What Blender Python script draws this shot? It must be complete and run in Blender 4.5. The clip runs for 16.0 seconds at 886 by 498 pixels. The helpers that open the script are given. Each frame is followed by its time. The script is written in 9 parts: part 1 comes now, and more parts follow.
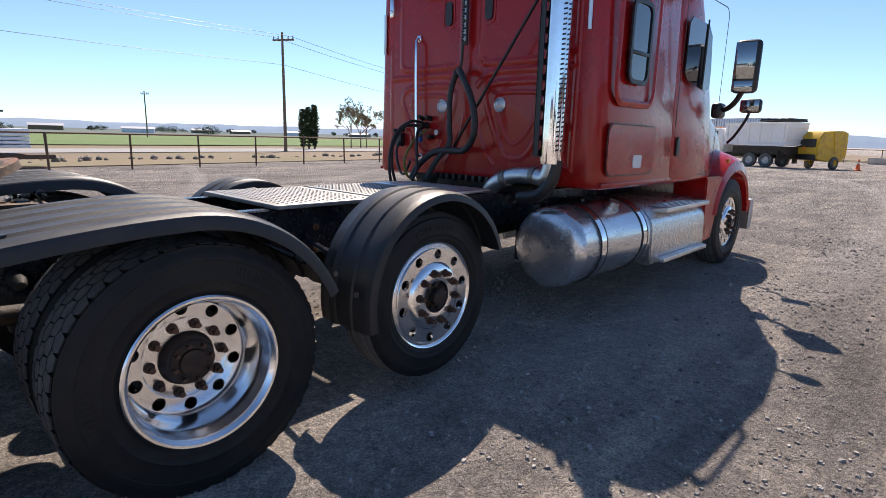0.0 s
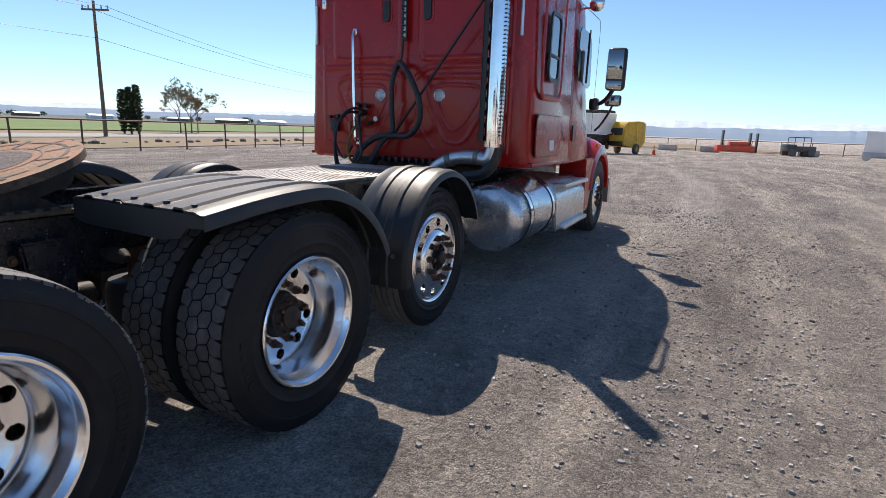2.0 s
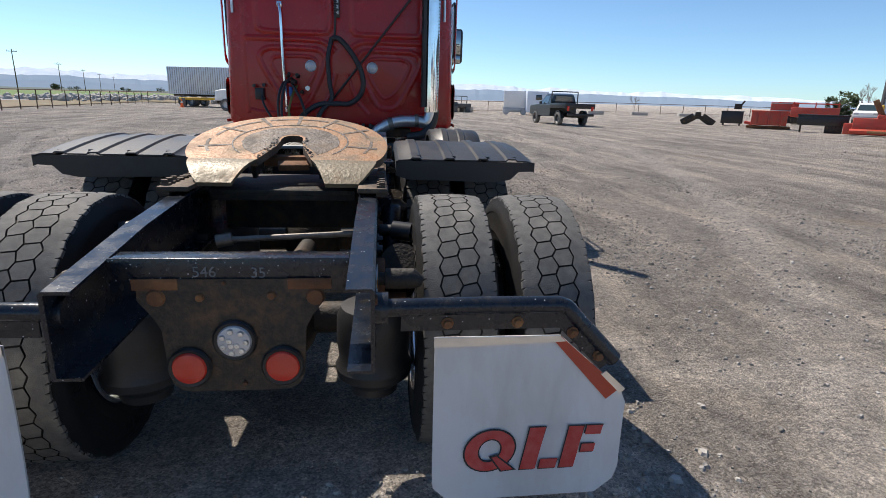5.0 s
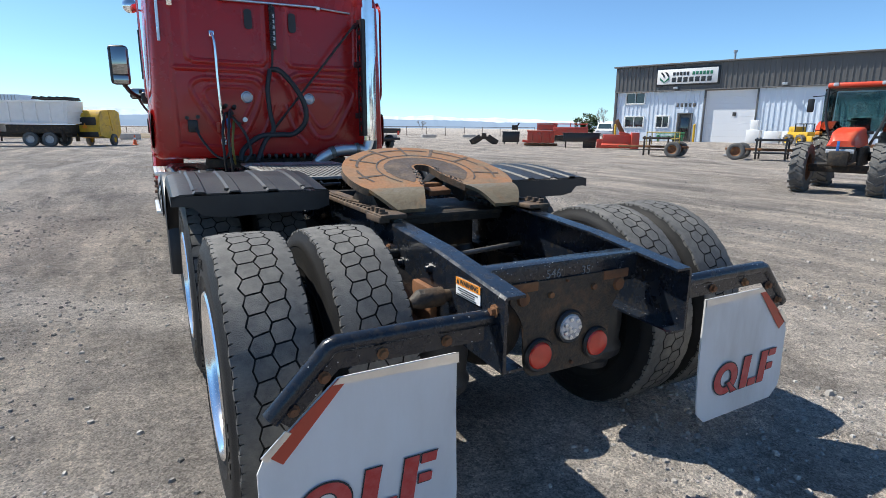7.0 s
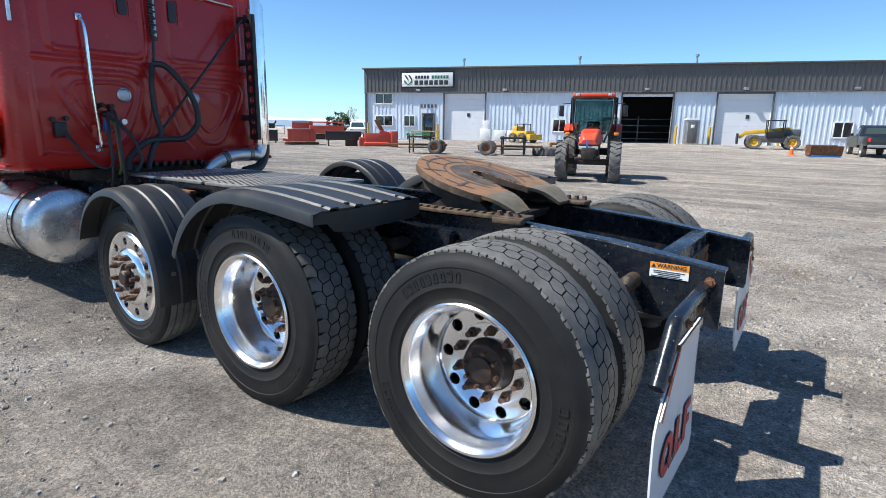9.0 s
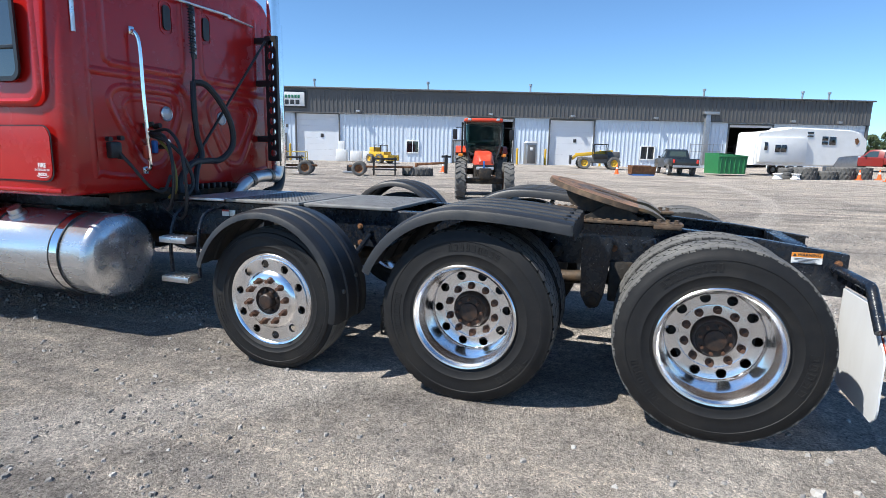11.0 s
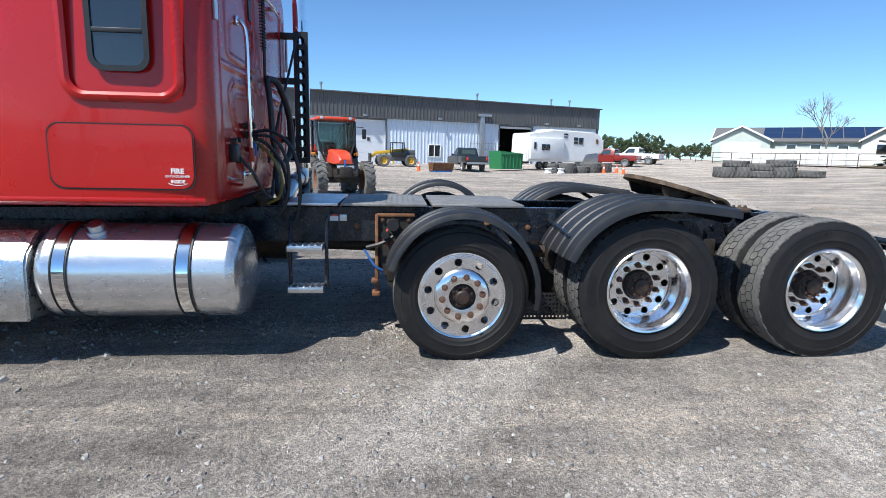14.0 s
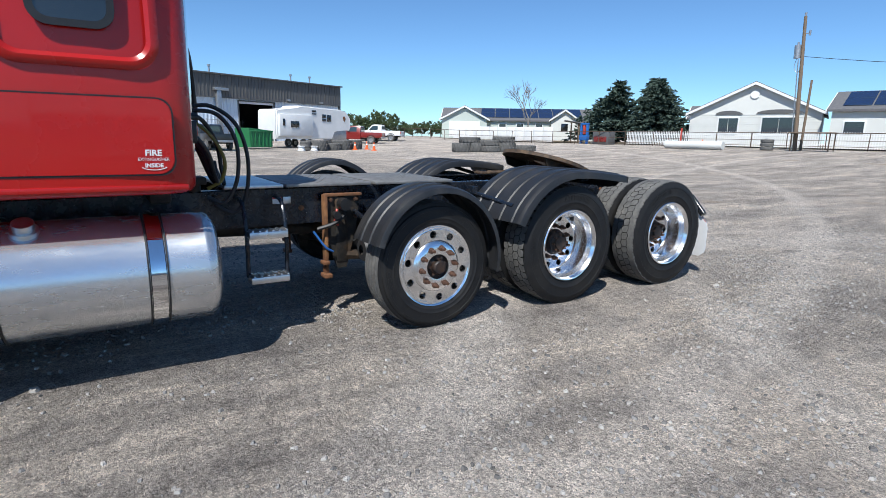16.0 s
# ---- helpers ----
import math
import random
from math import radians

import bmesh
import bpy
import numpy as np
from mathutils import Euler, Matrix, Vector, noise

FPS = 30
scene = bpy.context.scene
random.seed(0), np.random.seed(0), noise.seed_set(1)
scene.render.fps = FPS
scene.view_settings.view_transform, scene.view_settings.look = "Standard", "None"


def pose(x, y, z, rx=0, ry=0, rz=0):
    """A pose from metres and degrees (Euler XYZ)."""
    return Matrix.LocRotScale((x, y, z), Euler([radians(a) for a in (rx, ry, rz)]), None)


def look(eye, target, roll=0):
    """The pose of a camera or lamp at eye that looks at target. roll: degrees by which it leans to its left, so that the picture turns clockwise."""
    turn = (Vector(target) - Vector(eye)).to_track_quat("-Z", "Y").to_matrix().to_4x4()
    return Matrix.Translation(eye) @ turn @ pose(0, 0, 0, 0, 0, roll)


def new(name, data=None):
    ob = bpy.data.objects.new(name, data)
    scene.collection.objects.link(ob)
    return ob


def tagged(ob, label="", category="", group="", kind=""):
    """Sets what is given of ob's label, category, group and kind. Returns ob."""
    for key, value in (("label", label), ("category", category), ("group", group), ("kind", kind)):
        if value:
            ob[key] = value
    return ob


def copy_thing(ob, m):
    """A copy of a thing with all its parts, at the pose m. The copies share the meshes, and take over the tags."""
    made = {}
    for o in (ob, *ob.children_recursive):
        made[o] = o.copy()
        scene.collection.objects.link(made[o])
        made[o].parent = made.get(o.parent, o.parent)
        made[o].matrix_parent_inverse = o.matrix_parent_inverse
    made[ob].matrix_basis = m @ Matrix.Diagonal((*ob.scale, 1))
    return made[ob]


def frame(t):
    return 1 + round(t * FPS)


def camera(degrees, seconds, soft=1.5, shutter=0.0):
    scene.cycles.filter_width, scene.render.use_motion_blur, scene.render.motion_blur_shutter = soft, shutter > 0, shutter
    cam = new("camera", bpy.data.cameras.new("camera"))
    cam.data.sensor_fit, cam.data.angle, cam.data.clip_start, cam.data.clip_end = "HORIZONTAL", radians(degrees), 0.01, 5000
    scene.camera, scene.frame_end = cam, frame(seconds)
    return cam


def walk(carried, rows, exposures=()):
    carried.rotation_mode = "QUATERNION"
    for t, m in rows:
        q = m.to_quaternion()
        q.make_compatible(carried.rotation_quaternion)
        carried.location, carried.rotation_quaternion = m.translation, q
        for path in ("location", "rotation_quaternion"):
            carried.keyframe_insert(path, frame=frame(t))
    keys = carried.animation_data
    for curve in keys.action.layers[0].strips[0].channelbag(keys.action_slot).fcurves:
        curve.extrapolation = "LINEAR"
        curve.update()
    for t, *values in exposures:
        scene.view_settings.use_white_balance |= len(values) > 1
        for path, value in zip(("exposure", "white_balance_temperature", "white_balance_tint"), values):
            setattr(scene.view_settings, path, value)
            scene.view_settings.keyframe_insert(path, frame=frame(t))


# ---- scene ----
cam = camera(78.2, 16.0, soft=0.45)
PATH = [
    (0, (3.145, 0.49, 1.4), (1.798, 1.913, 0.998), 1.5),
    (0.5, (3.096, 0.372, 1.393), (1.849, 1.875, 0.96), 1.7),
    (1, (3.002, 0.146, 1.402), (1.871, 1.742, 0.988), 1.9),
    (1.5, (2.913, -0.196, 1.417), (1.895, 1.477, 1.01), 2.0),
    (2, (2.726, -0.545, 1.371), (1.856, 1.204, 0.94), 2.1),
    (2.5, (2.442, -0.918, 1.396), (1.78, 0.923, 0.981), 2.1),
    (3, (2.13, -1.306, 1.373), (1.665, 0.589, 0.933), 2.0),
    (3.5, (1.754, -1.591, 1.398), (1.445, 0.338, 0.966), 2.0),
    (4, (1.318, -1.851, 1.38), (1.128, 0.074, 0.87), 1.8),
    (4.5, (0.893, -1.973, 1.371), (0.914, -0.04, 0.858), 1.7),
    (5, (0.431, -2.116, 1.369), (0.652, -0.2, 0.839), 1.7),
    (5.2, (0.249, -2.162, 1.369), (0.535, -0.266, 0.801), 1.5),
    (7.3, (-1.533, -1.94, 1.373), (-0.449, -0.308, 0.973), 0.5),
    (7.5, (-1.679, -1.858, 1.395), (-0.483, -0.305, 1.001), 0.7),
    (8, (-2.008, -1.601, 1.383), (-0.619, -0.208, 1.022), 0.7),
    (8.2, (-2.148, -1.493, 1.399), (-0.72, -0.149, 1.007), 0.6),
    (10.3, (-3.603, -0.153, 1.429), (-1.778, 0.6, 1.112), 1.1),
    (10.5, (-3.701, 0.016, 1.432), (-1.856, 0.724, 1.123), 1.1),
    (11, (-3.979, 0.456, 1.408), (-2.11, 1.076, 1.057), 1.2),
    (11.5, (-4.211, 0.87, 1.41), (-2.326, 1.426, 1.04), 1.0),
    (12, (-4.394, 1.276, 1.435), (-2.474, 1.715, 1.091), 1.0),
    (12.5, (-4.588, 1.694, 1.432), (-2.65, 2.023, 1.065), 1.0),
    (13, (-4.644, 2.12, 1.411), (-2.682, 2.289, 1.057), 1.3),
    (13.5, (-4.682, 2.569, 1.4), (-2.711, 2.571, 1.062), 1.3),
    (14, (-4.659, 3.004, 1.393), (-2.697, 2.829, 1.05), 1.2),
    (14.5, (-4.624, 3.423, 1.398), (-2.688, 3.056, 1.058), 1.2),
    (15, (-4.602, 3.821, 1.407), (-2.726, 3.212, 1.074), 1.2),
    (15.5, (-4.487, 4.208, 1.382), (-2.694, 3.398, 1.022), 1.1),
    (16, (-4.377, 4.545, 1.367), (-2.719, 3.501, 0.963), 1.1),
]
walk(cam, [(t, look(eye, aim, roll)) for t, eye, aim, roll in PATH],
     [(0.0, 0.62, 7200, 19), (2.0, 0.49, 7050, 16), (5.2, 0.37, 6900, 12), (7.4, 0.62, 6450, 8), (12.0, 0.68, 6300, 9), (14.0, 0.56, 6150, 9), (16.0, 0.26, 6100, 9)])

# ---- daylight ----
SUN_WAY = Vector((-0.48, 0.57, 1.0)).normalized()
world = bpy.data.worlds.new("sky")
scene.world = world
world.use_nodes = True
wn, wl = world.node_tree.nodes, world.node_tree.links
sky = wn.new("ShaderNodeTexSky")
sky.sky_type, sky.sun_disc = "NISHITA", False
sky.sun_elevation = math.asin(SUN_WAY.z)
sky.sun_rotation = math.atan2(SUN_WAY.x, SUN_WAY.y)
sky.altitude, sky.air_density, sky.dust_density, sky.ozone_density = 1200, 0.8, 0.6, 1.6
wn["Background"].inputs["Strength"].default_value = 0.109
tint = wn.new("ShaderNodeMix")
tint.data_type, tint.blend_type = "RGBA", "MULTIPLY"
tint.inputs["Factor"].default_value, tint.inputs["B"].default_value = 1.0, (0.75, 0.99, 1.13, 1)
wl.new(sky.outputs[0], tint.inputs["A"])
wl.new(tint.outputs["Result"], wn["Background"].inputs[0])
sun = new("sun", bpy.data.lights.new("sun", "SUN"))
sun.data.energy, sun.data.angle, sun.data.color = 5.0, radians(0.55), (1.0, 0.955, 0.875)
sun.matrix_world = look(SUN_WAY * 60, (0, 0, 0))

# ---- materials ----
def mat(name, color, rough=0.5, metal=0.0, second=None, scale=8.0, amount=0.5, bump=0.0, bump_scale=60.0,
        coat=0.0, third=None, third_scale=1.0, vary=0.0, spec=0.5, rough_vary=0.0, stretch=None, speck=None):
    """Principled surface: base colour mixed by noise with a second tone, fine relief, wear at a larger scale."""
    m = bpy.data.materials.new(name)
    m.use_nodes = True
    n, l = m.node_tree.nodes, m.node_tree.links
    b = n["Principled BSDF"]
    b.inputs["Roughness"].default_value, b.inputs["Metallic"].default_value = rough, metal
    b.inputs["Coat Weight"].default_value = coat
    b.inputs["Specular IOR Level"].default_value = spec
    co = n.new("ShaderNodeTexCoord")
    src = co.outputs["Object"]
    if stretch:
        mp = n.new("ShaderNodeMapping")
        mp.inputs["Scale"].default_value = stretch
        l.new(src, mp.inputs["Vector"])
        src = mp.outputs["Vector"]
    col = n.new("ShaderNodeRGB")
    col.outputs[0].default_value = (*color, 1)
    out = col.outputs[0]

    def layer(out, tone, sc, low, high, am):
        no = n.new("ShaderNodeTexNoise")
        no.inputs["Scale"].default_value, no.inputs["Detail"].default_value = sc, 6
        no.inputs["Roughness"].default_value = 0.62
        l.new(src, no.inputs["Vector"])
        mr = n.new("ShaderNodeMapRange")
        mr.inputs[1].default_value, mr.inputs[2].default_value, mr.inputs[4].default_value = low, high, am
        l.new(no.outputs["Fac"], mr.inputs[0])
        mx = n.new("ShaderNodeMix")
        mx.data_type = "RGBA"
        mx.inputs["B"].default_value = (*tone, 1)
        l.new(mr.outputs[0], mx.inputs["Factor"])
        l.new(out, mx.inputs["A"])
        return mx.outputs["Result"], no
    if second:
        out, no = layer(out, second, scale, 0.35, 0.7, amount)
        if rough_vary:
            rr = n.new("ShaderNodeMapRange")
            rr.inputs[1].default_value, rr.inputs[2].default_value = 0.3, 0.7
            rr.inputs[3].default_value, rr.inputs[4].default_value = max(0.02, rough - rough_vary), rough + rough_vary
            l.new(no.outputs["Fac"], rr.inputs[0])
            l.new(rr.outputs[0], b.inputs["Roughness"])
    if third:
        out, _ = layer(out, third, third_scale, 0.5, 0.72, 0.85)
    if speck:
        sp = n.new("ShaderNodeTexVoronoi")
        sp.inputs["Scale"].default_value = 65
        l.new(src, sp.inputs["Vector"])
        sm = n.new("ShaderNodeMapRange")
        sm.inputs[1].default_value, sm.inputs[2].default_value, sm.inputs[3].default_value, sm.inputs[4].default_value = 0.10, 0.16, 0.8, 0.0
        l.new(sp.outputs["Distance"], sm.inputs[0])
        pick = n.new("ShaderNodeMath")
        pick.operation = "GREATER_THAN"
        pick.inputs[1].default_value = 0.72
        l.new(sp.outputs["Color"], pick.inputs[0])
        both = n.new("ShaderNodeMath")
        both.operation = "MULTIPLY"
        l.new(sm.outputs[0], both.inputs[0])
        l.new(pick.outputs[0], both.inputs[1])
        sx = n.new("ShaderNodeMix")
        sx.data_type = "RGBA"
        sx.inputs["B"].default_value = (*speck, 1)
        l.new(both.outputs[0], sx.inputs["Factor"])
        l.new(out, sx.inputs["A"])
        out = sx.outputs["Result"]
    if vary:
        oi = n.new("ShaderNodeObjectInfo")
        hv = n.new("ShaderNodeHueSaturation")
        mv = n.new("ShaderNodeMapRange")
        mv.inputs[3].default_value, mv.inputs[4].default_value = 1 - vary, 1 + vary
        l.new(oi.outputs["Random"], mv.inputs[0])
        l.new(mv.outputs[0], hv.inputs["Value"])
        l.new(out, hv.inputs["Color"])
        out = hv.outputs["Color"]
    l.new(out, b.inputs["Base Color"])
    if bump:
        nb = n.new("ShaderNodeTexNoise")
        nb.inputs["Scale"].default_value, nb.inputs["Detail"].default_value = bump_scale, 5
        l.new(src, nb.inputs["Vector"])
        bu = n.new("ShaderNodeBump")
        bu.inputs["Strength"].default_value, bu.inputs["Distance"].default_value = bump, 0.01
        l.new(nb.outputs["Fac"], bu.inputs["Height"])
        l.new(bu.outputs[0], b.inputs["Normal"])
    return m


M = {}
M["red"] = mat("red_paint", (0.39, 0.010, 0.008), 0.27, 0, (0.34, 0.009, 0.008), 1.5, 0.6, 0.015, 180, coat=0.3, spec=0.35, rough_vary=0.06)
M["red_back"] = M["red"]
M["rubber"] = mat("tyre_rubber", (0.010, 0.010, 0.011), 0.58, 0, (0.016, 0.0157, 0.0154), 14, 0.7, 0.15, 220, third=(0.024, 0.022, 0.0195), third_scale=4, spec=0.3)
M["tread"] = mat("tyre_tread", (0.085, 0.083, 0.080), 0.8, 0, (0.14, 0.136, 0.128), 30, 0.8, 0.35, 260, third=(0.20, 0.19, 0.17), third_scale=7)
M["alu"] = mat("polished_aluminium", (0.95, 0.95, 0.955), 0.20, 1.0, (0.86, 0.86, 0.86), 7, 0.6, 0.008, 60, rough_vary=0.05)
M["alu_dull"] = mat("brushed_aluminium", (0.72, 0.73, 0.74), 0.36, 1.0, (0.55, 0.54, 0.52), 6, 0.6, 0.05, 160, rough_vary=0.1)
M["chrome"] = mat("chrome", (0.86, 0.87, 0.89), 0.06, 1.0, (0.7, 0.7, 0.7), 12, 0.5, rough_vary=0.03)
M["plastic"] = mat("black_fender_plastic", (0.014, 0.015, 0.017), 0.46, 0, (0.022, 0.022, 0.024), 5, 0.7, 0.12, 320, third=(0.04, 0.038, 0.035), third_scale=2.5, rough_vary=0.08)
M["frame"] = mat("black_frame_paint", (0.007, 0.011, 0.019), 0.24, 0, (0.013, 0.016, 0.022), 10, 0.8, 0.10, 90, third=(0.034, 0.029, 0.023), third_scale=34, rough_vary=0.12, speck=(0.5, 0.5, 0.5))
M["grime"] = mat("greasy_black_steel", (0.014, 0.013, 0.012), 0.62, 0.2, (0.05, 0.04, 0.03), 18, 0.8, 0.4, 90, third=(0.12, 0.07, 0.035), third_scale=6)
M["rust"] = mat("rusty_steel", (0.20, 0.085, 0.035), 0.8, 0.1, (0.09, 0.045, 0.025), 16, 0.8, 0.4, 120, third=(0.33, 0.16, 0.06), third_scale=5)
M["nut"] = mat("rusty_dark_nut", (0.075, 0.042, 0.030), 0.6, 0.3, (0.16, 0.075, 0.04), 30, 0.8, 0.2, 90)
M["hub"] = mat("dark_hub_cap", (0.02, 0.019, 0.019), 0.5, 0.3, (0.09, 0.045, 0.025), 22, 0.7, 0.2, 90)
M["fifth"] = mat("greased_rusty_plate", (0.36, 0.165, 0.062), 0.58, 0.15, (0.15, 0.115, 0.08), 7, 0.95, 0.35, 55, third=(0.25, 0.17, 0.095), third_scale=11, rough_vary=0.2)
M["ramp"] = mat("tan_greased_steel", (0.20, 0.165, 0.105), 0.48, 0.15, (0.13, 0.10, 0.062), 12, 0.9, 0.3, 60, third=(0.23, 0.13, 0.06), third_scale=8, rough_vary=0.15)
M["rail"] = mat("dirty_brown_rail", (0.055, 0.042, 0.032), 0.7, 0.2, (0.14, 0.085, 0.05), 24, 0.8, 0.4, 90, third=(0.22, 0.15, 0.09), third_scale=13)
M["plate"] = mat("speckled_rusty_plate", (0.022, 0.020, 0.019), 0.5, 0.2, (0.075, 0.052, 0.032), 45, 0.95, 0.5, 110, third=(0.16, 0.09, 0.045), third_scale=9)
M["grease"] = mat("dark_grease", (0.05, 0.04, 0.034), 0.55, 0.1, (0.14, 0.12, 0.105), 26, 0.9, 0.9, 55)
M["hose"] = mat("black_rubber_hose", (0.015, 0.015, 0.016), 0.5, 0, (0.03, 0.03, 0.03), 20, 0.6, 0.1, 200)
M["black"] = mat("black_plastic", (0.012, 0.012, 0.013), 0.4, 0, (0.025, 0.025, 0.025), 12, 0.6, 0.05, 150)
M["white"] = mat("white_flap_sheet", (0.70, 0.71, 0.72), 0.45, 0, (0.58, 0.57, 0.55), 4, 0.6, 0.03, 60, third=(0.48, 0.46, 0.43), third_scale=3, stretch=(1, 1, 0.3))
M["redletter"] = mat("red_print", (0.50, 0.035, 0.03), 0.5, 0, (0.62, 0.2, 0.18), 30, 0.4)
M["reflex"] = mat("red_reflective_tape", (0.48, 0.06, 0.03), 0.35, 0, (0.36, 0.05, 0.03), 12, 0.5)
M["lampred"] = mat("red_lamp_lens", (0.65, 0.04, 0.02), 0.25, 0, (0.5, 0.03, 0.02), 30, 0.5, coat=0.5)
M["lampclear"] = mat("clear_lamp_lens", (0.55, 0.56, 0.58), 0.2, 0.2, (0.35, 0.35, 0.36), 30, 0.5, coat=0.5)
M["amber"] = mat("amber_lens", (0.8, 0.25, 0.03), 0.3, 0, (0.6, 0.18, 0.03), 20, 0.5)
M["glassdark"] = mat("tinted_glass", (0.012, 0.014, 0.016), 0.04, 0, (0.02, 0.022, 0.024), 3, 0.5, coat=1.0)
M["mirror"] = mat("mirror_glass", (0.30, 0.32, 0.33), 0.03, 1.0)
M["orange"] = mat("orange_tractor_paint", (0.62, 0.055, 0.018), 0.42, 0, (0.50, 0.048, 0.02), 6, 0.6, 0.03, 120, third=(0.45, 0.14, 0.07), third_scale=2)
M["yellow"] = mat("yellow_machine_paint", (0.62, 0.38, 0.02), 0.5, 0, (0.5, 0.29, 0.03), 4, 0.6, third=(0.35, 0.22, 0.06), third_scale=2)
M["green"] = mat("green_paint", (0.03, 0.20, 0.07), 0.5, 0, (0.03, 0.14, 0.06), 4, 0.6)
M["concrete"] = mat("concrete", (0.42, 0.40, 0.37), 0.85, 0, (0.32, 0.30, 0.28), 5, 0.7, 0.2, 60)
M["wallblue"] = mat("pale_blue_steel_siding", (0.66, 0.73, 0.81), 0.45, 0.0, (0.58, 0.65, 0.74), 0.6, 0.6, rough_vary=0.08, stretch=(1, 1, 0.25))
M["wallgrey"] = mat("charcoal_steel_siding", (0.095, 0.094, 0.094), 0.5, 0.0, (0.125, 0.122, 0.118), 0.6, 0.6, stretch=(1, 1, 0.25))
M["whitepaint"] = mat("white_paint", (0.78, 0.78, 0.77), 0.45, 0, (0.68, 0.68, 0.66), 1.5, 0.6, 0.02, 40)
M["doorwhite"] = mat("white_door_panel", (0.72, 0.74, 0.77), 0.5, 0, (0.64, 0.66, 0.69), 0.8, 0.5)
M["siding"] = mat("cream_house_siding", (0.66, 0.66, 0.62), 0.6, 0, (0.58, 0.58, 0.54), 0.7, 0.6)
M["siding_green"] = mat("pale_green_siding", (0.50, 0.55, 0.50), 0.6, 0, (0.44, 0.49, 0.44), 0.7, 0.6)
M["roof"] = mat("dark_shingle_roof", (0.10, 0.10, 0.11), 0.85, 0, (0.16, 0.155, 0.15), 6, 0.8, 0.3, 40)
M["solar"] = mat("solar_panel", (0.012, 0.022, 0.06), 0.12, 0, (0.02, 0.03, 0.08), 2, 0.5, coat=0.8)
M["wood"] = mat("weathered_wood", (0.20, 0.145, 0.10), 0.85, 0, (0.12, 0.09, 0.065), 9, 0.8, 0.3, 60, stretch=(6, 6, 1))
M["steelrust"] = mat("brown_pipe_fence", (0.075, 0.055, 0.042), 0.75, 0.2, (0.13, 0.075, 0.045), 8, 0.8)
M["cone"] = mat("orange_cone_plastic", (0.85, 0.13, 0.02), 0.5, 0, (0.7, 0.12, 0.03), 9, 0.5)
M["darkpaint"] = mat("dark_grey_car_paint", (0.020, 0.024, 0.027), 0.3, 0.2, (0.04, 0.042, 0.042), 3, 0.5, coat=0.4)
M["carred"] = mat("maroon_car_paint", (0.22, 0.022, 0.018), 0.3, 0, (0.17, 0.02, 0.017), 3, 0.5, coat=0.5)
M["redmetal"] = mat("red_implement_paint", (0.50, 0.055, 0.03), 0.5, 0, (0.38, 0.06, 0.04), 4, 0.6, third=(0.3, 0.1, 0.06), third_scale=2)
M["bluemetal"] = mat("blue_paint", (0.02, 0.13, 0.42), 0.5, 0, (0.03, 0.10, 0.3), 5, 0.6)
# near-black for the shade inside the hall, also used on door panes
M["interior"] = mat("shade_dark_interior", (0.03, 0.03, 0.032), 0.8, 0, (0.05, 0.05, 0.05), 2, 0.6)
M["letter"] = mat("dark_sign_print", (0.02, 0.025, 0.03), 0.5)
M["lettergreen"] = mat("green_sign_print", (0.015, 0.16, 0.09), 0.5)
M["leaf"] = mat("conifer_leaf", (0.040, 0.062, 0.028), 0.7, 0, (0.08, 0.105, 0.042), 0.9, 0.8, spec=0.2)
M["leaf2"] = mat("blue_spruce_leaf", (0.050, 0.075, 0.060), 0.7, 0, (0.09, 0.125, 0.095), 0.9, 0.8, spec=0.2)
M["bark"] = mat("grey_bark", (0.12, 0.09, 0.07), 0.9, 0, (0.07, 0.055, 0.045), 12, 0.8, 0.4, 50)
M["twig"] = mat("bare_twig", (0.22, 0.20, 0.185), 0.9)
M["budding"] = mat("brown_budding_twig", (0.27, 0.205, 0.135), 0.9, 0, (0.19, 0.16, 0.09), 2, 0.7)
M["straw"] = mat("dry_grass", (0.34, 0.26, 0.13), 0.9, 0, (0.24, 0.19, 0.10), 1.5, 0.7)
M["cover"] = mat("grey_alloy", (0.45, 0.46, 0.47), 0.45, 0.8, (0.3, 0.3, 0.31), 5, 0.6)
M["scuff"] = mat("scuffed_steel", (0.30, 0.28, 0.25), 0.45, 0.7, (0.12, 0.09, 0.07), 14, 0.8, 0.2, 60)
M["deck"] = mat("deck_plate_alloy", (0.32, 0.315, 0.30), 0.55, 0.5, (0.15, 0.142, 0.135), 12, 0.8, 0.10, 120, third=(0.27, 0.258, 0.24), third_scale=4)
M["lbl_orange"] = mat("orange_label", (0.80, 0.28, 0.03), 0.5)
M["lbl_white"] = mat("white_label", (0.75, 0.75, 0.74), 0.5)

M["autoglass"] = mat("car_glass", (0.03, 0.05, 0.055), 0.04, 0, (0.04, 0.06, 0.065), 3, 0.5, coat=1.0)
def clear_glass():
    """Thin tinted pane: mostly see-through, with a mirror sheen."""
    m = bpy.data.materials.new("clear_tinted_glass")
    m.use_nodes = True
    n, l = m.node_tree.nodes, m.node_tree.links
    n.remove(n["Principled BSDF"])
    tr, gl, mx, fr = n.new("ShaderNodeBsdfTransparent"), n.new("ShaderNodeBsdfGlossy"), n.new("ShaderNodeMixShader"), n.new("ShaderNodeFresnel")
    tr.inputs["Color"].default_value = (0.50, 0.62, 0.62, 1)
    gl.inputs["Roughness"].default_value = 0.03
    fr.inputs["IOR"].default_value = 1.6
    l.new(fr.outputs[0], mx.inputs[0])
    l.new(tr.outputs[0], mx.inputs[1])
    l.new(gl.outputs[0], mx.inputs[2])
    l.new(mx.outputs[0], n["Material Output"].inputs["Surface"])
    return m


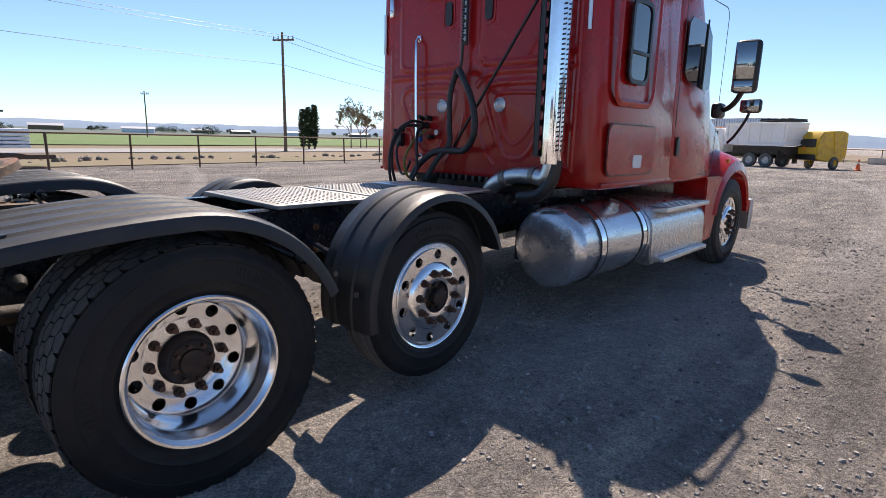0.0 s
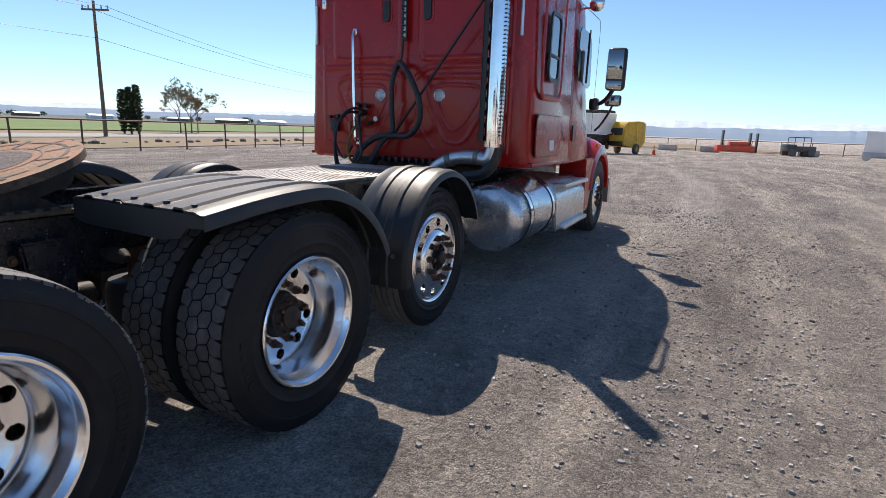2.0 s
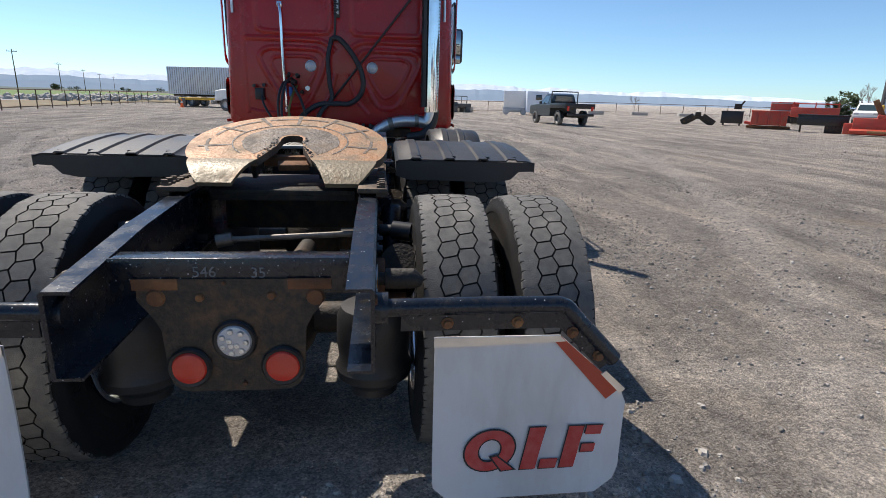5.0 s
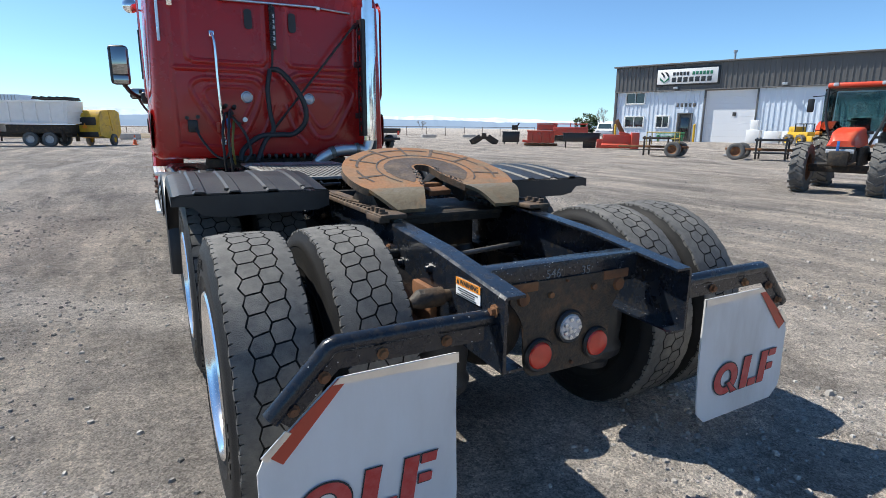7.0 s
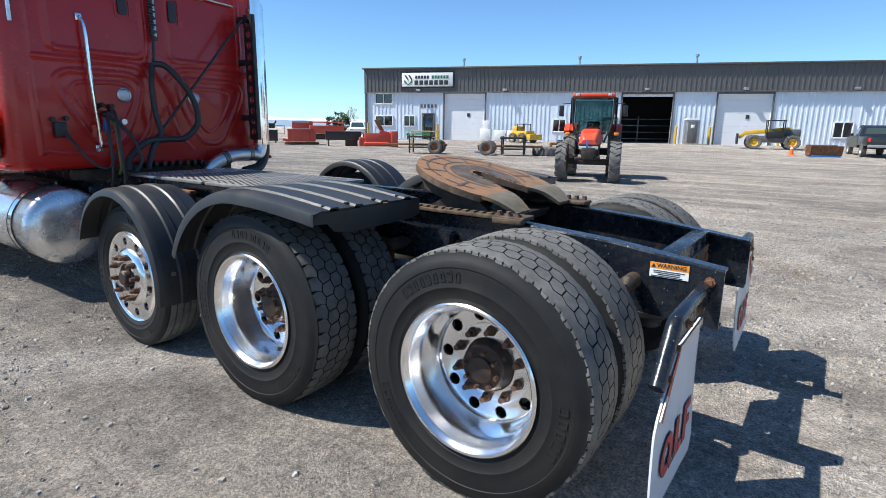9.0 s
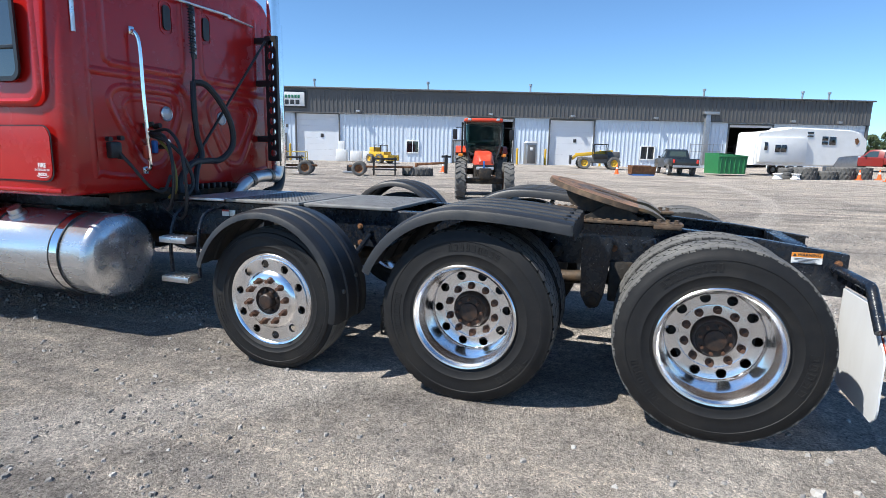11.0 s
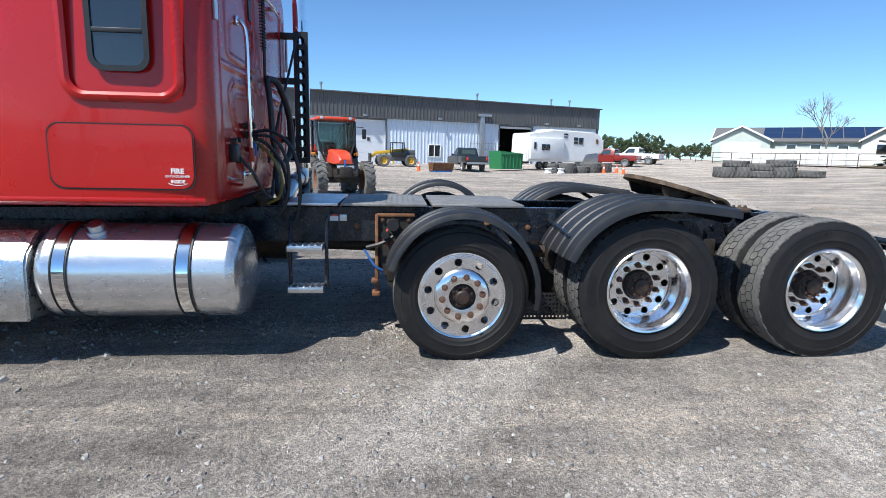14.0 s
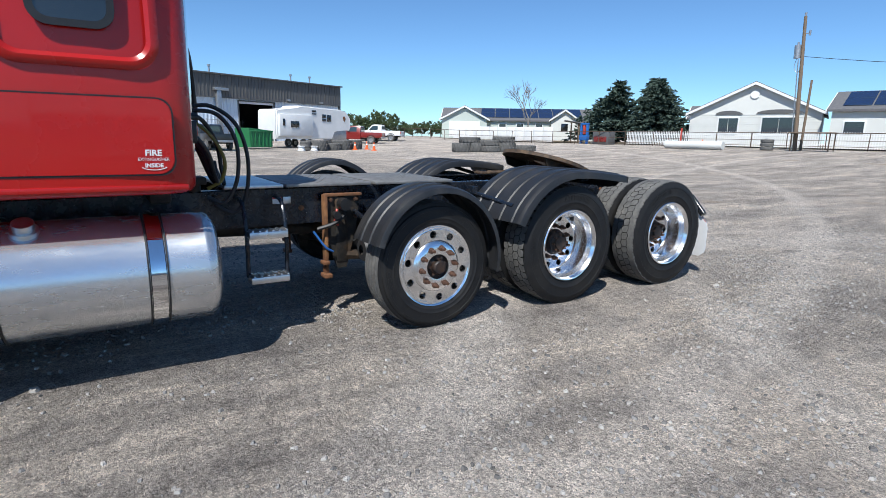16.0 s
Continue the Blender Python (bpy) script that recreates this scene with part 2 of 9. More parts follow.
M["clearglass"] = clear_glass()
M["stones"] = mat("loose_gravel", (0.30, 0.28, 0.255), 0.9)
isl = M["stones"].node_tree.nodes.new("ShaderNodeNewGeometry")
ramp = M["stones"].node_tree.nodes.new("ShaderNodeValToRGB")
for k, (p, tone) in enumerate(((0.0, (0.10, 0.096, 0.092)), (0.3, (0.22, 0.21, 0.20)), (0.85, (0.32, 0.302, 0.28)), (1.0, (0.42, 0.398, 0.37)))):
    el = ramp.color_ramp.elements[k] if k < 2 else ramp.color_ramp.elements.new(p)
    el.position, el.color = p, (*tone, 1)
M["stones"].node_tree.links.new(isl.outputs["Random Per Island"], ramp.inputs[0])
M["stones"].node_tree.links.new(ramp.outputs[0], M["stones"].node_tree.nodes["Principled BSDF"].inputs["Base Color"])
M["alu_tank"] = mat("tank_aluminium", (0.70, 0.715, 0.73), 0.25, 0.85, (0.58, 0.60, 0.62), 5, 0.8, 0.012, 260, rough_vary=0.07, stretch=(2, 0.5, 2), third=(0.60, 0.61, 0.61), third_scale=2)
M["diamond"] = mat("diamond_plate", (0.70, 0.71, 0.72), 0.30, 1.0, (0.5, 0.5, 0.5), 40, 0.8, 0.35, 55, rough_vary=0.1)
M["yellow_hose"] = mat("yellow_hose_rubber", (0.20, 0.16, 0.03), 0.5)


# ---- mesh tools ----
def link(name, bm, material, parent=None, label="", smooth=True, angle=35):
    me = bpy.data.meshes.new(name)
    bmesh.ops.recalc_face_normals(bm, faces=bm.faces)
    if smooth:
        lim = radians(angle)
        for f in bm.faces:
            f.smooth = True
        for e in bm.edges:
            if len(e.link_faces) != 2 or e.calc_face_angle(0) > lim:
                e.smooth = False
    bm.to_mesh(me)
    bm.free()
    for m in (material if isinstance(material, (list, tuple)) else [material]):
        me.materials.append(M[m] if isinstance(m, str) else m)
    ob = new(name, me)
    if parent:
        ob.parent = parent
    if label:
        ob["label"] = label
    return ob


part = link


def thing(name, at=(0, 0, 0), turn=0.0, label="", category="", group="", kind=""):
    ob = new(name)
    ob.matrix_world = pose(*at, 0, 0, turn)
    ob.empty_display_size = 0.2
    return tagged(ob, label, category, group, kind)


def share(name, mesh, parent, at, turn=(0, 0, 0), label=""):
    ob = new(name, mesh)
    ob.parent = parent
    ob.matrix_basis = pose(*at, *turn)
    if label:
        ob["label"] = label
    return ob


def B():
    return bmesh.new()


def box(bm, c, s, bevel=0.0, rot=None, seg=2):
    r = bmesh.ops.create_cube(bm, size=1.0)["verts"]
    bmesh.ops.scale(bm, vec=s, verts=r)
    if bevel:
        es = list({e for v in r for e in v.link_edges})
        r = list(set(bmesh.ops.bevel(bm, geom=es, offset=bevel, segments=seg, affect="EDGES", profile=0.5)["verts"]) | set(v for v in r if v.is_valid))
    if rot is not None:
        bmesh.ops.rotate(bm, cent=(0, 0, 0), matrix=Euler([radians(a) for a in rot]).to_matrix(), verts=r)
    bmesh.ops.translate(bm, vec=c, verts=r)
    return bm


def bar(bm, a, b, r, seg=12, r2=None, caps=True):
    a, b = Vector(a), Vector(b)
    d = b - a
    q = d.to_track_quat("Z", "Y").to_matrix().to_4x4()
    bmesh.ops.create_cone(bm, cap_ends=caps, segments=seg, radius1=r, radius2=r if r2 is None else r2, depth=d.length,
                          matrix=Matrix.Translation((a + b) / 2) @ q)
    return bm


def smooth_path(pts, n=6):
    """Catmull-Rom points through pts."""
    P = [Vector(p) for p in pts]
    P = [2 * P[0] - P[1]] + P + [2 * P[-1] - P[-2]]
    out = []
    for i in range(1, len(P) - 2):
        for k in range(n):
            t = k / n
            a, b, c, d = P[i - 1], P[i], P[i + 1], P[i + 2]
            out.append(0.5 * (2 * b + (c - a) * t + (2 * a - 5 * b + 4 * c - d) * t * t + (3 * b - a - 3 * c + d) * t ** 3))
    out.append(P[-2])
    return out


def tube(bm, pts, r, seg=8, n=5, curved=True):
    P = smooth_path(pts, n) if curved else [Vector(p) for p in pts]
    rings, up = [], None
    for i, p in enumerate(P):
        t = (P[min(i + 1, len(P) - 1)] - P[max(i - 1, 0)]).normalized()
        if up is None:
            up = t.orthogonal().normalized()
        up = (up - t * up.dot(t)).normalized()
        s = t.cross(up)
        rad = r[i * len(r) // len(P)] if isinstance(r, (list, tuple)) else r
        rings.append([bm.verts.new(p + rad * (up * math.cos(a) + s * math.sin(a))) for a in (2 * math.pi * k / seg for k in range(seg))])
    for a, b in zip(rings, rings[1:]):
        for k in range(seg):
            bm.faces.new((a[k], a[(k + 1) % seg], b[(k + 1) % seg], b[k]))
    bm.faces.new(rings[0][::-1])
    bm.faces.new(rings[-1])
    return bm


def lathe(bm, prof, seg=48, at=(0, 0, 0), axis="X"):
    """Turns (radius, along) pairs round an axis."""
    rings = []
    for r, x in prof:
        ring = []
        for k in range(seg):
            a = 2 * math.pi * k / seg
            c, s = r * math.cos(a), r * math.sin(a)
            v = {"X": (x, c, s), "Y": (c, x, s), "Z": (c, s, x)}[axis]
            ring.append(bm.verts.new(Vector(at) + Vector(v)))
        rings.append(ring)
    for a, b in zip(rings, rings[1:]):
        for k in range(seg):
            bm.faces.new((a[k], a[(k + 1) % seg], b[(k + 1) % seg], b[k]))
    return rings


def cap(bm, ring):
    bm.faces.new(ring)


def prism(bm, outline, depth, place=lambda u, v, w: (u, v, w)):
    """Extrudes a flat outline (u, v) by depth along w; place() lays it into the world."""
    a = [bm.verts.new(place(u, v, 0)) for u, v in outline]
    b = [bm.verts.new(place(u, v, depth)) for u, v in outline]
    n = len(a)
    bm.faces.new(a)
    bm.faces.new(b[::-1])
    for k in range(n):
        bm.faces.new((a[k], b[k], b[(k + 1) % n], a[(k + 1) % n]))
    return bm


def rrect(w, h, r, n=5, cx=0, cy=0):
    out = []
    for sx, sy, a0 in ((1, 1, 0), (-1, 1, 90), (-1, -1, 180), (1, -1, 270)):
        for k in range(n + 1):
            a = radians(a0 + 90 * k / n)
            out.append((cx + sx * (w / 2 - r) + r * math.cos(a), cy + sy * (h / 2 - r) + r * math.sin(a)))
    return out


def ring_frame(bm, outer, inner, depth, place):
    """A frame between two outlines of as many points."""
    n = len(outer)
    A = [bm.verts.new(place(u, v, 0)) for u, v in outer]
    C = [bm.verts.new(place(u, v, depth)) for u, v in outer]
    D = [bm.verts.new(place(u, v, depth)) for u, v in inner]
    E = [bm.verts.new(place(u, v, 0)) for u, v in inner]
    for P, Q in ((A, C), (C, D), (D, E), (E, A)):
        for k in range(n):
            bm.faces.new((P[k], P[(k + 1) % n], Q[(k + 1) % n], Q[k]))
    return bm


def loft(bm, sections, close=True):
    rings = [[bm.verts.new(p) for p in s] for s in sections]
    n = len(rings[0])
    for a, b in zip(rings, rings[1:]):
        for k in range(n if close else n - 1):
            bm.faces.new((a[k], a[(k + 1) % n], b[(k + 1) % n], b[k]))
    return rings

# ---- ground ----
def ground_height(x, y):
    d = (x - 42) * 0.936 + (y - 40.8) * 0.353 + 22
    k = min(1, max(0, d / 20))
    q = min(1, max(0, (0.2 * x - 0.98 * y - 18) / 30))
    return 0.28 * k * k * (3 - 2 * k) + 0.95 * q * q * (3 - 2 * q)


def ground_material():
    m = bpy.data.materials.new("gravel_yard")
    m.use_nodes = True
    n, l = m.node_tree.nodes, m.node_tree.links
    b = n["Principled BSDF"]
    b.inputs["Roughness"].default_value = 0.93
    b.inputs["Diffuse Roughness"].default_value = 0.5
    b.inputs["Specular IOR Level"].default_value = 0.2
    co = n.new("ShaderNodeTexCoord").outputs["Object"]

    def noise_of(scale, detail=6, rough=0.6, stretch=None, turn=0.0):
        src = co
        if stretch:
            mp = n.new("ShaderNodeMapping")
            mp.inputs["Scale"].default_value = stretch
            mp.inputs["Rotation"].default_value = (0, 0, radians(turn))
            l.new(co, mp.inputs["Vector"])
            src = mp.outputs[0]
        no = n.new("ShaderNodeTexNoise")
        no.inputs["Scale"].default_value, no.inputs["Detail"].default_value, no.inputs["Roughness"].default_value = scale, detail, rough
        l.new(src, no.inputs["Vector"])
        return no.outputs["Fac"]

    def span(v, lo, hi, a=0.0, c=1.0):
        r = n.new("ShaderNodeMapRange")
        r.inputs[1].default_value, r.inputs[2].default_value, r.inputs[3].default_value, r.inputs[4].default_value = lo, hi, a, c
        l.new(v, r.inputs[0])
        return r.outputs[0]

    def mix(f, a, c):
        x = n.new("ShaderNodeMix")
        x.data_type = "RGBA"
        l.new(f, x.inputs["Factor"])
        for s, k in ((a, "A"), (c, "B")):
            if isinstance(s, tuple):
                x.inputs[k].default_value = (*s, 1)
            else:
                l.new(s, x.inputs[k])
        return x.outputs["Result"]
    c = mix(span(noise_of(1.1, 8, 0.7), 0.35, 0.68), (0.250, 0.224, 0.196), (0.350, 0.313, 0.270))
    c = mix(span(noise_of(0.20, 6, 0.65), 0.44, 0.62, 0, 0.7), c, (0.40, 0.360, 0.315))
    c = mix(span(noise_of(0.62, 8, 0.72, (1, 1.2, 1), 30), 0.50, 0.64, 0, 0.6), c, (0.49, 0.432, 0.36))
    c = mix(span(noise_of(1.0, 8, 0.72, (1.2, 0.2, 1), 20), 0.49, 0.62, 0, 0.85), c, (0.54, 0.475, 0.395))
    c = mix(span(noise_of(0.8, 8, 0.72, (1.1, 0.25, 1), 12), 0.50, 0.64, 0, 0.75), c, (0.165, 0.150, 0.134))
    c = mix(span(noise_of(0.35, 4, 0.5), 0.64, 0.76, 0, 0.7), c, (0.32, 0.235, 0.15))
    c = mix(span(noise_of(1.7, 8, 0.72, (1, 1.3, 1), 70), 0.54, 0.72, 0, 0.5), c, (0.16, 0.147, 0.136))

    def ring_track(cx, cy, radius, width, tone, amount):
        """A worn wheel track along part of a circle."""
        nonlocal c
        sub = n.new("ShaderNodeVectorMath")
        sub.operation = "DISTANCE"
        l.new(co, sub.inputs[0])
        sub.inputs[1].default_value = (cx, cy, 0)
        wob = n.new("ShaderNodeMath")
        wob.operation = "MULTIPLY_ADD"
        l.new(noise_of(0.5, 5, 0.6), wob.inputs[0])
        wob.inputs[1].default_value = 0.5
        l.new(sub.outputs["Value"], wob.inputs[2])
        df = n.new("ShaderNodeMath")
        df.operation = "SUBTRACT"
        l.new(wob.outputs[0], df.inputs[0])
        df.inputs[1].default_value = radius + 0.25
        ab = n.new("ShaderNodeMath")
        ab.operation = "ABSOLUTE"
        l.new(df.outputs[0], ab.inputs[0])
        band = span(ab.outputs[0], width * 0.45, width * 1.05, 1, 0)
        mk = n.new("ShaderNodeMath")
        mk.operation = "MULTIPLY"
        l.new(band, mk.inputs[0])
        l.new(span(noise_of(2.3, 7, 0.7), 0.34, 0.58, 0.35 * amount, amount), mk.inputs[1])
        c = mix(mk.outputs[0], c, tone)
    for cx, cy, radius, width, tone, amount in (
            (-9.0, -11.0, 9.2, 0.30, (0.57, 0.505, 0.43), 1.0), (-9.0, -11.0, 11.0, 0.28, (0.57, 0.505, 0.43), 0.95), (-24.0, 5.0, 21.2, 0.30, (0.57, 0.505, 0.43), 0.95),
            (-24.0, 5.0, 19.3, 0.26, (0.56, 0.50, 0.425), 0.85), (3.0, -16.0, 14.0, 0.32, (0.56, 0.50, 0.425), 0.6), (-16.0, 14.0, 15.4, 0.35, (0.085, 0.077, 0.07), 0.45)):
        ring_track(cx, cy, radius, width, tone, amount * 0.42)
    for (px, py), (qx, qy), width, amount in (((-2.41, 3.38), (-1.44, 2.25), 0.26, 0.9), ((-2.66, 4.06), (-1.04, 1.95), 0.22, 0.8), ((-2.96, 2.74), (-2.61, 1.31), 0.30, 1.0), ((-2.08, 0.43), (-3.54, 1.64), 0.26, 0.9),
                                              ((1.8, 5.2), (3.6, 16.1), 0.55, 0.9), ((-1.63, 2.6), (-1.0, 2.2), 0.3, 0.7), ((3.1, 0.6), (5.2, 4.4), 0.4, 0.7), ((1.9, -2.2), (4.9, -0.9), 0.35, 0.7)):
        d = Vector((qx - px, qy - py, 0)).normalized()
        centre = Vector((px, py, 0)) + Vector((-d.y, d.x, 0)) * 45.0
        ring_track(centre.x, centre.y, 45.0, width, (0.52, 0.475, 0.42), amount * 0.7)
    def cells(scale, lo, hi, near, amount, tone):
        """Stones of one size: some cells of a Voronoi pattern, filled towards their middle."""
        nonlocal c
        vo = n.new("ShaderNodeTexVoronoi")
        vo.inputs["Scale"].default_value = scale
        l.new(co, vo.inputs["Vector"])
        mk = n.new("ShaderNodeMath")
        mk.operation = "MULTIPLY"
        l.new(span(vo.outputs["Color"], lo, hi, 0, amount), mk.inputs[0])
        l.new(span(vo.outputs["Distance"], near * 0.75, near, 1, 0), mk.inputs[1])
        c = mix(mk.outputs[0], c, tone)
        return vo, mk.outputs[0]
    def grain(v, lo, hi, dark, light):
        """Multiplies the tone by a value between dark and light."""
        nonlocal c
        x = n.new("ShaderNodeVectorMath")
        x.operation = "SCALE"
        l.new(c, x.inputs[0])
        l.new(span(v, lo, hi, dark, light), x.inputs["Scale"])
        c = x.outputs[0]
    fine = n.new("ShaderNodeTexVoronoi")
    fine.inputs["Scale"].default_value = 120
    l.new(co, fine.inputs["Vector"])
    grain(fine.outputs["Color"], 0.15, 0.85, 0.62, 1.34)
    grain(noise_of(15, 9, 0.85), 0.38, 0.62, 0.66, 1.32)
    grain(noise_of(4.5, 7, 0.75), 0.35, 0.65, 0.85, 1.15)
    mid, midm = cells(60, 0.72, 0.88, 0.40, 0.45, (0.43, 0.405, 0.37))
    big, bigm = cells(19, 0.84, 0.94, 0.30, 0.8, (0.42, 0.385, 0.35))
    dk, dkm = cells(33, 0.74, 0.88, 0.40, 0.6, (0.13, 0.122, 0.115))
    whole = n.new("ShaderNodeVectorMath")
    whole.operation = "MULTIPLY"
    whole.inputs[1].default_value = (1.35, 1.335, 1.36)
    l.new(c, whole.inputs[0])
    l.new(whole.outputs[0], b.inputs["Base Color"])

    def add(p, q):
        h = n.new("ShaderNodeMath")
        h.operation = "ADD"
        l.new(p, h.inputs[0])
        l.new(q, h.inputs[1])
        return h.outputs[0]
    h = add(span(fine.outputs["Distance"], 0, 0.7, 0.45, 0), span(noise_of(16, 10, 0.8), 0.2, 0.8, 0, 2.2))
    h = add(h, span(midm, 0, 0.8, 0, 0.9))
    h = add(h, span(bigm, 0, 0.8, 0, 1.3))
    h = add(h, span(noise_of(3.0, 6, 0.7), 0.2, 0.8, 0, 4.0))
    h = add(h, span(noise_of(34, 8, 0.75), 0.3, 0.7, 0, 1.6))
    bu = n.new("ShaderNodeBump")
    bu.inputs["Strength"].default_value, bu.inputs["Distance"].default_value = 1.0, 0.024
    l.new(h, bu.inputs["Height"])
    l.new(bu.outputs[0], b.inputs["Normal"])
    return m


M["gravel"] = ground_material()
bm = B()
xs = [-4800, -2000, -900, -400, -200, -120, -80] + [i * 4 - 60 for i in range(46)] + [140, 200, 400, 900, 2000, 4800]
ys = [-4800, -2000, -900, -400, -220, -140, -100] + [i * 4 - 80 for i in range(45)] + [110, 150, 220, 400, 900, 2000, 4800]
grid = [[bm.verts.new((x, y, ground_height(x, y))) for y in ys] for x in xs]
for i in range(len(xs) - 1):
    for j in range(len(ys) - 1):
        bm.faces.new((grid[i][j], grid[i + 1][j], grid[i + 1][j + 1], grid[i][j + 1]))
tagged(link("ground", bm, "gravel"), "compacted grey gravel yard with tyre tracks and loose stones", "ground", kind="structure")

# ---- the truck: origin on the ground under the rear axle, front towards +y ----
truck = thing("semi_truck", label="red sleeper-cab semi tractor parked on the gravel, with three rear axles", category="truck")
AXLES = ((0.0, 0.497), (1.265, 0.497))
LIFT_Y, LIFT_Z = 2.555, {-1: 0.456, 1: 0.545}


def tyre_mesh(name, R, rim_r, half, tread_half, pattern, turns=48):
    """Tyre round the x axis: moulded sidewalls, a grooved casing and raised tread blocks."""
    bm = B()
    H = R - rim_r
    deep = 0.010
    wall = [(rim_r - 0.004, half * 0.78), (rim_r + 0.010, half * 0.90), (rim_r + 0.022, half * 0.93), (rim_r + 0.026, half * 0.955), (rim_r + 0.034, half * 0.955),
            (rim_r + H * 0.30, half * 0.992), (rim_r + H * 0.315, half * 1.008), (rim_r + H * 0.335, half * 1.008), (rim_r + H * 0.35, half * 0.998), (rim_r + H * 0.50, half),
            (rim_r + H * 0.66, half * 0.985), (rim_r + H * 0.67, half * 1.0), (rim_r + H * 0.70, half * 0.995), (rim_r + H * 0.80, half * 0.955), (R - 0.030, tread_half * 1.075), (R - 0.014, tread_half * 1.045)]
    crown = lambda x: R - 0.006 * (x / tread_half) ** 2
    if pattern == "rib":
        tread = []
        edges = [-1.0, -0.64, -0.57, -0.23, -0.16, 0.16, 0.23, 0.57, 0.64, 1.0]
        for k in range(0, 10, 2):
            x0, x1 = edges[k] * tread_half, edges[k + 1] * tread_half
            tread += [(crown(x0) - (deep if k else 0.012), x0), (crown(x0), x0 + 0.0015), (crown((x0 + x1) / 2), (x0 + x1) / 2), (crown(x1), x1 - 0.0015), (crown(x1) - (deep if k < 8 else 0.012), x1)]
        prof = [(r, -x) for r, x in wall] + tread + [(r, x) for r, x in reversed(wall)]
        lathe(bm, prof, 110)
        for f in bm.faces:
            c = f.calc_center_median()
            f.material_index = 1 if math.hypot(c.y, c.z) > R - 0.008 else 0
    else:
        prof = [(r, -x) for r, x in wall] + [(R - deep - 0.006, -tread_half * 0.97), (R - deep, -tread_half * 0.5), (R - deep, tread_half * 0.5), (R - deep - 0.006, tread_half * 0.97)] + [(r, x) for r, x in reversed(wall)]
        lathe(bm, prof, 110)
        step = 2 * math.pi / turns
        L = step * R
        e, d, g = 0.024, 0.014, 0.0030
        c = e + d / 2

        def at(x, r, a):
            a += 0.011 * math.sin(x * 75) + 0.004 * math.sin(a * 17 + x * 40)
            x += 0.0022 * math.sin(a * 31)
            return bm.verts.new((x, r * math.cos(a), r * math.sin(a)))

        def block(rows):
            """rows of (angle, x from, x to): a raised pad with straight sides."""
            top = [(at(x0, crown(x0), a), at(x1, crown(x1), a)) for a, x0, x1 in rows]
            low = [(at(x0, R - deep - 0.002, a), at(x1, R - deep - 0.002, a)) for a, x0, x1 in rows]
            for p, q, u, v in zip(top, top[1:], low, low[1:]):
                f = bm.faces.new((p[0], p[1], q[1], q[0]))
                f.material_index = 1
                bm.faces.new((p[0], q[0], v[0], u[0]))
                bm.faces.new((q[1], p[1], u[1], v[1]))
            bm.faces.new((top[0][0], low[0][0], low[0][1], top[0][1]))
            bm.faces.new((top[-1][1], low[-1][1], low[-1][0], top[-1][0]))
        for k in range(turns):
            for s, off in ((-1, 0.0), (1, 0.5)):
                a = (k + off) * step
                cx = s * c
                h = (L / 2 - g) / R
                block([(a - h, cx - e + g * 0.6, cx + e - g * 0.6), (a, cx - e - d + g, cx + e + d - g), (a + h, cx - e + g * 0.6, cx + e - g * 0.6)])
        cut = 0.030 if pattern == "lug" else 0.009
        for s, off in ((-1, 0.0), (1, 0.5)):
            if pattern == "lug":
                for k in range(turns):
                    a = (k + off) * step
                    out = tread_half * 1.03
                    zz = [s * (c + e + d + g), s * (c + e + g), s * (c + e + d + g)]
                    rows = [(a + 0.02 * step, zz[0], s * (out - 0.028)), (a + 0.13 * step, zz[0] - s * d * 0.26, s * out), (a + 0.5 * step, zz[1], s * out), (a + 0.87 * step, zz[2] - s * d * 0.26, s * out), (a + 0.98 * step, zz[2], s * (out - 0.028))]
                    block([(aa, min(p, q), max(p, q)) for aa, p, q in rows])
            else:
                rows = []
                for k in range(turns):
                    for f, n in ((0.0, 0), (0.20, 0), (0.25, 1), (0.30, 0), (0.5, 0), (0.70, 0), (0.75, 1), (0.80, 0)):
                        a = (k + off + f) * step
                        z = c + e + d * abs(1 - 2 * f) + g
                        rows.append((a, s * z, s * tread_half * 1.03, n))
                top = [(at(p, crown(p), a), at(q - s * cut * (1 + 0.4 * n), crown(q) - 0.001, a), at(p, R - deep - 0.002, a), at(s * tread_half * 1.05 - s * 0.012 * n, R - 0.019, a), at(q - s * cut * n, crown(q) - 0.002 - 0.004 * n, a)) for a, p, q, n in rows]
                m = len(top)
                for k in range(m):
                    p, q = top[k], top[(k + 1) % m]
                    f = bm.faces.new((p[0], p[1], q[1], q[0]))
                    f.material_index = 1
                    bm.faces.new((p[0], q[0], q[2], p[2]))
                    f = bm.faces.new((p[1], p[4], q[4], q[1]))
                    f.material_index = 1
                    f = bm.faces.new((p[4], p[3], q[3], q[4]))
                    f.material_index = 0 if rows[k][3] or rows[(k + 1) % m][3] else 1
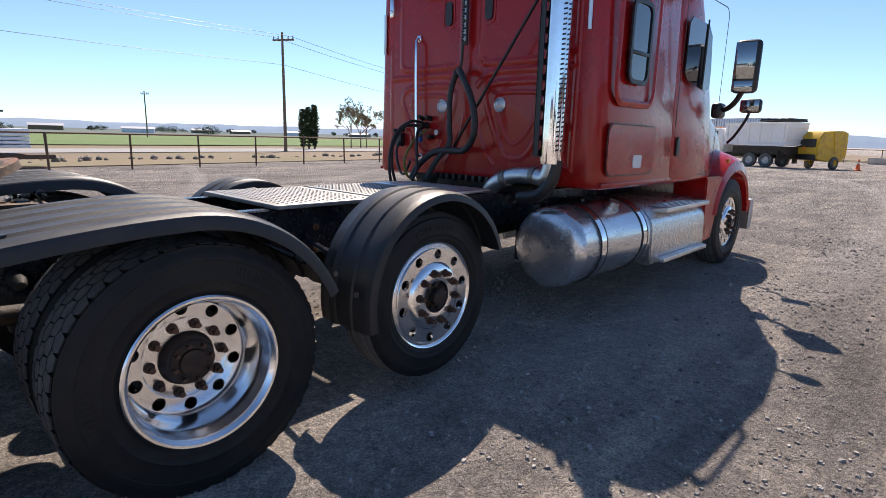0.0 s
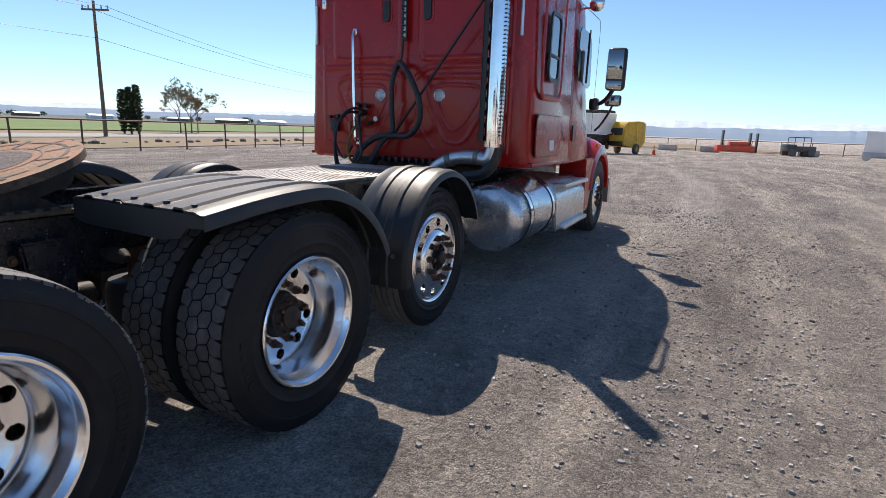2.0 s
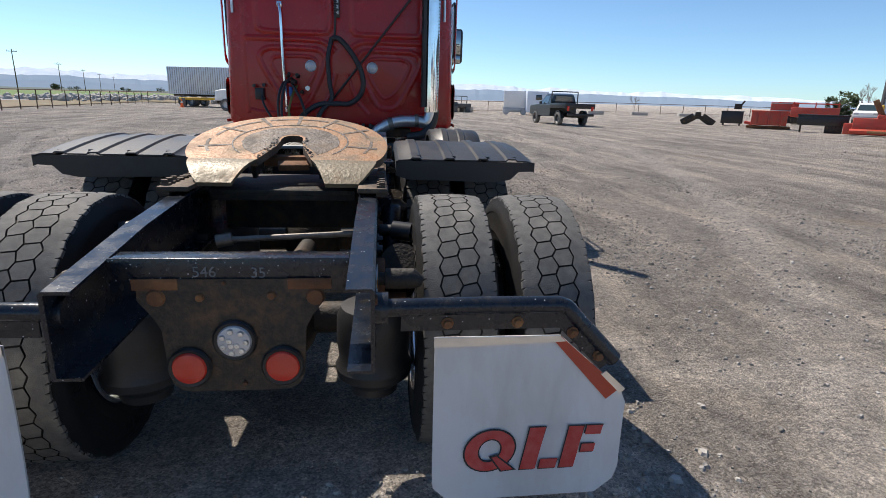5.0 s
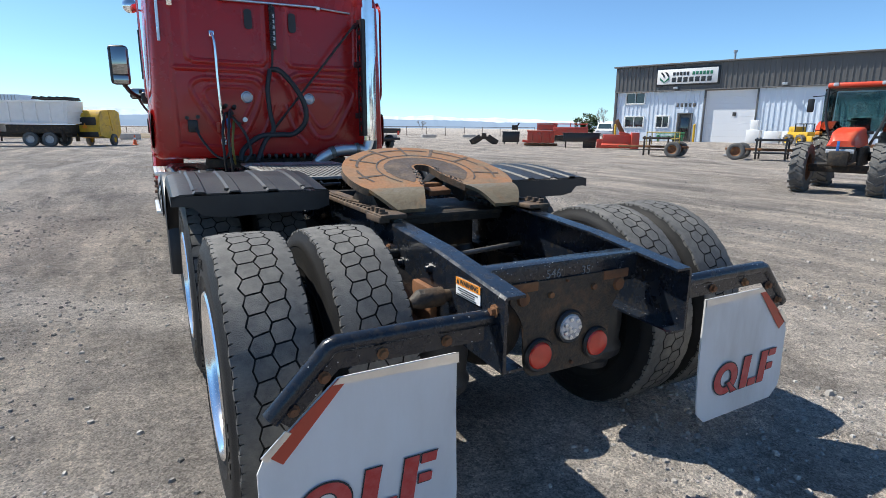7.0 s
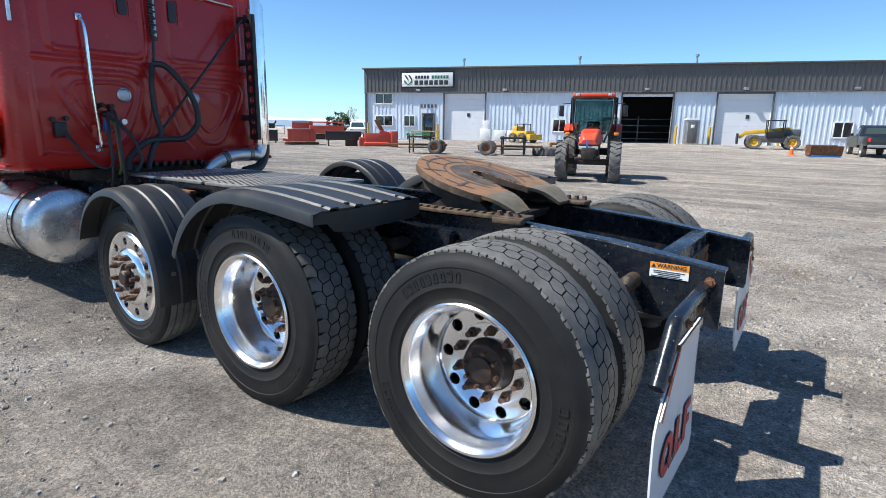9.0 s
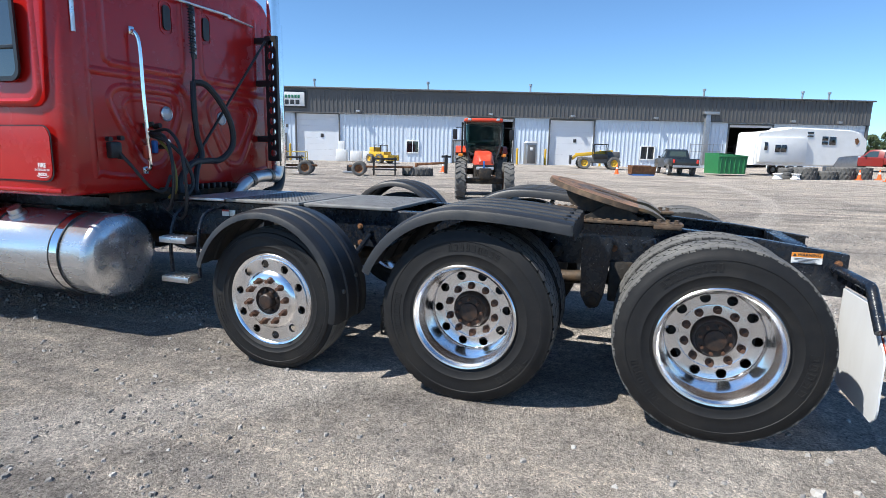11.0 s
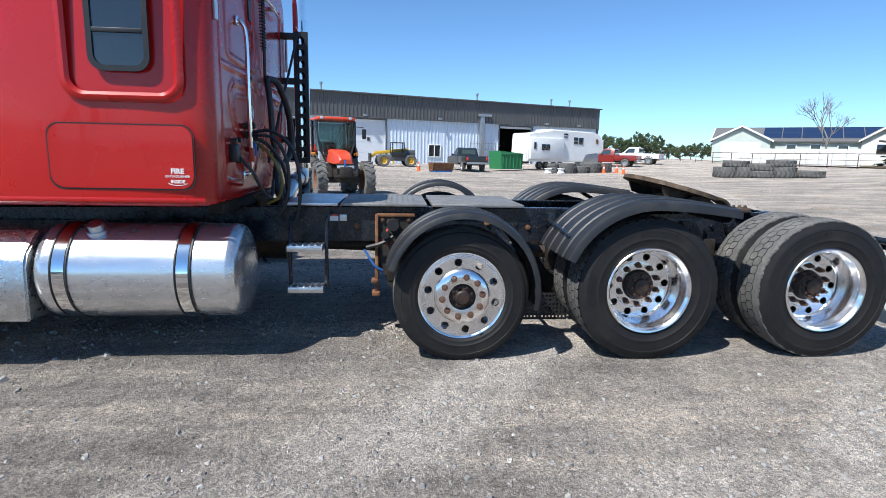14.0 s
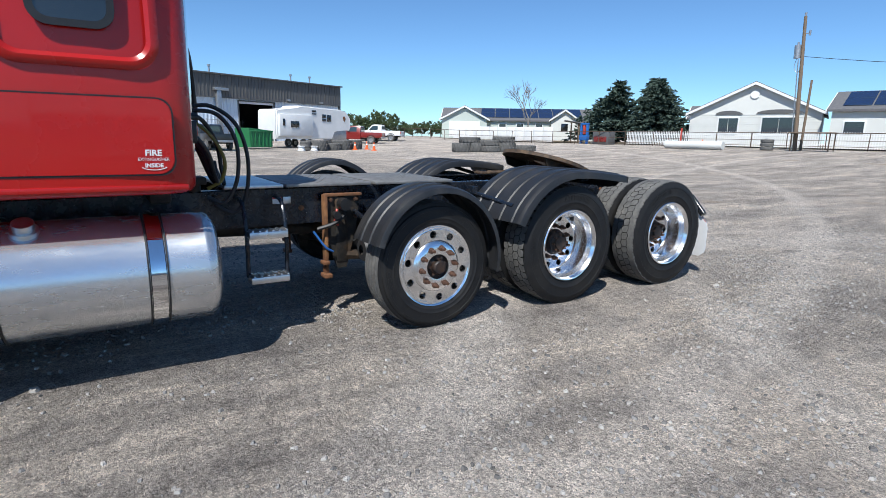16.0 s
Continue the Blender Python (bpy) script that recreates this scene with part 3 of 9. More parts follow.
    # raised marks round the sidewall
    def raised(a0, a1, r0, r1):
        n = 4
        x = half * 0.996
        for s in (1,):
            o = [(s * (x + 0.0025), rr, a0 + (a1 - a0) * k / n) for rr in (r0, r1) for k in range(n + 1)]
            v = [bm.verts.new((xx, rr * math.cos(a), rr * math.sin(a))) for xx, rr, a in o]
            for k in range(n):
                bm.faces.new((v[k], v[k + 1], v[n + 2 + k], v[n + 1 + k]))
            rim = [v[k] for k in range(n + 1)] + [v[2 * n + 1 - k] for k in range(n + 1)]
            low = [bm.verts.new(q.co - Vector((s * 0.005, 0, 0))) for q in rim]
            for k in range(len(rim)):
                bm.faces.new((rim[k], rim[(k + 1) % len(rim)], low[(k + 1) % len(rim)], low[k]))
    r0, r1 = rim_r + H * 0.42, rim_r + H * 0.60
    for start, count, pitch, w in ((0.5, 5, 0.115, 0.075), (2.6, 9, 0.085, 0.055), (4.4, 8, 0.085, 0.058)):
        for k in range(count):
            a = start + pitch * k
            raised(a, a + w, r0, r0 + 0.007)
            raised(a + 0.01, a + w, r1 - 0.007, r1)
            raised(a, a + 0.018, r0 + 0.007, r1 - 0.007)
            if k % 3 != 1:
                raised(a + w - 0.018, a + w, r0 + 0.007, r1 - 0.007)
    me = bpy.data.meshes.new(name)
    bmesh.ops.recalc_face_normals(bm, faces=bm.faces)
    for f in bm.faces:
        f.smooth = True
    for ed in bm.edges:
        if len(ed.link_faces) != 2 or ed.calc_face_angle(0) > radians(32):
            ed.smooth = False
    bm.to_mesh(me)
    bm.free()
    me.materials.append(M["rubber"])
    me.materials.append(M["tread"])
    return me


def disc_with_holes(bm, r_out, r_in, x, holes, r_pos, r_hole, back, seg=48, dome=0.0):
    """A wheel disc in the plane x with round hand holes, whose walls run back by `back`."""
    def circle(r, cy, cz, n):
        return [bm.verts.new((x, cy + r * math.cos(2 * math.pi * k / n), cz + r * math.sin(2 * math.pi * k / n))) for k in range(n)]
    loops = [circle(r_out, 0, 0, seg), circle(r_in, 0, 0, 30)]
    for h in range(holes):
        a = 2 * math.pi * (h + 0.5) / holes
        loops.append(circle(r_hole, r_pos * math.cos(a), r_pos * math.sin(a), 14))
    edges = []
    for lp in loops:
        edges += [bm.edges.new((lp[k], lp[(k + 1) % len(lp)])) for k in range(len(lp))]
    bmesh.ops.triangle_fill(bm, edges=edges, use_beauty=True, use_dissolve=False)
    for lp in loops[1:]:
        b = [bm.verts.new(v.co + Vector((-back, 0, 0))) for v in lp]
        for k in range(len(lp)):
            bm.faces.new((lp[k], lp[(k + 1) % len(lp)], b[(k + 1) % len(lp)], b[k]))
    return loops[0]


def mesh_of(bm, mats, smooth=True, angle=32):
    ob = link("tmp", bm, mats, smooth=smooth, angle=angle)
    me = ob.data
    bpy.data.objects.remove(ob)
    return me


# tyres
drive_tyre = tyre_mesh("drive_tyre", 0.505, 0.292, 0.142, 0.118, "hex")
mid_tyre = tyre_mesh("mid_tyre", 0.505, 0.292, 0.142, 0.118, "lug")
lift_tyre = tyre_mesh("lift_tyre", 0.464, 0.292, 0.128, 0.105, "rib")
steer_tyre = tyre_mesh("steer_tyre", 0.51, 0.292, 0.142, 0.118, "rib")

# dished drive rim: x = 0 is the outer edge, the disc lies deep inside
bm = B()
lathe(bm, [(0.300, -0.024), (0.302, -0.006), (0.296, 0.0), (0.287, -0.002), (0.281, -0.012), (0.275, -0.018), (0.269, -0.030), (0.265, -0.055), (0.258, -0.066), (0.255, -0.09),
           (0.252, -0.145), (0.249, -0.186), (0.240, -0.204), (0.236, -0.208)], 72)
lathe(bm, [(0.292, -0.02), (0.285, -0.16), (0.285, -0.27), (0.300, -0.29)], 64)
disc_with_holes(bm, 0.2361, 0.172, -0.2082, 10, 0.206, 0.0265, 0.022)
lathe(bm, [(0.172, -0.2082), (0.168, -0.202), (0.163, -0.201), (0.112, -0.201), (0.110, -0.236)], 48)
drive_rim = mesh_of(bm, ["alu"])
# outset rim with a crowned face
bm = B()
lathe(bm, [(0.300, -0.024), (0.302, -0.006), (0.296, 0.0), (0.288, -0.003), (0.281, -0.011), (0.273, -0.012), (0.2685, -0.004), (0.265, 0.0)], 72)
disc_with_holes(bm, 0.2651, 0.190, 0.0001, 10, 0.232, 0.0265, 0.02)
lathe(bm, [(0.190, 0.0002), (0.182, 0.010), (0.168, 0.019), (0.145, 0.026), (0.112, 0.028), (0.090, 0.024), (0.088, -0.02)], 48)
lathe(bm, [(0.292, -0.02), (0.285, -0.1), (0.285, -0.23), (0.300, -0.25)], 64)
lift_rim = mesh_of(bm, ["alu"])
# rusty nut with its collar
bm = B()
bar(bm, (0, 0, 0), (0.022, 0, 0), 0.018, 6)
bar(bm, (0.022, 0, 0), (0.045, 0, 0), 0.012, 10)
bar(bm, (-0.002, 0, 0), (0.004, 0, 0), 0.022, 14)
nut_mesh = mesh_of(bm, ["nut"])
# drive hub: drum, flange with studs, axle cap
bm = B()
lathe(bm, [(0.108, -0.02), (0.108, 0.03), (0.098, 0.045), (0.095, 0.078), (0.088, 0.083), (0.085, 0.090), (0.055, 0.092), (0.052, 0.106), (0.03, 0.110), (0.001, 0.110)], 36)
drive_hub = mesh_of(bm, ["hub"])
bm = B()
bar(bm, (-0.012, 0, 0), (0.022, 0, 0), 0.009, 6)
stud_mesh = mesh_of(bm, ["nut"])
bm = B()
box(bm, (0, 0, 0), (0.028, 0.018, 0.018), 0.003)
rib_mesh = mesh_of(bm, ["hub"])
# lift axle hub with ribs
bm = B()
lathe(bm, [(0.10, -0.05), (0.10, -0.01), (0.086, 0.0), (0.052, 0.012), (0.048, 0.05), (0.040, 0.058), (0.001, 0.06)], 30)
lift_hub = mesh_of(bm, ["hub"])
bm = B()
lathe(bm, [(0.05, -0.34), (0.205, -0.34), (0.205, -0.20), (0.18, -0.195), (0.05, -0.195)], 36)
drum_mesh = mesh_of(bm, ["grime"])


def wheel(y, z, side, x, kind, inner_x=None, tyre=None):
    """One wheel end: rim as the part, with tyre, hub, drum and nuts under it."""
    turn = (0, 0, 0) if side > 0 else (0, 0, 180)
    rim = share("wheel", drive_rim if kind == "drive" else lift_rim, truck, (side * x, y, z), turn,
                "deep-dished polished aluminium wheel" if kind == "drive" else "polished aluminium wheel with a flush face")
    rim.rotation_euler.rotate_axis("X", random.uniform(0, 6.28))
    share("tyre", tyre, rim, (-0.145 if kind == "drive" else -0.115, 0, 0), label="black rubber tyre, worn tread")
    hub_x = -0.231 if kind == "drive" else 0.0
    share("hub", drive_hub if kind == "drive" else lift_hub, rim, (hub_x, 0, 0), label="dark rusty hub")
    for k in range(8):
        a = 2 * math.pi * k / 8
        r = 0.074 if kind == "drive" else 0.066
        share("hub_stud" if kind == "drive" else "hub_rib", stud_mesh if kind == "drive" else rib_mesh, rim, (hub_x + (0.093 if kind == "drive" else 0.012), r * math.cos(a), r * math.sin(a)), (math.degrees(a), 0, 0))
    share("brake_drum", drum_mesh, rim, (-0.05 if kind == "drive" else 0.12, 0, 0))
    for k in range(10):
        a = 2 * math.pi * k / 10
        r = 0.143 if kind == "drive" else 0.136
        nut_x = -0.202 if kind == "drive" else 0.026
        share("lug_nut", nut_mesh, rim, (nut_x, r * math.cos(a), r * math.sin(a)), (math.degrees(a), 0, 0))
    if inner_x:
        inner = share("inner_wheel", drive_rim, truck, (side * (inner_x - 0.14), y, z), (0, 0, 180) if side > 0 else (0, 0, 0))
        share("tyre", tyre, inner, (-0.14, 0, 0))


for s in (-1, 1):
    wheel(-0.03 if s < 0 else 0.0, 0.497, s, 1.17, "drive", 0.69, drive_tyre)
    wheel(1.265 if s < 0 else 1.29, 0.497, s, 1.17, "drive", 0.69, mid_tyre)
    wheel(LIFT_Y, LIFT_Z[s], s, 1.13, "lift", None, lift_tyre)
    wheel(7.5, 0.50, s, 1.16, "lift", None, steer_tyre)

# frame rails, C section, dropping towards the rear end
for s in (-1, 1):
    bm = B()
    prof = [(-0.76, 0.885, 0.64), (-0.30, 0.945, 0.66), (0.25, 0.985, 0.715), (3.0, 0.985, 0.715), (5.2, 0.96, 0.70), (8.0, 0.93, 0.70)]
    sec = []
    for y, top, bot in prof:
        t = 0.009
        sec.append([(s * 0.412, y, bot), (s * 0.412, y, top - 0.008), (s * 0.404, y, top), (s * 0.335, y, top), (s * 0.335, y, top - t), (s * 0.40, y, top - t),
                    (s * 0.40, y, bot + t), (s * 0.335, y, bot + t), (s * 0.335, y, bot)])
    r = loft(bm, sec)
    bm.faces.new(r[0])
    bm.faces.new(r[-1])
    rail = link("frame_rail", bm, "frame", truck, "black painted steel frame rail", angle=20)
    for k, y in enumerate((-0.71, -0.27, -0.02, 0.12, 0.2, 0.42, 0.5, 0.72, 0.95, 1.1, 1.5, 1.62, 1.95, 2.05, 2.2, 2.28, 2.9, 3.0, 3.3)):
        for dz in ((0.0, -0.12) if k % 2 else (-0.03,)):
            bm = B()
            lathe(bm, [(0.022, 0.41), (0.022, 0.418), (0.014, 0.4181), (0.013, 0.432), (0.001, 0.433)], 8, (0, y, 0.86 + dz), "X")
            if s < 0:
                bmesh.ops.scale(bm, vec=(-1, 1, 1), verts=bm.verts)
            link("bolt", bm, "rust" if k % 3 == 0 else "frame", rail)

# cross members
bm = B()
box(bm, (0, -0.528, 0.882), (0.67, 0.085, 0.062), 0.008)
box(bm, (0, -0.566, 0.86), (0.67, 0.01, 0.11), 0.003)
link("rear_crossmember", bm, "frame", truck, "black steel crossmember with chalked numbers")
for y, z, w in ((0.72, 0.80, 0.10), (1.95, 0.82, 0.09), (3.3, 0.82, 0.09)):
    bm = B()
    box(bm, (0, y, z), (0.70, w, 0.18), 0.01)
    link("crossmember", bm, "grime", truck)
bm = B()
bar(bm, (-0.20, 0.12, 0.79), (0.34, 0.20, 0.80), 0.013, 10)
bar(bm, (-0.24, 0.115, 0.785), (-0.18, 0.125, 0.795), 0.028, 12)
link("torque_rod", bm, "scuff", truck, "bare steel rod across the frame")

# lamp plate under the crossmember
bm = B()
out = [(-0.262, 0.855), (-0.262, 0.79), (-0.225, 0.74), (-0.205, 0.70), (-0.197, 0.56)]
out += [(-0.137 - 0.06 * math.cos(radians(a)), 0.56 - 0.06 * math.sin(radians(a))) for a in (30, 60, 90)]
out += [(-u, v) for u, v in reversed(out)]
prism(bm, out, 0.008, lambda u, v, w: (u, -0.572 - w, v))
plate = link("lamp_plate", bm, "plate", truck, "rusty black steel plate with three round lamps")
for x, z, m in ((-0.134, 0.583, "lampred"), (0.134, 0.583, "lampred"), (0.0, 0.668, "lampclear")):
    bm = B()
    lathe(bm, [(0.062, -0.578), (0.064, -0.588), (0.058, -0.596), (0.050, -0.594)], 32, (x, 0, z), "Y")
    link("lamp_grommet", bm, "black", plate)
    bm = B()
    r = lathe(bm, [(0.051, -0.592), (0.046, -0.600), (0.03, -0.604), (0.001, -0.605)], 32, (x, 0, z), "Y")
    link("lamp_lens", bm, m, plate, "round red tail lamp" if m == "lampred" else "round clear reversing lamp")
    if m == "lampclear":
        for k in range(10):
            a = 2 * math.pi * k / 7
            rr = 0.034 if k < 7 else 0.013
            bm = B()
            lathe(bm, [(0.009, -0.603), (0.007, -0.608), (0.001, -0.609)], 12, (x + rr * math.cos(a + (k > 6) * 0.4 * k), 0, z + rr * math.sin(a + (k > 6) * 0.4 * k)), "Y")
            link("lamp_dome", bm, "alu_dull", plate)
for x, z, r in ((-0.21, 0.80, 0.03), (0.235, 0.80, 0.03), (-0.09, 0.80, 0.014), (0.11, 0.805, 0.014), (-0.02, 0.845, 0.006), (0.02, 0.525, 0.008)):
    bm = B()
    bar(bm, (x, -0.572, z), (x, -0.590, z), r, 14, r * 0.75)
    link("rivet", bm, "rust", plate)
for x in (-0.21, 0.22):
    bm = B()
    box(bm, (x, -0.579, 0.840), (0.125, 0.008, 0.034), 0.002)
    link("hinge", bm, "rust", plate)
def words(name, text, at, turn, size, material, parent, align="CENTER", bold=0.0, extrude=0.0006):
    cu = bpy.data.curves.new(name, "FONT")
    cu.body, cu.size, cu.extrude, cu.align_x, cu.offset = text, size, extrude, align, bold
    cu.align_y = "CENTER"
    tmp = bpy.data.objects.new("tmp", cu)
    scene.collection.objects.link(tmp)
    me = bpy.data.meshes.new_from_object(tmp.evaluated_get(bpy.context.evaluated_depsgraph_get()))
    bpy.data.objects.remove(tmp)
    me.materials.clear()
    me.materials.append(M[material])
    ob = new(name, me)
    ob.parent = parent
    ob.matrix_basis = pose(*at, *turn)
    return ob


M["chalk"] = mat("chalk", (0.22, 0.23, 0.24), 0.9, 0, (0.08, 0.08, 0.08), 60, 0.9)
words("chalk_number", "546", (-0.075, -0.5725, 0.873), (90, 0, 0), 0.045, "chalk", truck)
words("chalk_number", "35", (0.075, -0.5725, 0.870), (90, 0, 0), 0.045, "chalk", truck)

# mud flap brackets, flaps and tape
for s in (-1, 1):
    bm = B()
    tube(bm, [(s * 0.41, -0.68, 0.806), (s * 0.7, -0.68, 0.81), (s * 0.925, -0.68, 0.81), (s * 0.945, -0.68, 0.802), (s * 0.96, -0.68, 0.786), (s * 1.095, -0.68, 0.645), (s * 1.105, -0.68, 0.635)], 0.026, 14, curved=False)
    bar(bm, (s * 0.40, -0.68, 0.806), (s * 0.435, -0.68, 0.806), 0.045, 16)
    hanger = link("flap_hanger", bm, "frame", truck, "black steel tube hanger bent down at its end")
    bm = B()
    prism(bm, [(s * 0.47, 0.80), (s * 0.94, 0.80), (s * 1.095, 0.64), (s * 1.06, 0.61), (s * 0.925, 0.745), (s * 0.47, 0.742)], 0.006, lambda u, v, w: (u, -0.690 - w, v))
    link("hanger_plate", bm, "frame", hanger)
    for x, z in ((0.60, 0.765), (0.80, 0.765), (0.965, 0.73), (1.05, 0.655)):
        bm = B()
        lathe(bm, [(0.018, -0.694), (0.018, -0.70), (0.012, -0.7001), (0.011, -0.712), (0.001, -0.7125)], 8, (s * x, 0, z), "Y")
        link("bolt", bm, "rust", hanger)
    # flap: a bent sheet with a chamfered outer top corner
    bm = B()
    pts = [(0.566, 0.722), (0.93, 0.722), (1.152, 0.525), (1.148, 0.30), (1.14, 0.245), (1.11, 0.205), (1.05, 0.19), (0.86, 0.198), (0.68, 0.19), (0.61, 0.195), (0.578, 0.215), (0.568, 0.26)]
    def bent(u, v, w):
        t = max(0.0, 0.55 - v)
        return (s * u, -0.70 - w - 0.10 * t * t + 0.05 * t * (u - 0.85), v)
    nz = 12
    rows = []
    for i in range(nz + 1):
        z = 0.722 - (0.722 - 0.19) * i / nz
        lo = 0.566 if z > 0.25 else 0.566 + 0.05 * ((0.25 - z) / 0.06) ** 2
        hi = 1.15 if z < 0.525 else 0.93 + (1.152 - 0.93) * (0.722 - z) / 0.197
        if z < 0.27:
            hi -= 0.07 * ((0.27 - z) / 0.08) ** 2
        rows.append([(lo + (hi - lo) * k / 8, z) for k in range(9)])
    front = [[bm.verts.new(bent(u, v, 0)) for u, v in r] for r in rows]
    back = [[bm.verts.new(bent(u, v, -0.007)) for u, v in r] for r in rows]
    for i in range(nz):
        for k in range(8):
            bm.faces.new((front[i][k], front[i + 1][k], front[i + 1][k + 1], front[i][k + 1]))
            bm.faces.new((back[i][k], back[i][k + 1], back[i + 1][k + 1], back[i + 1][k]))
    rim_f = front[0] + [r[-1] for r in front[1:]] + front[-1][-2::-1] + [r[0] for r in front[-2:0:-1]]
    rim_b = back[0] + [r[-1] for r in back[1:]] + back[-1][-2::-1] + [r[0] for r in back[-2:0:-1]]
    for k in range(len(rim_f)):
        k2 = (k + 1) % len(rim_f)
        bm.faces.new((rim_f[k], rim_f[k2], rim_b[k2], rim_b[k]))
    flap = link("mud_flap", bm, "white", truck, "white plastic mud flap with red print and a red diagonal stripe", angle=50)
    bm = B()
    prism(bm, [(s * 0.563, 0.725), (s * 0.925, 0.725), (s * 0.945, 0.707), (s * 0.563, 0.694)], 0.005, lambda u, v, w: (u, -0.7025 - w, v))
    link("flap_clamp", bm, "alu_dull", flap)
    bm = B()
    prism(bm, [(s * 0.90, 0.72), (s * 0.93, 0.722), (s * 1.125, 0.55), (s * 1.085, 0.515)] if s > 0 else [(s * 0.90, 0.72), (s * 0.93, 0.722), (s * 1.125, 0.55), (s * 1.085, 0.515)], 0.002, lambda u, v, w: (u, -0.7035 - w, v))
    link("reflective_stripe", bm, "reflex", flap, "red reflective stripe")
    bm = B()
    prism(bm, [(s * 1.06, 0.60), (s * 1.075, 0.61), (s * 1.14, 0.55), (s * 1.125, 0.535)], 0.004, lambda u, v, w: (u, -0.706 - w, v))
    link("flap_clip", bm, "alu_dull", flap)
    hanger.location = flap.location = (0.012, -0.014, 0.0) if s > 0 else (0.02, -0.014, 0.0)
    # the mark: plain red shapes with dark edges
    x0 = s * 0.86 - 0.228
    def mark(name, outer, hole=None, mat_="redletter", lift=0.0):
        bm = B()
        def place(u, v, w):
            u, z = 0.03 + u * 0.88, 0.288 + v * 0.78
            t = max(0.0, 0.55 - z)
            return (x0 + u, -0.7045 - w - lift - 0.10 * t * t + 0.05 * t * (s * (x0 + u) - 0.85), z)
        if hole:
            ring_frame(bm, outer, hole, 0.0015, place)
        else:
            prism(bm, outer, 0.0015, place)
        link(name, bm, mat_, flap)
    def ell(cx, cz, rx, rz, n=28, sh=0.12):
        return [(cx + rx * math.cos(2 * math.pi * k / n) + sh * rz * math.sin(2 * math.pi * k / n), cz + rz * math.sin(2 * math.pi * k / n)) for k in range(n)]
    mark("print_edge", ell(0.087, 0.087, 0.092, 0.092), ell(0.087, 0.087, 0.036, 0.044), "letter")
    mark("print_edge", [(0.084, 0.062), (0.112, 0.070), (0.182, 0.000), (0.126, -0.006)], None, "letter", 0.0012)
    mark("print_tail", [(0.094, 0.058), (0.112, 0.062), (0.170, 0.004), (0.130, 0.000)], None, "redletter", 0.0024)
    mark("print_ring", ell(0.087, 0.087, 0.086, 0.086), ell(0.087, 0.087, 0.041, 0.050), "redletter", 0.001)
    for dx, outline in ((0.195, [(0, 0), (0.054, 0), (0.084, 0.178), (0.03, 0.178)]), (0.262, [(0, 0), (0.06, 0), (0.066, 0.040), (0.006, 0.040)]),
                        (0.335, [(0, 0), (0.052, 0), (0.080, 0.178), (0.028, 0.178)]), (0.408, [(0, 0.064), (0.048, 0.064), (0.053, 0.098), (0.005, 0.098)]),
                        (0.420, [(0, 0.140), (0.056, 0.140), (0.062, 0.178), (0.006, 0.178)])):
        mark("print_edge", [(dx + u - 0.004 + 0.008 * (u > 0.06), v - 0.004 + 0.008 * (v > 0.09)) for u, v in outline], None, "letter")
        mark("print_block", [(dx + u, v) for u, v in outline], None, "redletter", 0.001)

# rear suspension: axles, air bags, beams
for y in (0.0, 1.265):
    bm = B()
    bar(bm, (-0.86, y, 0.497), (0.86, y, 0.497), 0.065, 14)
    bmesh.ops.create_uvsphere(bm, u_segments=18, v_segments=12, radius=0.21, matrix=Matrix.Translation((0, y + 0.02, 0.50)) @ Matrix.Diagonal((0.85, 1, 1, 1)))
    bar(bm, (0, y, 0.5), (0, y + 0.34, 0.56), 0.085, 14)
    link("drive_axle", bm, "grime", truck, "greasy black drive axle")
    for s in (-1, 1):
        bm = B()
        x, yy = s * 0.40, y - 0.28
        lathe(bm, [(0.06, 0.66), (0.115, 0.655), (0.13, 0.62), (0.133, 0.53), (0.125, 0.46), (0.14, 0.43), (0.135, 0.40), (0.09, 0.36), (0.085, 0.33), (0.02, 0.33)], 22, (x, yy, 0), "Z")
        link("air_bag", bm, "hose", truck, "black rubber suspension air bag")
        bm = B()
        tube(bm, [(x, y + 0.45, 0.62), (x, y + 0.2, 0.60), (x, y, 0.58), (x, y - 0.32, 0.33)], 0.04, 8)
        box(bm, (s * 0.40, y + 0.45, 0.62), (0.09, 0.14, 0.26), 0.01)
        box(bm, (x, y, 0.56), (0.12, 0.16, 0.12), 0.01)
        link("trailing_arm", bm, "grime", truck)
        bm = B()
        bar(bm, (s * 0.47, y + 0.30, 0.90), (s * 0.47, y + 0.08, 0.42), 0.035, 12)
        bar(bm, (s * 0.47, y + 0.30, 0.90), (s * 0.47, y + 0.2, 0.68), 0.045, 12)
        link("shock_absorber", bm, "frame", truck)
        bm = B()
        bar(bm, (s * 0.50, y - 0.16, 0.78), (s * 0.50, y + 0.06, 0.62), 0.075, 16)
        link("brake_chamber", bm, "grime", truck)
        bm = B()
        tube(bm, [(s * 0.41, y - 0.42, 0.80), (s * 0.44, y - 0.42, 0.80), (s * 0.441, y - 0.42, 0.80), (s * 0.53, y - 0.42, 0.80), (s * 0.56, y - 0.42, 0.79)], [0.022, 0.022, 0.034, 0.034, 0.018], 12, 1, False)
        link("air_spring_valve", bm, "grime", truck)
        bm = B()
        box(bm, (s * 0.425, y - 0.25, 0.70), (0.03, 0.16, 0.20), 0.008)
        box(bm, (s * 0.44, y - 0.25, 0.655), (0.16, 0.18, 0.012), 0.003)
        link("bag_bracket", bm, "rust", truck, "rusty steel bracket")
bm = B()
bar(bm, (0, 0.3, 0.56), (0, 1.0, 0.52), 0.05, 12)
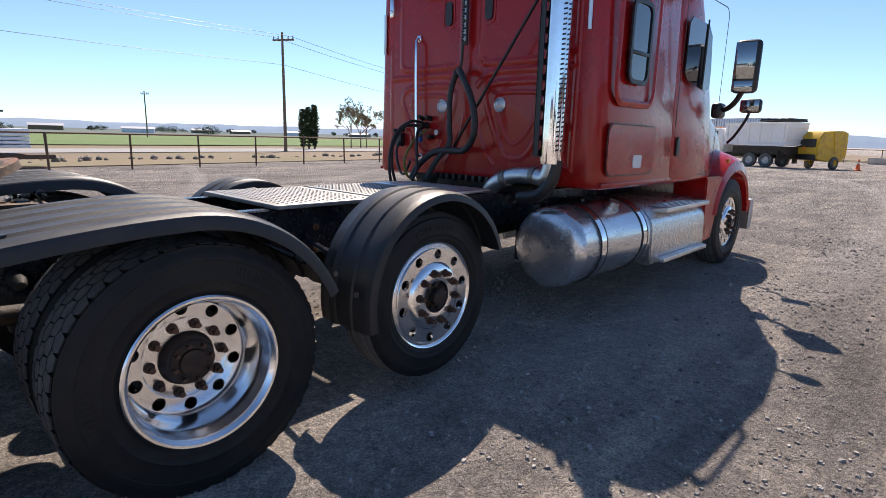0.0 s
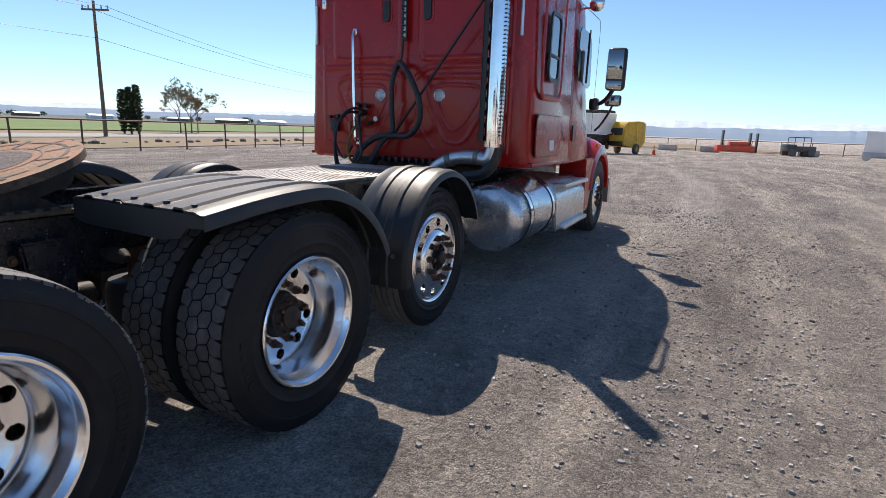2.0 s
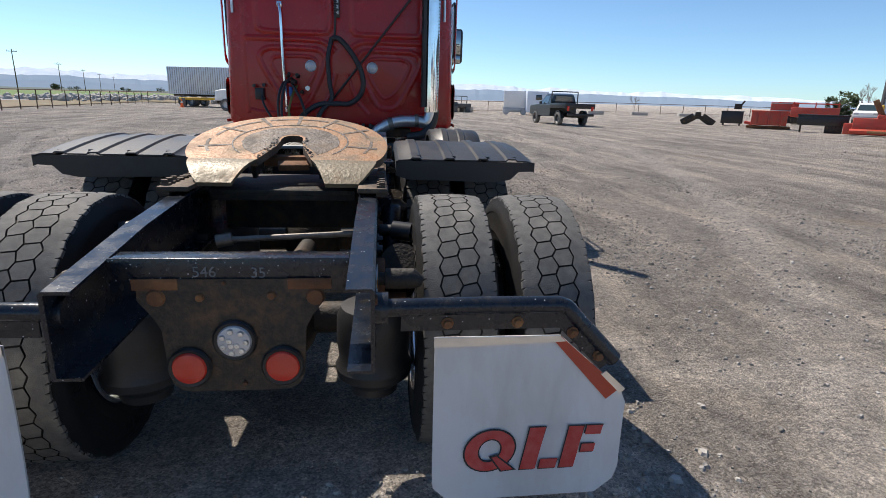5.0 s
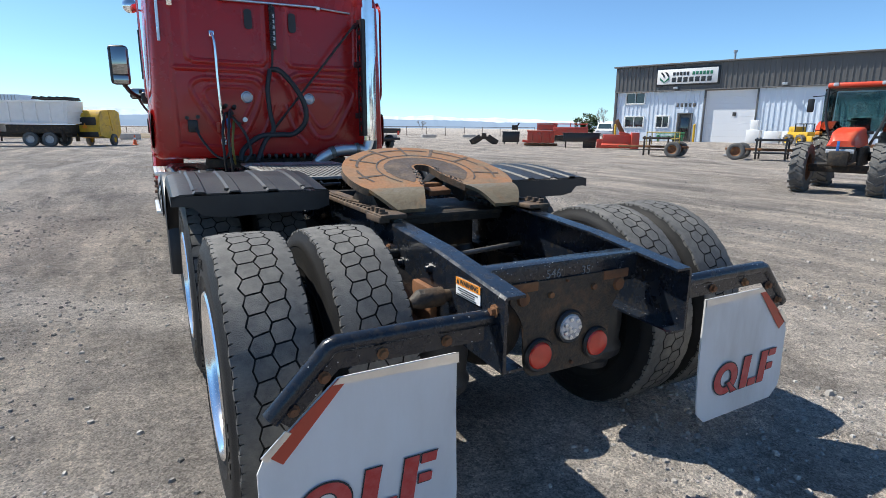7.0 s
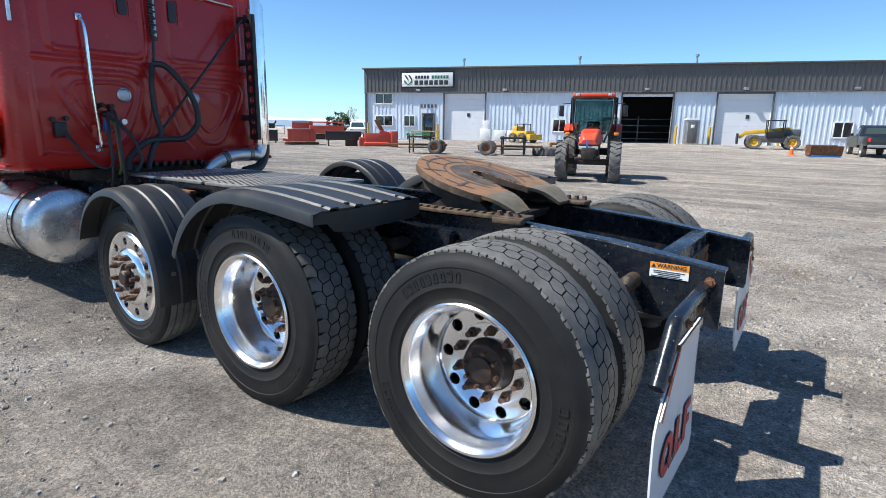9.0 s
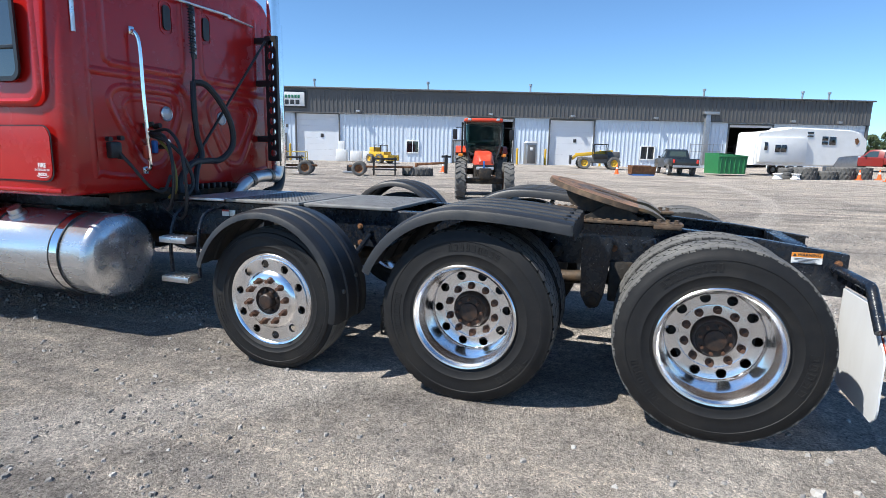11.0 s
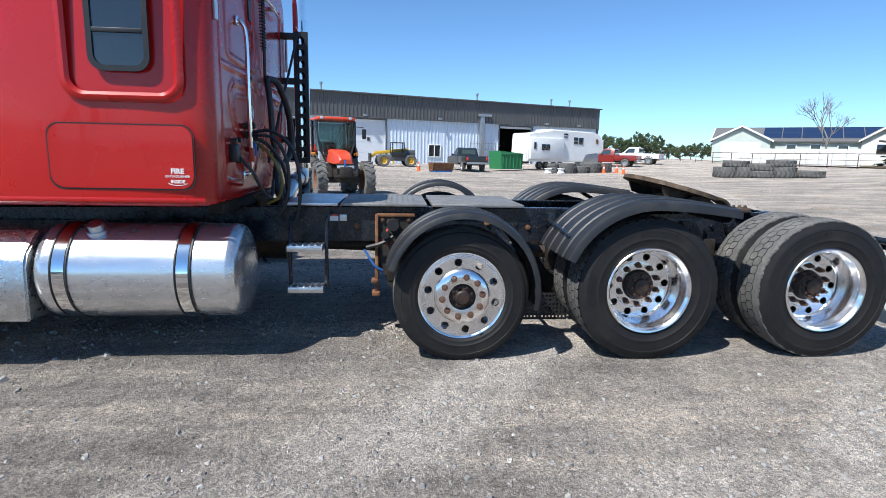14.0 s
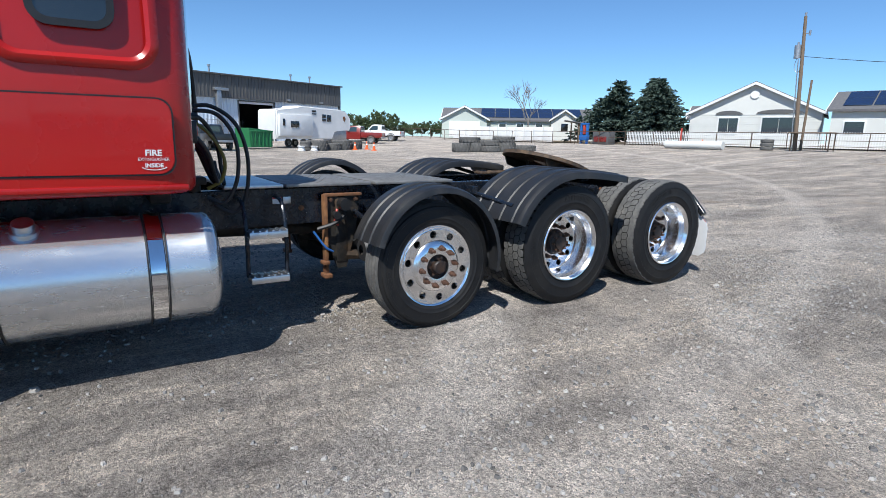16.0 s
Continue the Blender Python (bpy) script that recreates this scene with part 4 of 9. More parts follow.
bar(bm, (0, 1.55, 0.56), (0, 4.5, 0.66), 0.055, 12)
link("drive_shaft", bm, "grime", truck)
bm = B()
bar(bm, (-1.0, LIFT_Y, LIFT_Z[-1]), (1.0, LIFT_Y, LIFT_Z[1]), 0.055, 14)
box(bm, (0, LIFT_Y, 0.50), (0.7, 0.12, 0.10), 0.02)
for s in (-1, 1):
    box(bm, (s * 0.46, 3.02, 0.66), (0.08, 0.09, 0.50), 0.01)
    tube(bm, [(s * 0.46, 3.02, 0.46), (s * 0.47, 2.8, 0.44), (s * 0.5, 2.55, 0.46)], 0.04, 8)
link("lift_axle", bm, "grime", truck, "rusty black lift axle with its hangers")
for s in (-1, 1):
    bm = B()
    prism(bm, [(2.86, 0.92), (3.14, 0.92), (3.14, 0.62), (3.05, 0.36), (2.98, 0.36), (2.90, 0.66)], 0.03, lambda u, v, w: (s * (0.46 + w), u, v))
    hang = link("lift_hanger", bm, "grime", truck, "black lift axle hanger with rusty edges")
    for c, z in (((s * 0.485, 3.145, 0.62), (0.07, 0.025, 0.62)), ((s * 0.485, 3.0, 0.925), (0.05, 0.29, 0.022)), ((s * 0.51, 3.15, 0.32), (0.10, 0.06, 0.03)), ((s * 0.51, 3.16, 0.42), (0.08, 0.05, 0.025))):
        bm = B()
        box(bm, c, z, 0.004)
        link("flange", bm, "rust", hang)
    for y, z in ((3.10, 0.89), (3.02, 0.89), (2.90, 0.89), (2.90, 0.76), (3.04, 0.72)):
        bm = B()
        lathe(bm, [(0.02, 0.49), (0.02, 0.498), (0.013, 0.4981), (0.012, 0.512), (0.001, 0.513)], 8, (0, y, z), "X")
        if s < 0:
            bmesh.ops.scale(bm, vec=(-1, 1, 1), verts=bm.verts)
        link("bolt", bm, "nut", hang)
    for pts, mt in (([(s * 0.52, 3.06, 0.82), (s * 0.55, 3.09, 0.74), (s * 0.54, 3.06, 0.70)], "redmetal"), ([(s * 0.50, 3.24, 0.66), (s * 0.53, 3.16, 0.54), (s * 0.52, 3.10, 0.50)], "bluemetal"), ([(s * 0.53, 3.22, 0.68), (s * 0.56, 3.10, 0.72), (s * 0.54, 3.00, 0.78)], "hose")):
        bm = B()
        tube(bm, pts, 0.009 if mt != "hose" else 0.016, 7, 5)
        link("air_line", bm, mt, truck)
    for y in (2.74, 2.80, 2.86):
        bm = B()
        lathe(bm, [(0.04, -0.028), (0.085, -0.024), (0.095, 0.0), (0.085, 0.024), (0.04, 0.028)], 20, (s * 0.56, y, 0.50), "Y")
        link("air_bellows", bm, "hose", truck, "black ribbed lift bellows")
    # hanger between the drive axles
    bm = B()
    prism(bm, [(0.50, 0.90), (0.70, 0.90), (0.685, 0.52), (0.64, 0.44), (0.58, 0.44), (0.545, 0.52)], 0.06, lambda u, v, w: (s * (0.415 + w), u, v))
    bmesh.ops.bevel(bm, geom=bm.edges[:], offset=0.01, segments=2, affect="EDGES")
    link("axle_hanger", bm, "frame", truck, "black cast hanger between the drive axles")
    bm = B()
    lathe(bm, [(0.001, 0.415), (0.052, 0.416), (0.052, 0.49), (0.03, 0.492), (0.028, 0.51), (0.001, 0.512)], 18, (0, 0.61, 0.50), "X")
    if s < 0:
        bmesh.ops.scale(bm, vec=(-1, 1, 1), verts=bm.verts)
    link("pivot_bush", bm, "grime", truck)
    # shock mount on the rail
    bm = B()
    tube(bm, [(s * 0.42, 0.02, 0.86), (s * 0.47, 0.01, 0.86), (s * 0.471, 0.01, 0.86), (s * 0.545, -0.01, 0.855), (s * 0.546, -0.01, 0.855), (s * 0.585, -0.02, 0.85)], [0.022, 0.022, 0.038, 0.038, 0.018, 0.018], 14, 1, False)
    link("shock_mount", bm, "black", truck)
    bm = B()
    bar(bm, (s * 0.575, -0.018, 0.851), (s * 0.605, -0.026, 0.849), 0.022, 6)
    link("rusty_nut", bm, "rust", truck)
    # perforated flap low behind the lift wheel
    bm = B()
    for k in range(7):
        box(bm, (s * 0.62, 1.84, 0.14 + 0.033 * k), (0.006, 0.36, 0.017))
    for k in range(13):
        box(bm, (s * 0.62, 1.665 + 0.029 * k, 0.24), (0.0056, 0.015, 0.21))
    link("perforated_flap", bm, "black", truck, "black perforated plate low behind the lift wheel", smooth=False)
    bm = B()
    bar(bm, (s * 0.52, 3.02, 0.86), (s * 0.60, 3.02, 0.86), 0.045, 14)
    bar(bm, (s * 0.53, 3.08, 0.78), (s * 0.58, 3.08, 0.78), 0.03, 12)
    link("air_valve", bm, "black", truck)


# fenders
def fender_section(x0, x1, ridges, crown=0.012, lip=0.05):
    """(x, lift) across a moulded fender, lips at both edges."""
    pts = [(x0, -lip), (x0 + 0.002, -0.012), (x0 + 0.012, 0.0)]
    w = x1 - x0
    for r in ridges:
        c = x0 + w * r
        pts += [(c - 0.030, 0.004), (c - 0.020, 0.013), (c + 0.020, 0.013), (c + 0.030, 0.004)]
    pts += [(x1 - 0.045, 0.004), (x1 - 0.03, 0.0), (x1 - 0.010, -0.008), (x1 - 0.002, -0.025), (x1, -lip)]
    return pts


def sweep_fender(path, x0, x1, ridges, side, name, label, lip=0.05):
    """path: (y, z, ny, nz) along the fender, the normal pointing away from the tyre."""
    bm = B()
    sec = fender_section(x0, x1, ridges, lip=lip)
    th = 0.007
    loops = []
    for y, z, ny, nz in path:
        top = [(side * x, y + ny * h, z + nz * h) for x, h in sec]
        bot = [(side * x, y + ny * (h - th), z + nz * (h - th)) for x, h in reversed(sec[1:-1])]
        loops.append(top + bot)
    r = loft(bm, loops)
    bm.faces.new(r[0])
    bm.faces.new(r[-1])
    return link(name, bm, "plastic", truck, label, angle=40)


for s in (-1, 1):
    zc = LIFT_Z[s] + 0.03
    path = []
    for k in range(33):
        a = radians(18 + (192 - 18) * k / 32)
        path.append((LIFT_Y + 0.525 * math.cos(a), zc + 0.545 * math.sin(a), math.cos(a), math.sin(a)))
    f = sweep_fender(path, 0.81, 1.225, (0.3, 0.62), s, "lift_fender", "black ribbed plastic half-round fender", 0.045)
    for k, (aa, xx) in enumerate(((165, 0.95), (172, 1.13))):
        a = radians(aa)
        bm = B()
        p = Vector((s * xx, LIFT_Y + 0.527 * math.cos(a), zc + 0.547 * math.sin(a)))
        bar(bm, p, p + Vector((0, math.cos(a) * 0.012, math.sin(a) * 0.012)), 0.014, 12)
        link("bolt", bm, "scuff", f)
    for a, b in (((s * 0.42, 2.2, 0.80), (s * 0.95, 2.12, zc + 0.18)), ((s * 0.42, 2.9, 0.80), (s * 0.95, 2.98, zc + 0.28))):
        bm = B()
        bar(bm, a, b, 0.018, 8)
        link("fender_strut", bm, "frame", truck)
    # quarter fender: flat deck at the rear, curved down at the front
    path = []
    for k in range(9):
        y = 0.69 + (1.28 - 0.69) * k / 8
        path.append((y, 1.065 + 0.05 * math.sin(radians(90 * k / 8)), 0.0, 1.0))
    for k in range(1, 15):
        a = radians(88 - (88 - 22) * k / 14)
        path.append((1.265 + 0.655 * math.cos(a), 0.49 + 0.625 * math.sin(a), math.cos(a), math.sin(a)))
    f = sweep_fender(path, 0.50, 1.225, (0.14, 0.38, 0.62, 0.83), s, "quarter_fender", "black ribbed plastic fender, flat at the rear", 0.06)
    bm = B()
    prism(bm, [(s * 0.50, 1.06), (s * 1.225, 1.06), (s * 1.225, 1.015), (s * 1.14, 1.01), (s * 1.10, 0.97), (s * 1.02, 0.955), (s * 0.56, 0.965), (s * 0.50, 0.985)], 0.012, lambda u, v, w: (u, 0.69 + w, v))
    link("fender_end", bm, "plastic", f)
    for x in (0.62, 0.80, 0.98, 1.12):
        bm = B()
        bar(bm, (s * x, 0.74, 1.07), (s * x, 0.74, 1.085), 0.012, 10)
        link("bolt", bm, "black", f)
    for c, z, a, b in (((s * 0.45, 1.03, 0.99), (0.10, 0.07, 0.06), (s * 0.42, 1.05, 0.96), (s * 1.1, 1.05, 1.045)), ((s * 0.45, 1.78, 0.90), (0.10, 0.06, 0.10), (s * 0.42, 1.79, 0.90), (s * 1.05, 1.80, 0.84))):
        bm = B()
        box(bm, c, z, 0.006)
        bar(bm, a, b, 0.02, 8)
        link("fender_bracket", bm, "frame", truck)

# fifth wheel
TILT = radians(15.5)
FC = Vector((0, 0.530, 1.136))


def on_plate(x, t, h=0.0):
    """x across, t forward along the tilted plate, h above it."""
    return (x, FC.y + t * math.cos(TILT) - h * math.sin(TILT), FC.z + t * math.sin(TILT) + h * math.cos(TILT))


bm = B()
outline = []
R = 0.455
for k in range(41):
    a = radians(-22 + (224) * k / 40)
    outline.append((R * math.cos(a), R * 0.955 * math.sin(a) + 0.02))
outline += [(-0.405, -0.165), (-0.118, -0.165), (-0.060, 0.0), (-0.05, 0.10)]
outline += [(0.05 * math.cos(radians(a)), 0.10 + 0.05 * math.sin(radians(a))) for a in (150, 120, 90, 60, 30)]
outline += [(0.05, 0.10), (0.060, 0.0), (0.118, -0.165), (0.405, -0.165)]
prism(bm, outline, -0.034, lambda u, v, w: on_plate(u, v, w))
bmesh.ops.bevel(bm, geom=[e for e in bm.edges if len(e.link_faces) == 2 and e.calc_face_angle(0) > 1.2 and len(e.link_faces[0].verts) + len(e.link_faces[1].verts) > 20], offset=0.006, segments=2, affect="EDGES")
bm.normal_update()
for f in bm.faces:
    f.material_index = 0 if f.normal.z > 0.6 else 1
fifth = link("fifth_wheel", bm, ["fifth", "rail"], truck, "rusty greased fifth wheel coupling plate, tilted back", angle=25)
for s in (-1, 1):
    bm = B()
    n = 6
    rows = []
    for k in range(n + 1):
        f = k / n
        p, q = Vector(on_plate(0, -0.163)), Vector((0, 0.205, 1.012))
        mid = p.lerp(q, f) + Vector((0, 0, 0.016 * math.sin(math.pi * f)))
        xo, xi = 0.405 - 0.075 * f * f, 0.118 + 0.072 * f
        rows.append([(s * xo, mid.y, mid.z), (s * xi, mid.y, mid.z), (s * (xi + 0.003), mid.y + 0.008, mid.z - 0.017), (s * (xo - 0.003), mid.y + 0.008, mid.z - 0.017)])
    r = loft(bm, rows)
    bm.faces.new(r[0])
    bm.faces.new(r[-1])
    link("ramp", bm, "ramp", fifth, "tan greasy worn steel ramp", angle=30)
    bm = B()
    prism(bm, [(-0.10, -0.036), (0.30, -0.036), (0.24, -0.115), (0.0, -0.13)], 0.02, lambda u, v, w: on_plate(s * (0.30 + w), u, v))
    prism(bm, [(-0.12, -0.036), (0.12, -0.036), (0.10, -0.10), (-0.10, -0.12)], 0.02, lambda u, v, w: on_plate(s * (0.14 + w), u, v))
    link("under_web", bm, "grime", fifth)
    bm = B()
    prism(bm, [(-0.18, 0.0), (0.22, 0.0), (0.06, 0.095), (-0.06, 0.085)], 0.05, lambda u, v, w: (s * (0.32 + w), 0.51 + u, 1.0 + v))
    link("plate_support", bm, "grime", fifth)
    bm = B()
    box(bm, (s * 0.39, 0.62, 0.998), (0.12, 1.02, 0.02), 0.004)
    for k in range(20):
        box(bm, (s * 0.425, 0.15 + 0.05 * k, 1.010), (0.035, 0.026, 0.014), 0.002)
    link("slide_rail", bm, "rail", fifth, "rusty steel mounting rail with teeth")
    bm = B()
    box(bm, (s * 0.43, 0.20, 0.985), (0.05, 0.16, 0.03), 0.006)
    for dy in (-0.05, 0.0, 0.05):
        bar(bm, (s * 0.43, 0.2 + dy, 1.0), (s * 0.43, 0.2 + dy, 1.03), 0.014, 6)
    link("mount_angle", bm, "rail", fifth)
def plate_strip(name, outer, inner, material, label="", h=0.0012):
    """A thin film between two lines on the coupling plate."""
    bm = B()
    va = [bm.verts.new(on_plate(u, v, h)) for u, v in outer]
    vb = [bm.verts.new(on_plate(u, v, h)) for u, v in inner]
    for k in range(len(va) - 1):
        bm.faces.new((va[k], va[k + 1], vb[k + 1], vb[k]))
    bmesh.ops.recalc_face_normals(bm, faces=bm.faces)
    return link(name, bm, material, fifth, label)


def plate_arc(rx, ry, a0, a1, n=40, cy=0.06, wob=0.0, seed=0):
    rnd_ = random.Random(seed)
    return [((rx + wob * rnd_.uniform(-1, 1)) * math.cos(radians(a0 + (a1 - a0) * k / n)), cy + (ry + wob * rnd_.uniform(-1, 1)) * math.sin(radians(a0 + (a1 - a0) * k / n))) for k in range(n + 1)]


M["plate_grease"] = mat("dried_brown_grease", (0.105, 0.078, 0.060), 0.62, 0.1, (0.055, 0.042, 0.034), 14, 0.9, 0.4, 60, third=(0.17, 0.12, 0.08), third_scale=9, rough_vary=0.2)
plate_strip("grease_patch", plate_arc(0.225, 0.205, -52, 232, wob=0.006, seed=3), plate_arc(0.062, 0.062, -40, 220, cy=0.10), "plate_grease", "dried dark grease round the throat")
plate_strip("wear_ring", plate_arc(0.270, 0.247, -40, 220), plate_arc(0.262, 0.239, -40, 220), "grease", h=0.002)
for a0, a1, rx, ry in ((12, 60, 0.375, 0.345), (66, 114, 0.372, 0.342), (120, 168, 0.375, 0.345), (-24, 4, 0.385, 0.35), (176, 204, 0.385, 0.35)):
    plate_strip("grease_groove", plate_arc(rx, ry, a0, a1, 12, wob=0.002, seed=a0), plate_arc(rx - 0.014, ry - 0.014, a0, a1, 12), "plate_grease", h=0.002)
for a0 in (-12, 30, 62, 90, 118, 150, 192):
    a, da = radians(a0), radians(1.5)
    plate_strip("grease_groove", [(r_ * math.cos(a + da), 0.06 + r_ * 0.92 * math.sin(a + da)) for r_ in (0.272, 0.32, 0.375, 0.415)], [(r_ * math.cos(a - da), 0.06 + r_ * 0.92 * math.sin(a - da)) for r_ in (0.272, 0.32, 0.375, 0.415)], "plate_grease", h=0.0022)
rnd = random.Random(77)
bm = B()
for k in range(150):
    s_ = rnd.choice((-1, 1))
    v = rnd.uniform(-0.15, 0.12)
    u = s_ * (0.062 + 0.36 * max(0, -v) * 0.95 + abs(rnd.gauss(0, 0.012)))
    e = rnd.uniform(0.003, 0.009)
    box(bm, on_plate(u, v, rnd.uniform(-0.006, 0.002)), (e, e * rnd.uniform(0.8, 1.6), e), 0, (rnd.uniform(0, 90), rnd.uniform(0, 90), rnd.uniform(0, 90)))
link("grease_crumbs", bm, "grease", fifth, "crumbs of black grease along the throat")["kind"] = "stuff"
bm = B()
hx = [(0.16 + 0.008 * k, 1.12 + 0.018 * math.cos(k * 1.6), 1.045 + 0.018 * math.sin(k * 1.6)) for k in range(44)]
tube(bm, [(x - 0.9, y, z) for x, y, z in hx], 0.005, 5, 2)
bar(bm, (-0.30, 1.12, 1.045), (-0.75, 1.12, 1.045), 0.008, 8)
link("coil_spring", bm, "frame", fifth, "black coil spring on the release rod")
bm = B()
box(bm, (0, 0.58, 0.94), (0.62, 0.5, 0.05), 0.006)
box(bm, (0, 0.33, 0.955), (0.62, 0.03, 0.02), 0.003)
link("base_plate", bm, "grime", fifth)
bm = B()
box(bm, (0.02, 0.50, 1.05), (0.14, 0.06, 0.03), 0.006, (15, 0, 10))
box(bm, (-0.02, 0.62, 1.06), (0.22, 0.10, 0.05), 0.008)
link("jaw", bm, "rust", fifth)

# small decal and switch on the driver side rail
bm = B()
box(bm, (-0.4145, 3.475, 0.893), (0.004, 0.065, 0.05))
link("decal", bm, "lbl_white", truck, "white safety decal with a red band")
bm = B()
box(bm, (-0.4155, 3.475, 0.911), (0.004, 0.065, 0.014))
link("decal_band", bm, "redletter", truck)
bm = B()
box(bm, (-0.418, 3.405, 0.893), (0.01, 0.055, 0.05), 0.003)
link("rail_plate", bm, "alu_dull", truck)
# deck plates behind the cab
for y0, y1, mt in ((2.0, 2.72, "deck"), (2.76, 3.42, "deck"), (3.44, 3.84, "alu_dull")):
    bm = B()
    box(bm, (0, (y0 + y1) / 2, 1.0), (0.94, y1 - y0, 0.024), 0.005)
    d = link("deck_plate", bm, mt, truck, "grey alloy deck plate with raised grip slots")
    bm = B()
    ny = int((y1 - y0 - 0.06) / 0.045)
    for i in range(ny):
        for k in range(20):
            x = -0.43 + 0.043 * k + (0.02 if i % 2 else 0)
            y = y0 + 0.05 + 0.045 * i
            v = [bm.verts.new((x + dx, y + dy, 1.0125 + (0.004 if abs(dx) < 0.012 else 0))) for dx, dy in ((-0.015, 0), (0, -0.006), (0.015, 0), (0, 0.006))]
            bm.faces.new(v)
    g = link("grip_studs", bm, mt, d)
    g["kind"] = "stuff"
# steps on the driver side behind the tank
bm = B()
for x in (-0.60,):
    for y in (3.50, 3.76):
        tube(bm, [(-0.42, y, 0.93), (-0.62, y, 0.90), (-0.70, y, 0.70), (-0.70, y, 0.42)], 0.014, 8)
step = link("step_frame", bm, "frame", truck)
for z in (0.715, 0.415):
    bm = B()
    box(bm, (-0.74, 3.64, z), (0.14, 0.25, 0.045), 0.006)
    for k in range(6):
        box(bm, (-0.74, 3.52 + 0.044 * k, z + 0.025), (0.11, 0.014, 0.01), 0.002)
    link("step_tread", bm, "alu_dull", step, "serrated aluminium step")

# ---- cab, tanks, stack and hoses ----
def cab_ring(y, w, z0, z1, rt, rb, tuck=0.0):
    """Rounded cross-section of the cab at y."""
    pts = []
    n = 6
    for sx, cz, r, a0 in ((1, z1, rt, 0), (-1, z1, rt, 90), (-1, z0, rb, 180), (1, z0, rb, 270)):
        for k in range(n + 1):
            a = radians(a0 + 90 * k / n)
            zz = cz + (-r if cz == z1 else r)
            ww = w - (tuck if cz == z1 else 0.0)
            pts.append((sx * (ww - r) + r * math.cos(a), y, zz + r * math.sin(a)))
    return pts


bm = B()
secs = [cab_ring(4.10, 1.12, 1.09, 2.80, 0.16, 0.05, 0.05), cab_ring(4.105, 1.15, 1.07, 2.83, 0.18, 0.06, 0.05), cab_ring(4.125, 1.178, 1.055, 2.86, 0.20, 0.06, 0.05),
        cab_ring(4.17, 1.203, 1.045, 2.89, 0.22, 0.06, 0.05), cab_ring(4.25, 1.222, 1.04, 2.92, 0.24, 0.06, 0.05), cab_ring(4.5, 1.232, 1.04, 2.95, 0.25, 0.06, 0.05),
        cab_ring(5.38, 1.238, 1.04, 3.0, 0.26, 0.06, 0.05), cab_ring(5.395, 1.232, 1.04, 3.0, 0.26, 0.06, 0.05), cab_ring(5.41, 1.238, 1.04, 3.0, 0.26, 0.06, 0.05),
        cab_ring(5.95, 1.235, 1.04, 2.92, 0.28, 0.06, 0.07), cab_ring(6.3, 1.215, 1.04, 2.62, 0.28, 0.06, 0.10), cab_ring(6.6, 1.18, 1.04, 2.2, 0.22, 0.06, 0.10),
        cab_ring(6.75, 1.12, 1.04, 1.98, 0.18, 0.06, 0.06)]
r = loft(bm, secs)
bm.faces.new(r[0])
bm.faces.new(r[-1])
body = link("cab_body", bm, "red", truck, "glossy red cab with a ribbed rear wall", angle=30)
# hood and front fenders
bm = B()
secs = [cab_ring(6.72, 1.06, 1.0, 1.95, 0.22, 0.05, 0.04), cab_ring(7.1, 1.02, 0.98, 1.86, 0.26, 0.05, 0.06), cab_ring(7.6, 0.98, 0.96, 1.74, 0.28, 0.05, 0.08),
        cab_ring(8.1, 0.92, 0.9, 1.54, 0.28, 0.05, 0.08), cab_ring(8.4, 0.82, 0.85, 1.30, 0.2, 0.05, 0.06), cab_ring(8.5, 0.70, 0.8, 1.12, 0.12, 0.05, 0.04)]
r = loft(bm, secs)
bm.faces.new(r[0])
bm.faces.new(r[-1])
hood = link("hood", bm, "red", truck, "red sloping hood", angle=30)
for s in (-1, 1):
    bm = B()
    secs = []
    for k in range(17):
        a = radians(8 + (168 - 8) * k / 16)
        c, sn = math.cos(a), math.sin(a)
        ri, ro = 0.585, 0.70 + 0.05 * sn
        yc, zc = 7.5, 0.50
        secs.append([(s * 0.90, yc + ri * c, zc + ri * sn), (s * 1.20, yc + ri * c, zc + ri * sn), (s * 1.215, yc + (ri + 0.03) * c, zc + (ri + 0.03) * sn),
                     (s * 1.19, yc + (ro - 0.03) * c, zc + (ro - 0.03) * sn), (s * 1.10, yc + (ro + 0.03) * c, zc + (ro + 0.03) * sn), (s * 0.90, yc + (ro + 0.10) * c, zc + (ro + 0.10) * sn)])
    r = loft(bm, secs)
    bm.faces.new(r[0])
    bm.faces.new(r[-1])
    link("front_fender", bm, "red", truck, "red front fender round the steer wheel", angle=40)
    bm = B()
    prism(bm, [(6.60, 0.36), (6.86, 0.38), (6.93, 0.62), (7.03, 0.86), (7.10, 1.06), (6.55, 1.06)], 0.35, lambda u, v, w: (s * (1.19 - w), u, v))
    bmesh.ops.bevel(bm, geom=bm.edges[:], offset=0.015, segments=2, affect="EDGES")
    link("cab_skirt", bm, "red", truck, "red panel between step and wheel")
    bm = B()
    box(bm, (s * 1.19, 7.16, 1.22), (0.03, 0.07, 0.05), 0.012)
    link("turn_lamp", bm, "amber", truck, "amber turn lamp")
bm = B()
secs = []
for k in range(13):
    x = -1.2 + 2.4 * k / 12
    y = 8.62 - 0.26 * (abs(x) / 1.2) ** 3
    secs.append([(x, y - 0.14, 0.34), (x, y, 0.34), (x, y + 0.03, 0.5), (x, y, 0.72), (x, y - 0.14, 0.72)])
r = loft(bm, secs)
bm.faces.new(r[0])
bm.faces.new(r[-1])
link("bumper", bm, "cover", truck, "grey front bumper")
# side windows, panels, lockers
def side_place(s, x):
    return lambda u, v, w: (s * (x + w), u, v)


